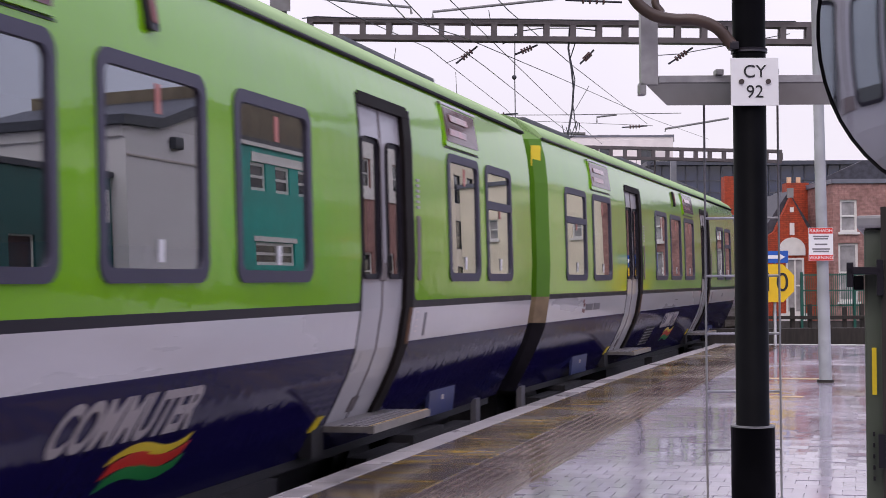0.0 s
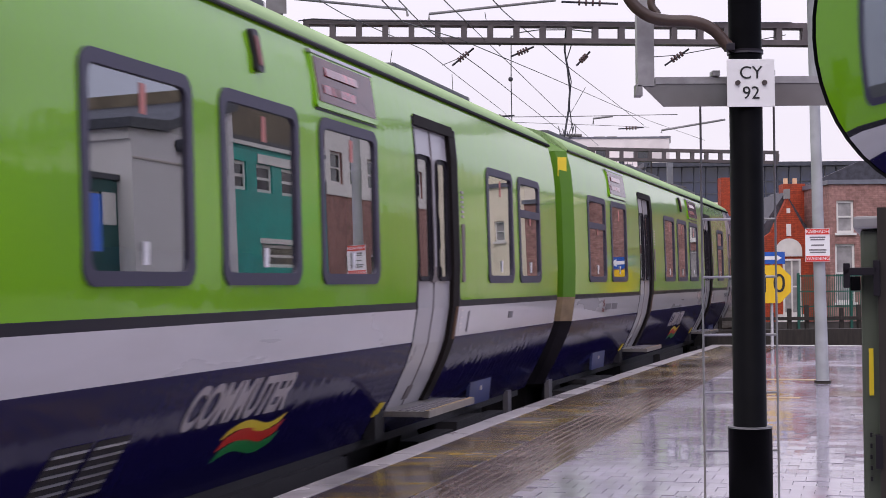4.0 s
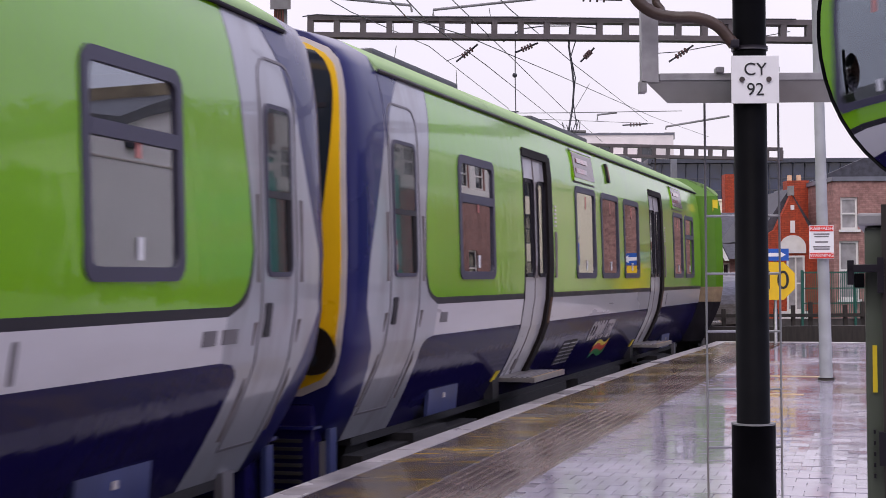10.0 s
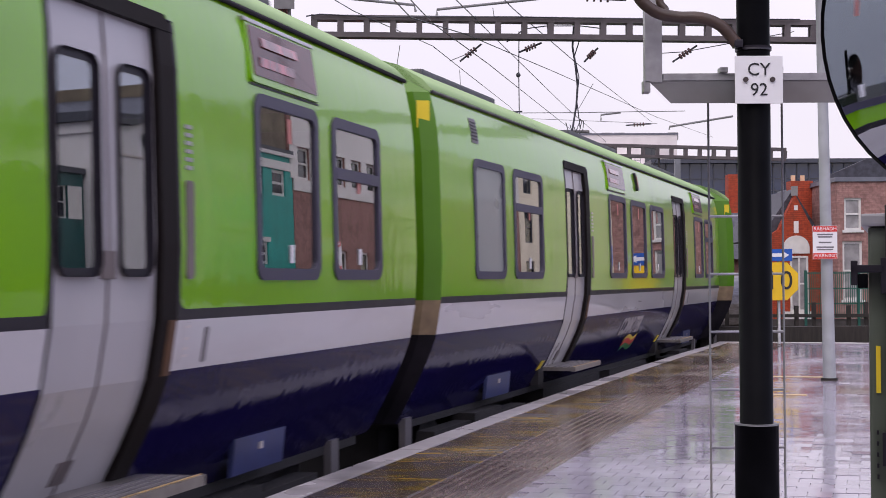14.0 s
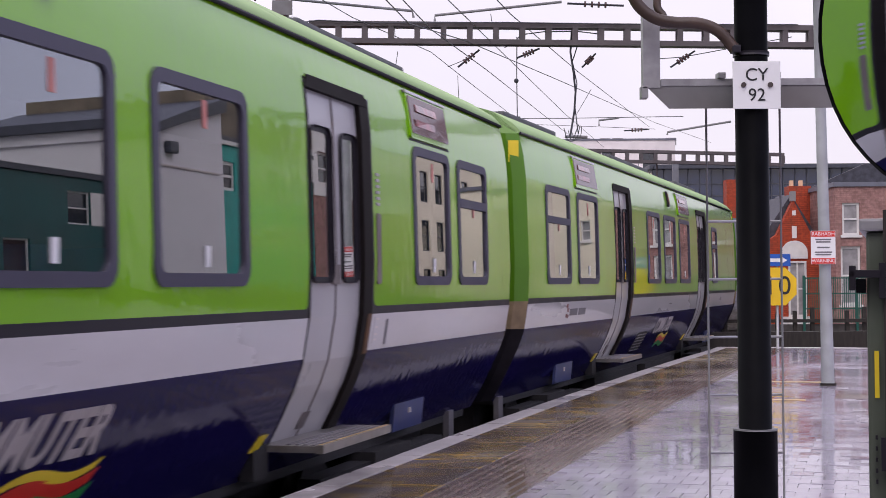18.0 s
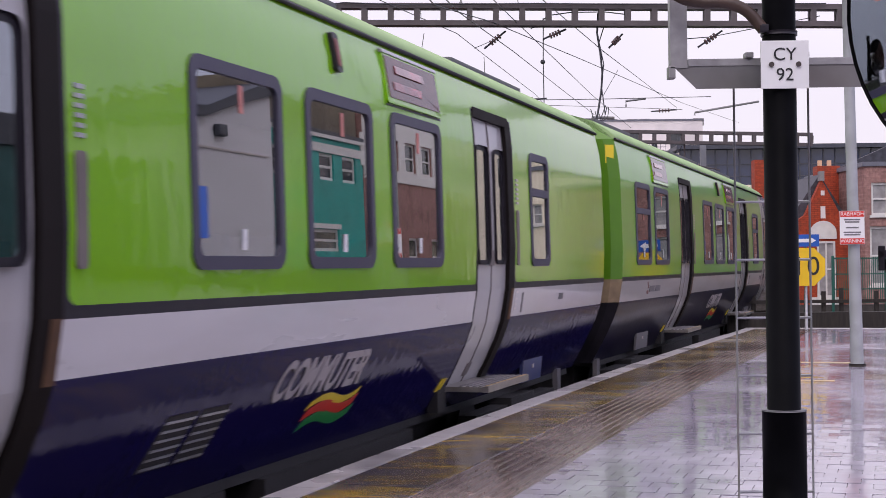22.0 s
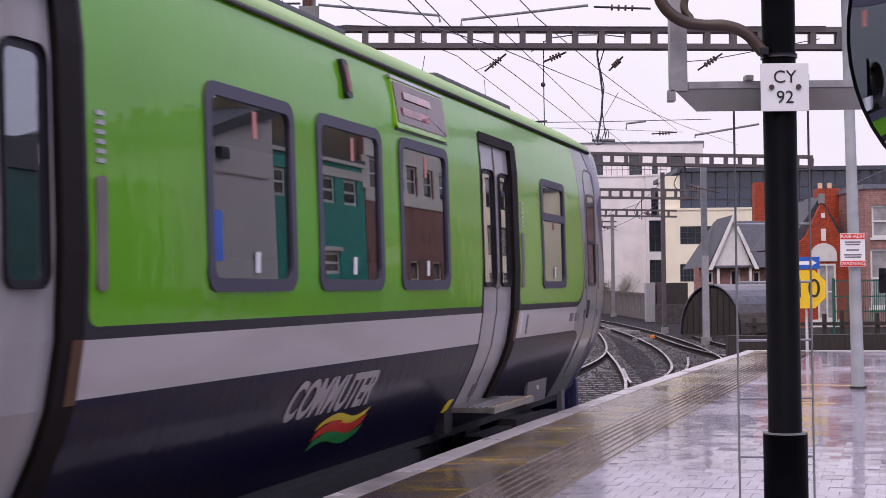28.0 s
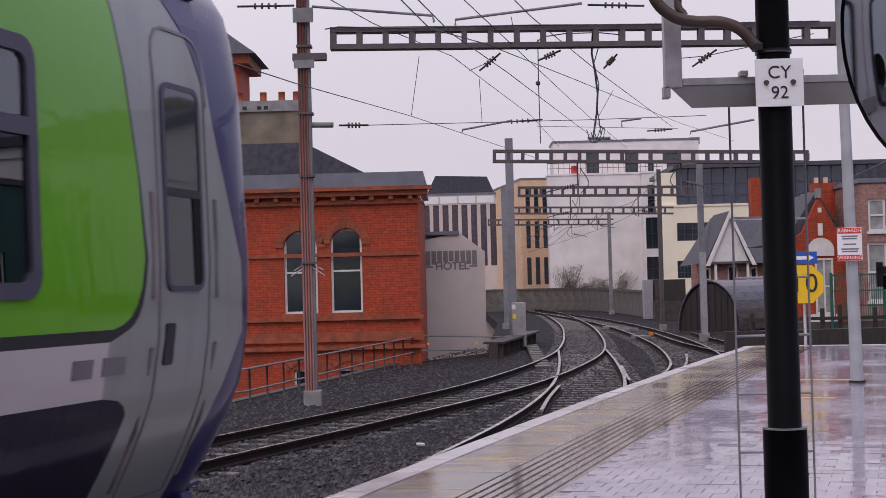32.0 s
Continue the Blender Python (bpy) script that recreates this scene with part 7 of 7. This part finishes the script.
for x in (-7.9, -7.35, -7.1):
    part("vent", boxes((x, x + 0.16, 0, 0.02, 0, 0.13)), INK, vents)

# bracket and cross arms on the near mast
brk = thing("beam_bracket", "steel bracket joining the portal beam to its mast", "bracket", pose(-3.05, 30.9, 0))
part("seat", boxes((-0.25, 0.45, -0.12, 0.12, 6.12, 6.26)), GANTRY, brk)
for z0, z1 in ((6.9, 7.2), (5.95, 6.12)):
    part("plate", boxes((-0.22, 0.2, -0.14, -0.11, z0, z1)), MAST, brk)
prongs = thing("anti_climb_spikes", "pale anti-climb spikes round the mast", "spikes", pose(-3.08, 30.9, 1.78))
for sx in (-1, 1):
    bm = bmesh.new()
    tube(bm, [(0.08 * sx, 0, 0.05), (0.35 * sx, -0.1, -0.12)], 0.015, 5)
    part("spike", bm, GALV, prongs)
    bm = bmesh.new()
    tube(bm, [(0.08 * sx, 0, 0.12), (0.3 * sx, 0.1, 0.0)], 0.015, 5)
    part("spike", bm, GALV, prongs)
sec = thing("lower_sleeve", "pale grey lower sleeve of the mast", "sleeve", pose(9.8, 59.86, 0))
part("sleeve", boxes((-0.125, 0.125, -0.02, 0.02, -0.95, 2.55)), GALV, sec)

# railing and posts behind the platform end
yard = thing("yard_fence", "dark timber fence posts behind the platform end", "fence", pose(0, 36, 0))
for i in range(24):
    x = 7.0 + 0.42 * i
    part("post", boxes((x, x + 0.09, 0, 0.09, -1.2, 0.55 + 0.08 * (i % 3))), TIMBER_DARK, yard)
for z in (0.05, 0.35):
    part("rail", boxes((6.8, 17, -0.05, 0.0, z, z + 0.08)), TIMBER_DARK, yard)


def street_block(label, u0, u1, v, z1, wall_m, holes, frame_m, roof_m=None, **kw):
    x, y, rz = street_side(u1, v)
    return block("street_building", label, "building", x, y, rz, u1 - u0, 8, -6, z1, wall_m, holes, frame_m, roof_m, **kw)


low = street_block("low dark teal clad building beside the station", 12, 34.3, 20, 5.3, TEAL_DARK, [(1.0, 2.4, 3.9, 4.9), (4.6, 6.0, 1.4, 3.4), (8.6, 10.2, 1.4, 3.4), (13.4, 15.2, 1.4, 3.4)], FRAME_WHITE, FRAME_DARK)
part("roof_box", boxes((6.0, 9.0, 0.4, 6.0, 5.48, 6.25), bevel=0.05), FRAME_DARK, low, "dark plant room on the roof")
part("white_panel", boxes((0.15, 1.0, -0.03, 0.0, 3.9, 4.9)), FRAME_WHITE, low)
g = street_block("plain pale grey rendered building with a rising dark roof edge", 34.4, 42.4, 19.5, 6.6, RENDER_PALE, [], FRAME_DARK, FRAME_DARK, flat_roof=False)
bm = bmesh.new()
prism(bm, [(-0.1, 6.6), (8.1, 6.6), (8.1, 6.95), (5.6, 7.05), (3.4, 7.6), (-0.1, 8.35)], 8.0, Matrix(((1, 0, 0, 0), (0, 0, 1, 0.05), (0, 1, 0, 0), (0, 0, 0, 1))))
part("gable_wall", bm, RENDER_PALE, g)
bm = bmesh.new()
prism(bm, [(8.3, 6.95), (8.3, 7.25), (5.5, 7.4), (3.3, 8.0), (-0.2, 8.85), (-0.2, 8.35), (3.4, 7.6), (5.6, 7.05)], 8.4, Matrix(((1, 0, 0, 0), (0, 0, 1, -0.15), (0, 1, 0, 0), (0, 0, 0, 1))))
part("roof", bm, FRAME_DARK, g, "dark rising roof edge")
part("string_course", boxes((0.5, 8.0, -0.04, 0.0, 6.0, 6.06)), RENDER_GREY, g)
part("wall_lamp", boxes((4.2, 4.85, -0.25, 0.0, 6.45, 6.85), bevel=0.08), FRAME_DARK, g, "dark wall-mounted lantern")
t = street_block("teal clad building with white windows under a dark attic storey", 42.5, 53.4, 20, 7.45, TEAL, [(0.9 + 2.6 * i, 2.5 + 2.6 * i, 5.6, 6.7) for i in range(4)] + [(3.2, 7.4, 2.7, 3.6)], FRAME_WHITE, FRAME_DARK, bar=0.13)
part("attic", boxes((0.1, 10.8, 0.2, 7.5, 7.64, 9.3)), STACK, t, "dark brown attic storey")
part("white_band", boxes((0, 10.9, -0.12, 0.0, 7.30, 7.45)), FRAME_WHITE, t)
part("white_band", boxes((0, 7.6, -0.05, 0.0, 6.72, 7.08)), FRAME_WHITE, t)
part("white_band", boxes((3.0, 7.6, -0.05, 0.0, 3.62, 3.82)), FRAME_WHITE, t)
t = street_block("brown-brick building under a white windowed storey", 53.5, 69.5, 20, 9.3, BRICK_BROWN, [(0.8 + 2.6 * i, 2.4 + 2.6 * i, 6.5, 7.9) for i in range(6)] + [(1.5 + 3.6 * i, 2.9 + 3.6 * i, 1.6, 3.4) for i in range(4)], FRAME_WHITE, FRAME_DARK, bar=0.1)
for z0, z1 in ((5.95, 6.48), (7.92, 9.28)):
    part("white_band", boxes((0, 16, -0.06, 0.0, z0, z1)), FRAME_WHITE, t)
for i in range(7):
    part("white_pier", boxes((max(0.0, 2.44 + 2.6 * (i - 1)), 0.76 + 2.6 * i, -0.055, 0.0, 6.48, 7.92)), FRAME_WHITE, t)
street_block("beige rendered building with dark windows", 69.6, 82.5, 20, 9.6, RENDER_CREAM, [(1.0 + 3.1 * i, 2.6 + 3.1 * i, z, z + 1.7) for i in range(4) for z in (1.2, 3.9, 6.6)], FRAME_DARK, LEAD)
street_block("beige rendered building with dark windows", 83, 130, 20.5, 9.5, RENDER_BRIGHT, [(2 + 6.0 * i, 3.4 + 6.0 * i, z, z + 1.5) for i in range(8) for z in (1.5, 5.2)], FRAME_DARK, LEAD)

# ---- overhead wires ----
def wire(name, label, pts, r, mm=None, cat="wire"):
    w = thing(name, label, cat, group="overhead wires")
    bm = bmesh.new()
    tube(bm, pts, r, 5)
    part("strand", bm, mm or WIRE, w)
    return w


def insulator(p0, p1):
    t = thing("insulator", "ribbed brown catenary insulator on its wire", "insulator", group="catenary insulators")
    a, b = Vector(p0), Vector(p1)
    d = (b - a)
    bm = bmesh.new()
    tube(bm, [a, b], 0.022, 6)
    part("rod", bm, WIRE, t)
    for i in range(4):
        c = a + d * (0.3 + 0.12 * i)
        bm = bmesh.new()
        tube(bm, [c, c + d.normalized() * 0.035], 0.06, 10)
        part("disc", bm, INSUL, t)
    return t

wire("overhead_wire", "dark overhead wire sagging along the railway", [(-3.64, 24, 5.08), (-3.06, 29, 5.39), (-1.2, 42, 6.21), (2.13, 62, 7.12), (6.12, 90, 8.64)], 0.0109)
wire("overhead_wire", "dark overhead wire sagging along the railway", [(-0.89, 22, 5.77), (-0.38, 26, 5.87), (0.69, 30, 6.22), (3.48, 42, 7.1), (10.5, 70, 8.85), (20.6, 110, 11.67)], 0.0109)
wire("overhead_wire", "dark overhead wire sagging along the railway", [(-0.58, 20, 5.36), (0.01, 25, 5.59), (1.2, 32, 5.91), (3.11, 45, 6.63), (5.66, 62, 7.54)], 0.0093)
wire("overhead_wire", "dark overhead wire sagging along the railway", [(0.03, 24, 6.15), (0.89, 29, 6.31), (2.17, 36, 6.46), (4.49, 50, 7.0), (8.66, 75, 8.17)], 0.0093)
wire("overhead_wire", "dark overhead wire sagging along the railway", [(-2.34, 26, 6.56), (-1.52, 29, 6.52), (0.0, 34, 6.62), (0.89, 40, 6.84), (2.7, 52, 7.28), (5.27, 75, 8.32)], 0.0093)
wire("overhead_wire", "dark overhead wire sagging along the railway", [(0.92, 26, 6.53), (1.61, 30, 6.75), (3.92, 40, 7.02), (7.19, 58, 8.41), (11.69, 80, 9.69)], 0.0109)
wire("overhead_wire", "thin feeder wire on the portal beam", [(-2.61, 30.8, 6.75), (-2.32, 30.8, 6.79), (-1.15, 30.8, 6.73), (1.65, 30.8, 6.72), (3.98, 30.8, 6.67), (7.59, 30.8, 6.64)], 0.014)
wire("overhead_wire", "thin cross-span wire over the tracks", [(-1.8, 31, 4.76), (-0.79, 33, 4.98), (0.23, 36, 5.31), (1.39, 38, 5.53), (3.55, 38, 5.53), (6.42, 38, 5.56)], 0.0093)
wire("overhead_wire", "thin cross-span wire over the tracks", [(3.22, 58, 7.55), (6.5, 58, 7.41), (8.69, 58, 7.31)], 0.0093)
wire("overhead_wire", "thin cross-span wire over the tracks", [(4.57, 31, 5.97), (5.22, 31, 6.01), (7.51, 31, 6.42)], 0.0093)
wire("dropper_wire", "thin dropper wire under the catenary", [(-0.75, 34, 6.64), (-0.96, 34, 5.29)], 0.0077)
wire("dropper_wire", "thin dropper wire under the catenary", [(0.68, 38, 6.64), (0.72, 38, 5.56)], 0.0077)
wire("dropper_wire", "thin dropper wire under the catenary", [(0.77, 31, 6.01), (0.35, 31, 5.84)], 0.0077)
wire("dropper_wire", "thin dropper wire under the catenary", [(4.29, 40, 6.53), (3.89, 40, 5.85)], 0.0077)
wire("dropper_wire", "thin dropper wire under the catenary", [(1.32, 31, 6.47), (1.25, 31, 6.94)], 0.0077)
wire("dropper_wire", "thin dropper wire under the catenary", [(-0.75, 31, 6.76), (-0.74, 31, 6.29)], 0.0077)
wire("dropper_wire", "thin hanging wire with a weight", [(1.79, 31, 6.45), (1.78, 31, 5.54), (1.79, 31, 4.28)], 0.0109)
wire("feeder_cable", "twisted hanging feeder cable under the portal", [(2.93, 31, 6.54), (2.9, 31, 6.13), (2.96, 31, 5.72), (3.0, 31, 5.3), (2.97, 31, 4.89), (2.88, 31, 4.37)], 0.022)
wire("feeder_cable", "twisted hanging feeder cable under the portal", [(3.06, 31, 6.3), (2.94, 31, 5.93), (3.03, 31, 5.48), (2.98, 31, 5.01), (3.05, 31, 4.42)], 0.012)
wire("feeder_cable", "curved feeder loop on the portal", [(1.53, 31, 6.23), (1.71, 31, 6.34), (1.89, 31, 6.5), (2.36, 31, 6.56), (3.06, 31, 6.56), (3.53, 31, 6.5)], 0.012)
wire("cantilever_arm", "slim registration arm of the catenary", [(-2.7, 29, 6.88), (-0.36, 29, 6.64), (-0.33, 29, 6.51)], 0.028, MAST, "catenary arm")
wire("cantilever_arm", "slim registration arm of the catenary", [(0.08, 29, 6.44), (0.08, 29, 6.55), (2.55, 29, 6.8)], 0.028, MAST, "catenary arm")
wire("cantilever_arm", "slim registration arm of the catenary", [(0.22, 40, 5.5), (0.22, 40, 5.57), (1.54, 40, 5.78)], 0.028, MAST, "catenary arm")
wire("cantilever_arm", "slim registration arm of the catenary", [(4.49, 40, 5.54), (4.49, 40, 5.69), (5.02, 40, 5.75)], 0.028, MAST, "catenary arm")
wire("cantilever_arm", "slim registration arm of the catenary", [(6.0, 38, 5.09), (6.01, 38, 5.16), (7.63, 38, 5.42)], 0.028, MAST, "catenary arm")
wire("cantilever_arm", "slim registration arm of the catenary", [(-2.97, 31, 4.79), (-2.5, 31, 4.78)], 0.06, MAST, "catenary arm")
wire("cantilever_arm", "slim registration arm of the catenary", [(4.02, 45, 5.75), (4.7, 45, 5.73)], 0.05, MAST, "catenary arm")
insulator((0.56, 31, 5.83), (1.01, 31, 6.19))
insulator((1.78, 31, 6.01), (2.26, 31, 6.21))
insulator((3.14, 31, 5.81), (3.43, 31, 6.1))
insulator((4.98, 31, 5.8), (5.49, 31, 6.14))
insulator((-2.38, 31, 4.77), (-1.77, 31, 4.76))
insulator((1.17, 40, 5.74), (2.38, 40, 5.79))
insulator((5.81, 45, 5.92), (6.57, 45, 5.96))
insulator((2.66, 29, 6.77), (3.76, 29, 6.72))
insulator((-4.16, 29, 6.92), (-3.05, 29, 6.91))
# drop arms under the far portals, over each track
for y, zb, xs in ((58, 6.0, (4.75, 8.75)), (85, 6.3, (6.5, 10.35)), (115, 6.75, (7.5, 10.8)), (135, 6.8, (7.5, 10.4))):
    for k, x in enumerate(xs):
        arm = thing("registration_arm", "drop bracket and registration arm under a portal beam", "catenary arm", group="registration arms")
        bm = bmesh.new()
        tube(bm, [(x, y, zb + 0.1), (x, y, zb - 1.15)], 0.035, 6)
        part("drop_tube", bm, GANTRY, arm)
        sg = 1 if k else -1
        bm = bmesh.new()
        tube(bm, [(x, y, zb - 0.75), (x + sg * 1.35, y, zb - 1.05)], 0.026, 6)
        part("arm", bm, GANTRY, arm)
        for i in range(4):
            bm = bmesh.new()
            q = x + sg * (0.22 + 0.1 * i)
            tube(bm, [(q, y, zb - 0.80 - 0.022 * i), (q + 0.04, y, zb - 0.805 - 0.022 * i)], 0.085, 8)
            part("insulator_disc", bm, INSUL, arm)
        bm = bmesh.new()
        tube(bm, arc_curve([(x - sg * 0.1, y, zb - 0.1), (x - sg * 0.42, y, zb - 0.7), (x - sg * 0.1, y, zb - 1.1)], 5), 0.02, 5)
        part("jumper", bm, WIRE, arm, "drooping jumper cable")
for line, ya, yb, z0 in ((MAIN_LINE, 57, 152, 4.75), (PLATFORM_LINE, 57, 152, 4.75)):
    run = [p for p in line if ya <= p.y <= yb]
    wire("contact_wire", "dark contact wire over the track", [(p.x, p.y, z0) for p in run], 0.012)
    wire("messenger_wire", "dark messenger wire sagging between portals", [(p.x, p.y, z0 + 0.95 - 0.35 * math.sin(math.pi * ((p.y - 31) % 27) / 27)) for p in run], 0.012)
tangle = thing("feeder_tangle", "tangle of dark jumper cables and insulators on a hanging feeder", "cable")
for k in range(3):
    bm = bmesh.new()
    tube(bm, arc_curve([(2.75 + 0.09 * k, 31, 4.55 - 0.05 * k), (2.85 + 0.05 * k, 31, 4.28 + 0.03 * k), (3.08 - 0.06 * k, 31, 4.36), (3.12 - 0.03 * k, 31, 4.58 + 0.02 * k)], 5), 0.009, 5)
    part("jumper", bm, WIRE, tangle)
weight = thing("tension_weight", "small round weight on a hanging wire", "weight", pose(1.77, 31, 5.54))
bm = bmesh.new()
bmesh.ops.create_uvsphere(bm, u_segments=12, v_segments=8, radius=0.05)
part("ball", bm, WIRE, weight)

# ---- pieces of the platform's surface ----
def lay(name, proto, s, off, parent, z=0.0):
    x, y, h = line_at(s, off)
    return again(name, proto, pose(x, y, z, 0, 0, -math.degrees(h)), parent)


rp = random.Random(11)
cop = part("coping_stone", boxes((0, 0.20, -0.445, 0.445, -0.11, 0.004), bevel=0.006), COPING, platform, "pale worn coping stone")
cop.matrix_basis = pose(*line_at(-5.5, GAP)[:2], 0, 0, 0, -math.degrees(line_at(-5.5)[2]))
slab = part("edge_slab", boxes((0, 0.605, -0.445, 0.445, -0.08, 0.0), bevel=0.004), SLAB, platform, "brown slab with worn yellow paint")
slab.matrix_basis = pose(*line_at(-5.5, GAP + 0.21)[:2], 0, 0, 0, -math.degrees(line_at(-5.5)[2]))
bm = boxes((0, 0.57, -0.445, 0.445, -0.08, -0.004))
for i in range(7):
    x = 0.035 + 0.076 * i
    box(bm, x, x + 0.036, -0.44, 0.44, -0.005, 0.0035)
tac = part("ribbed_slab", bm, TACTILE, platform, "brown ribbed tactile slab")
tac.matrix_basis = pose(*line_at(-5.5, GAP + 0.825)[:2], 0, 0, 0, -math.degrees(line_at(-5.5)[2]))
s = -4.6
while s < S1 - 0.4:
    lay("coping_stone", cop, s, GAP, platform, rp.uniform(-0.001, 0.002))
    lay("edge_slab", slab, s + 0.2, GAP + 0.21, platform, rp.uniform(-0.002, 0.001))
    lay("ribbed_slab", tac, s + 0.05, GAP + 0.825, platform, rp.uniform(-0.001, 0.001))
    s += 0.9

BW, BL = 0.15, 0.21               # a paving block across and along the platform
bm = boxes((-BW / 2 + 0.002, BW / 2 - 0.002, -BL / 2 + 0.002, BL / 2 - 0.002, -0.05, 0.0))
for v in bm.verts:
    if v.co.z > -0.01:
        v.co.x *= 0.985
        v.co.y *= 0.988
paver = part("paving_block", bm, PAVER, platform)
paver.matrix_basis = pose(*line_at(6.0, GAP + 2)[:2], 0, 0, 0, -math.degrees(line_at(6.0)[2]))
verts, faces, count = [], [], 0
n_off = int(7.4 / BW)
for j in range(n_off):
    for i in range(int(35.4 / BL)):
        off = GAP + 1.41 + BW * (j + 0.5 + 0.5 * (i % 2))
        s = -4.2 + BL * i
        if s > S1 - 0.1:
            continue
        x, y, h = line_at(s, off)
        z = rp.uniform(-0.0025, 0.0015)
        tx, ty = rp.gauss(0, 0.22), rp.gauss(0, 0.22)
        if 8.6 < s < 11.2 and off < GAP + 3.4 and count < 300:
            again("paving_block", paver, pose(x, y, z, tx, ty, -math.degrees(h)), platform)
            count += 1
            continue
        m = pose(x, y, z, tx, ty, -math.degrees(h))
        k = len(verts)
        a, b = BW / 2 - 0.0015, BL / 2 - 0.0015
        for sx, sy, zz in ((-a, -b, -0.02), (a, -b, -0.02), (a, b, -0.02), (-a, b, -0.02), (-a * 0.985, -b * 0.988, 0), (a * 0.985, -b * 0.988, 0), (a * 0.985, b * 0.988, 0), (-a * 0.985, b * 0.988, 0)):
            verts.append(tuple(m @ Vector((sx, sy, zz))))
        faces += [(k + 4, k + 5, k + 6, k + 7), (k, k + 1, k + 5, k + 4), (k + 1, k + 2, k + 6, k + 5), (k + 2, k + 3, k + 7, k + 6), (k + 3, k, k + 4, k + 7)]
me = bpy.data.meshes.new("paving_field")
me.from_pydata(verts, [], faces)
me.materials.append(PAVER_REST)
field = new("paving_field", me)
field.parent = platform
tagged(field, "wet lilac-grey block paving", kind="stuff")


def patch(name, label, s0, s1, o0, o1, mm, z=0.004):
    ob = part(name, strip(s0, s1, o0, o1, -0.01, z, max(2, int((s1 - s0) * 2))), mm)
    return tagged(ob, label, "marking", kind="structure")


patch("yellow_marking", "worn yellow painted line across the paving", 17.3, 17.45, GAP + 2.15, GAP + 2.75, NOSING)
patch("yellow_marking_far", "worn yellow painted line across the paving", 20.4, 20.6, GAP + 2.1, GAP + 2.8, NOSING)
drain = thing("drain_channel", "dark broken drain channel set in the paving", "drain", kind="structure")
for i in range(22):
    s0 = 12.0 + 0.55 * i
    o0 = GAP + 3.62 - 0.085 * (s0 - 12.0)
    part("grating", strip(s0, s0 + 0.5, o0, o0 + 0.13, -0.01, 0.003, 2), GROUT, drain)
cover = thing("manhole_cover", "wet brown access cover beside the lamp post", "manhole cover", kind="structure")
part("cover", strip(17.6, 18.5, GAP + 3.05, GAP + 3.42, -0.01, 0.004, 3), TACTILE, cover)
ramp = part("platform_end_edge", strip(S1 - 0.32, S1, GAP, 15.9, -0.12, 0.006, 2), COPING)
tagged(ramp, "pale worn end edge of the platform", "platform", kind="structure")

motions()
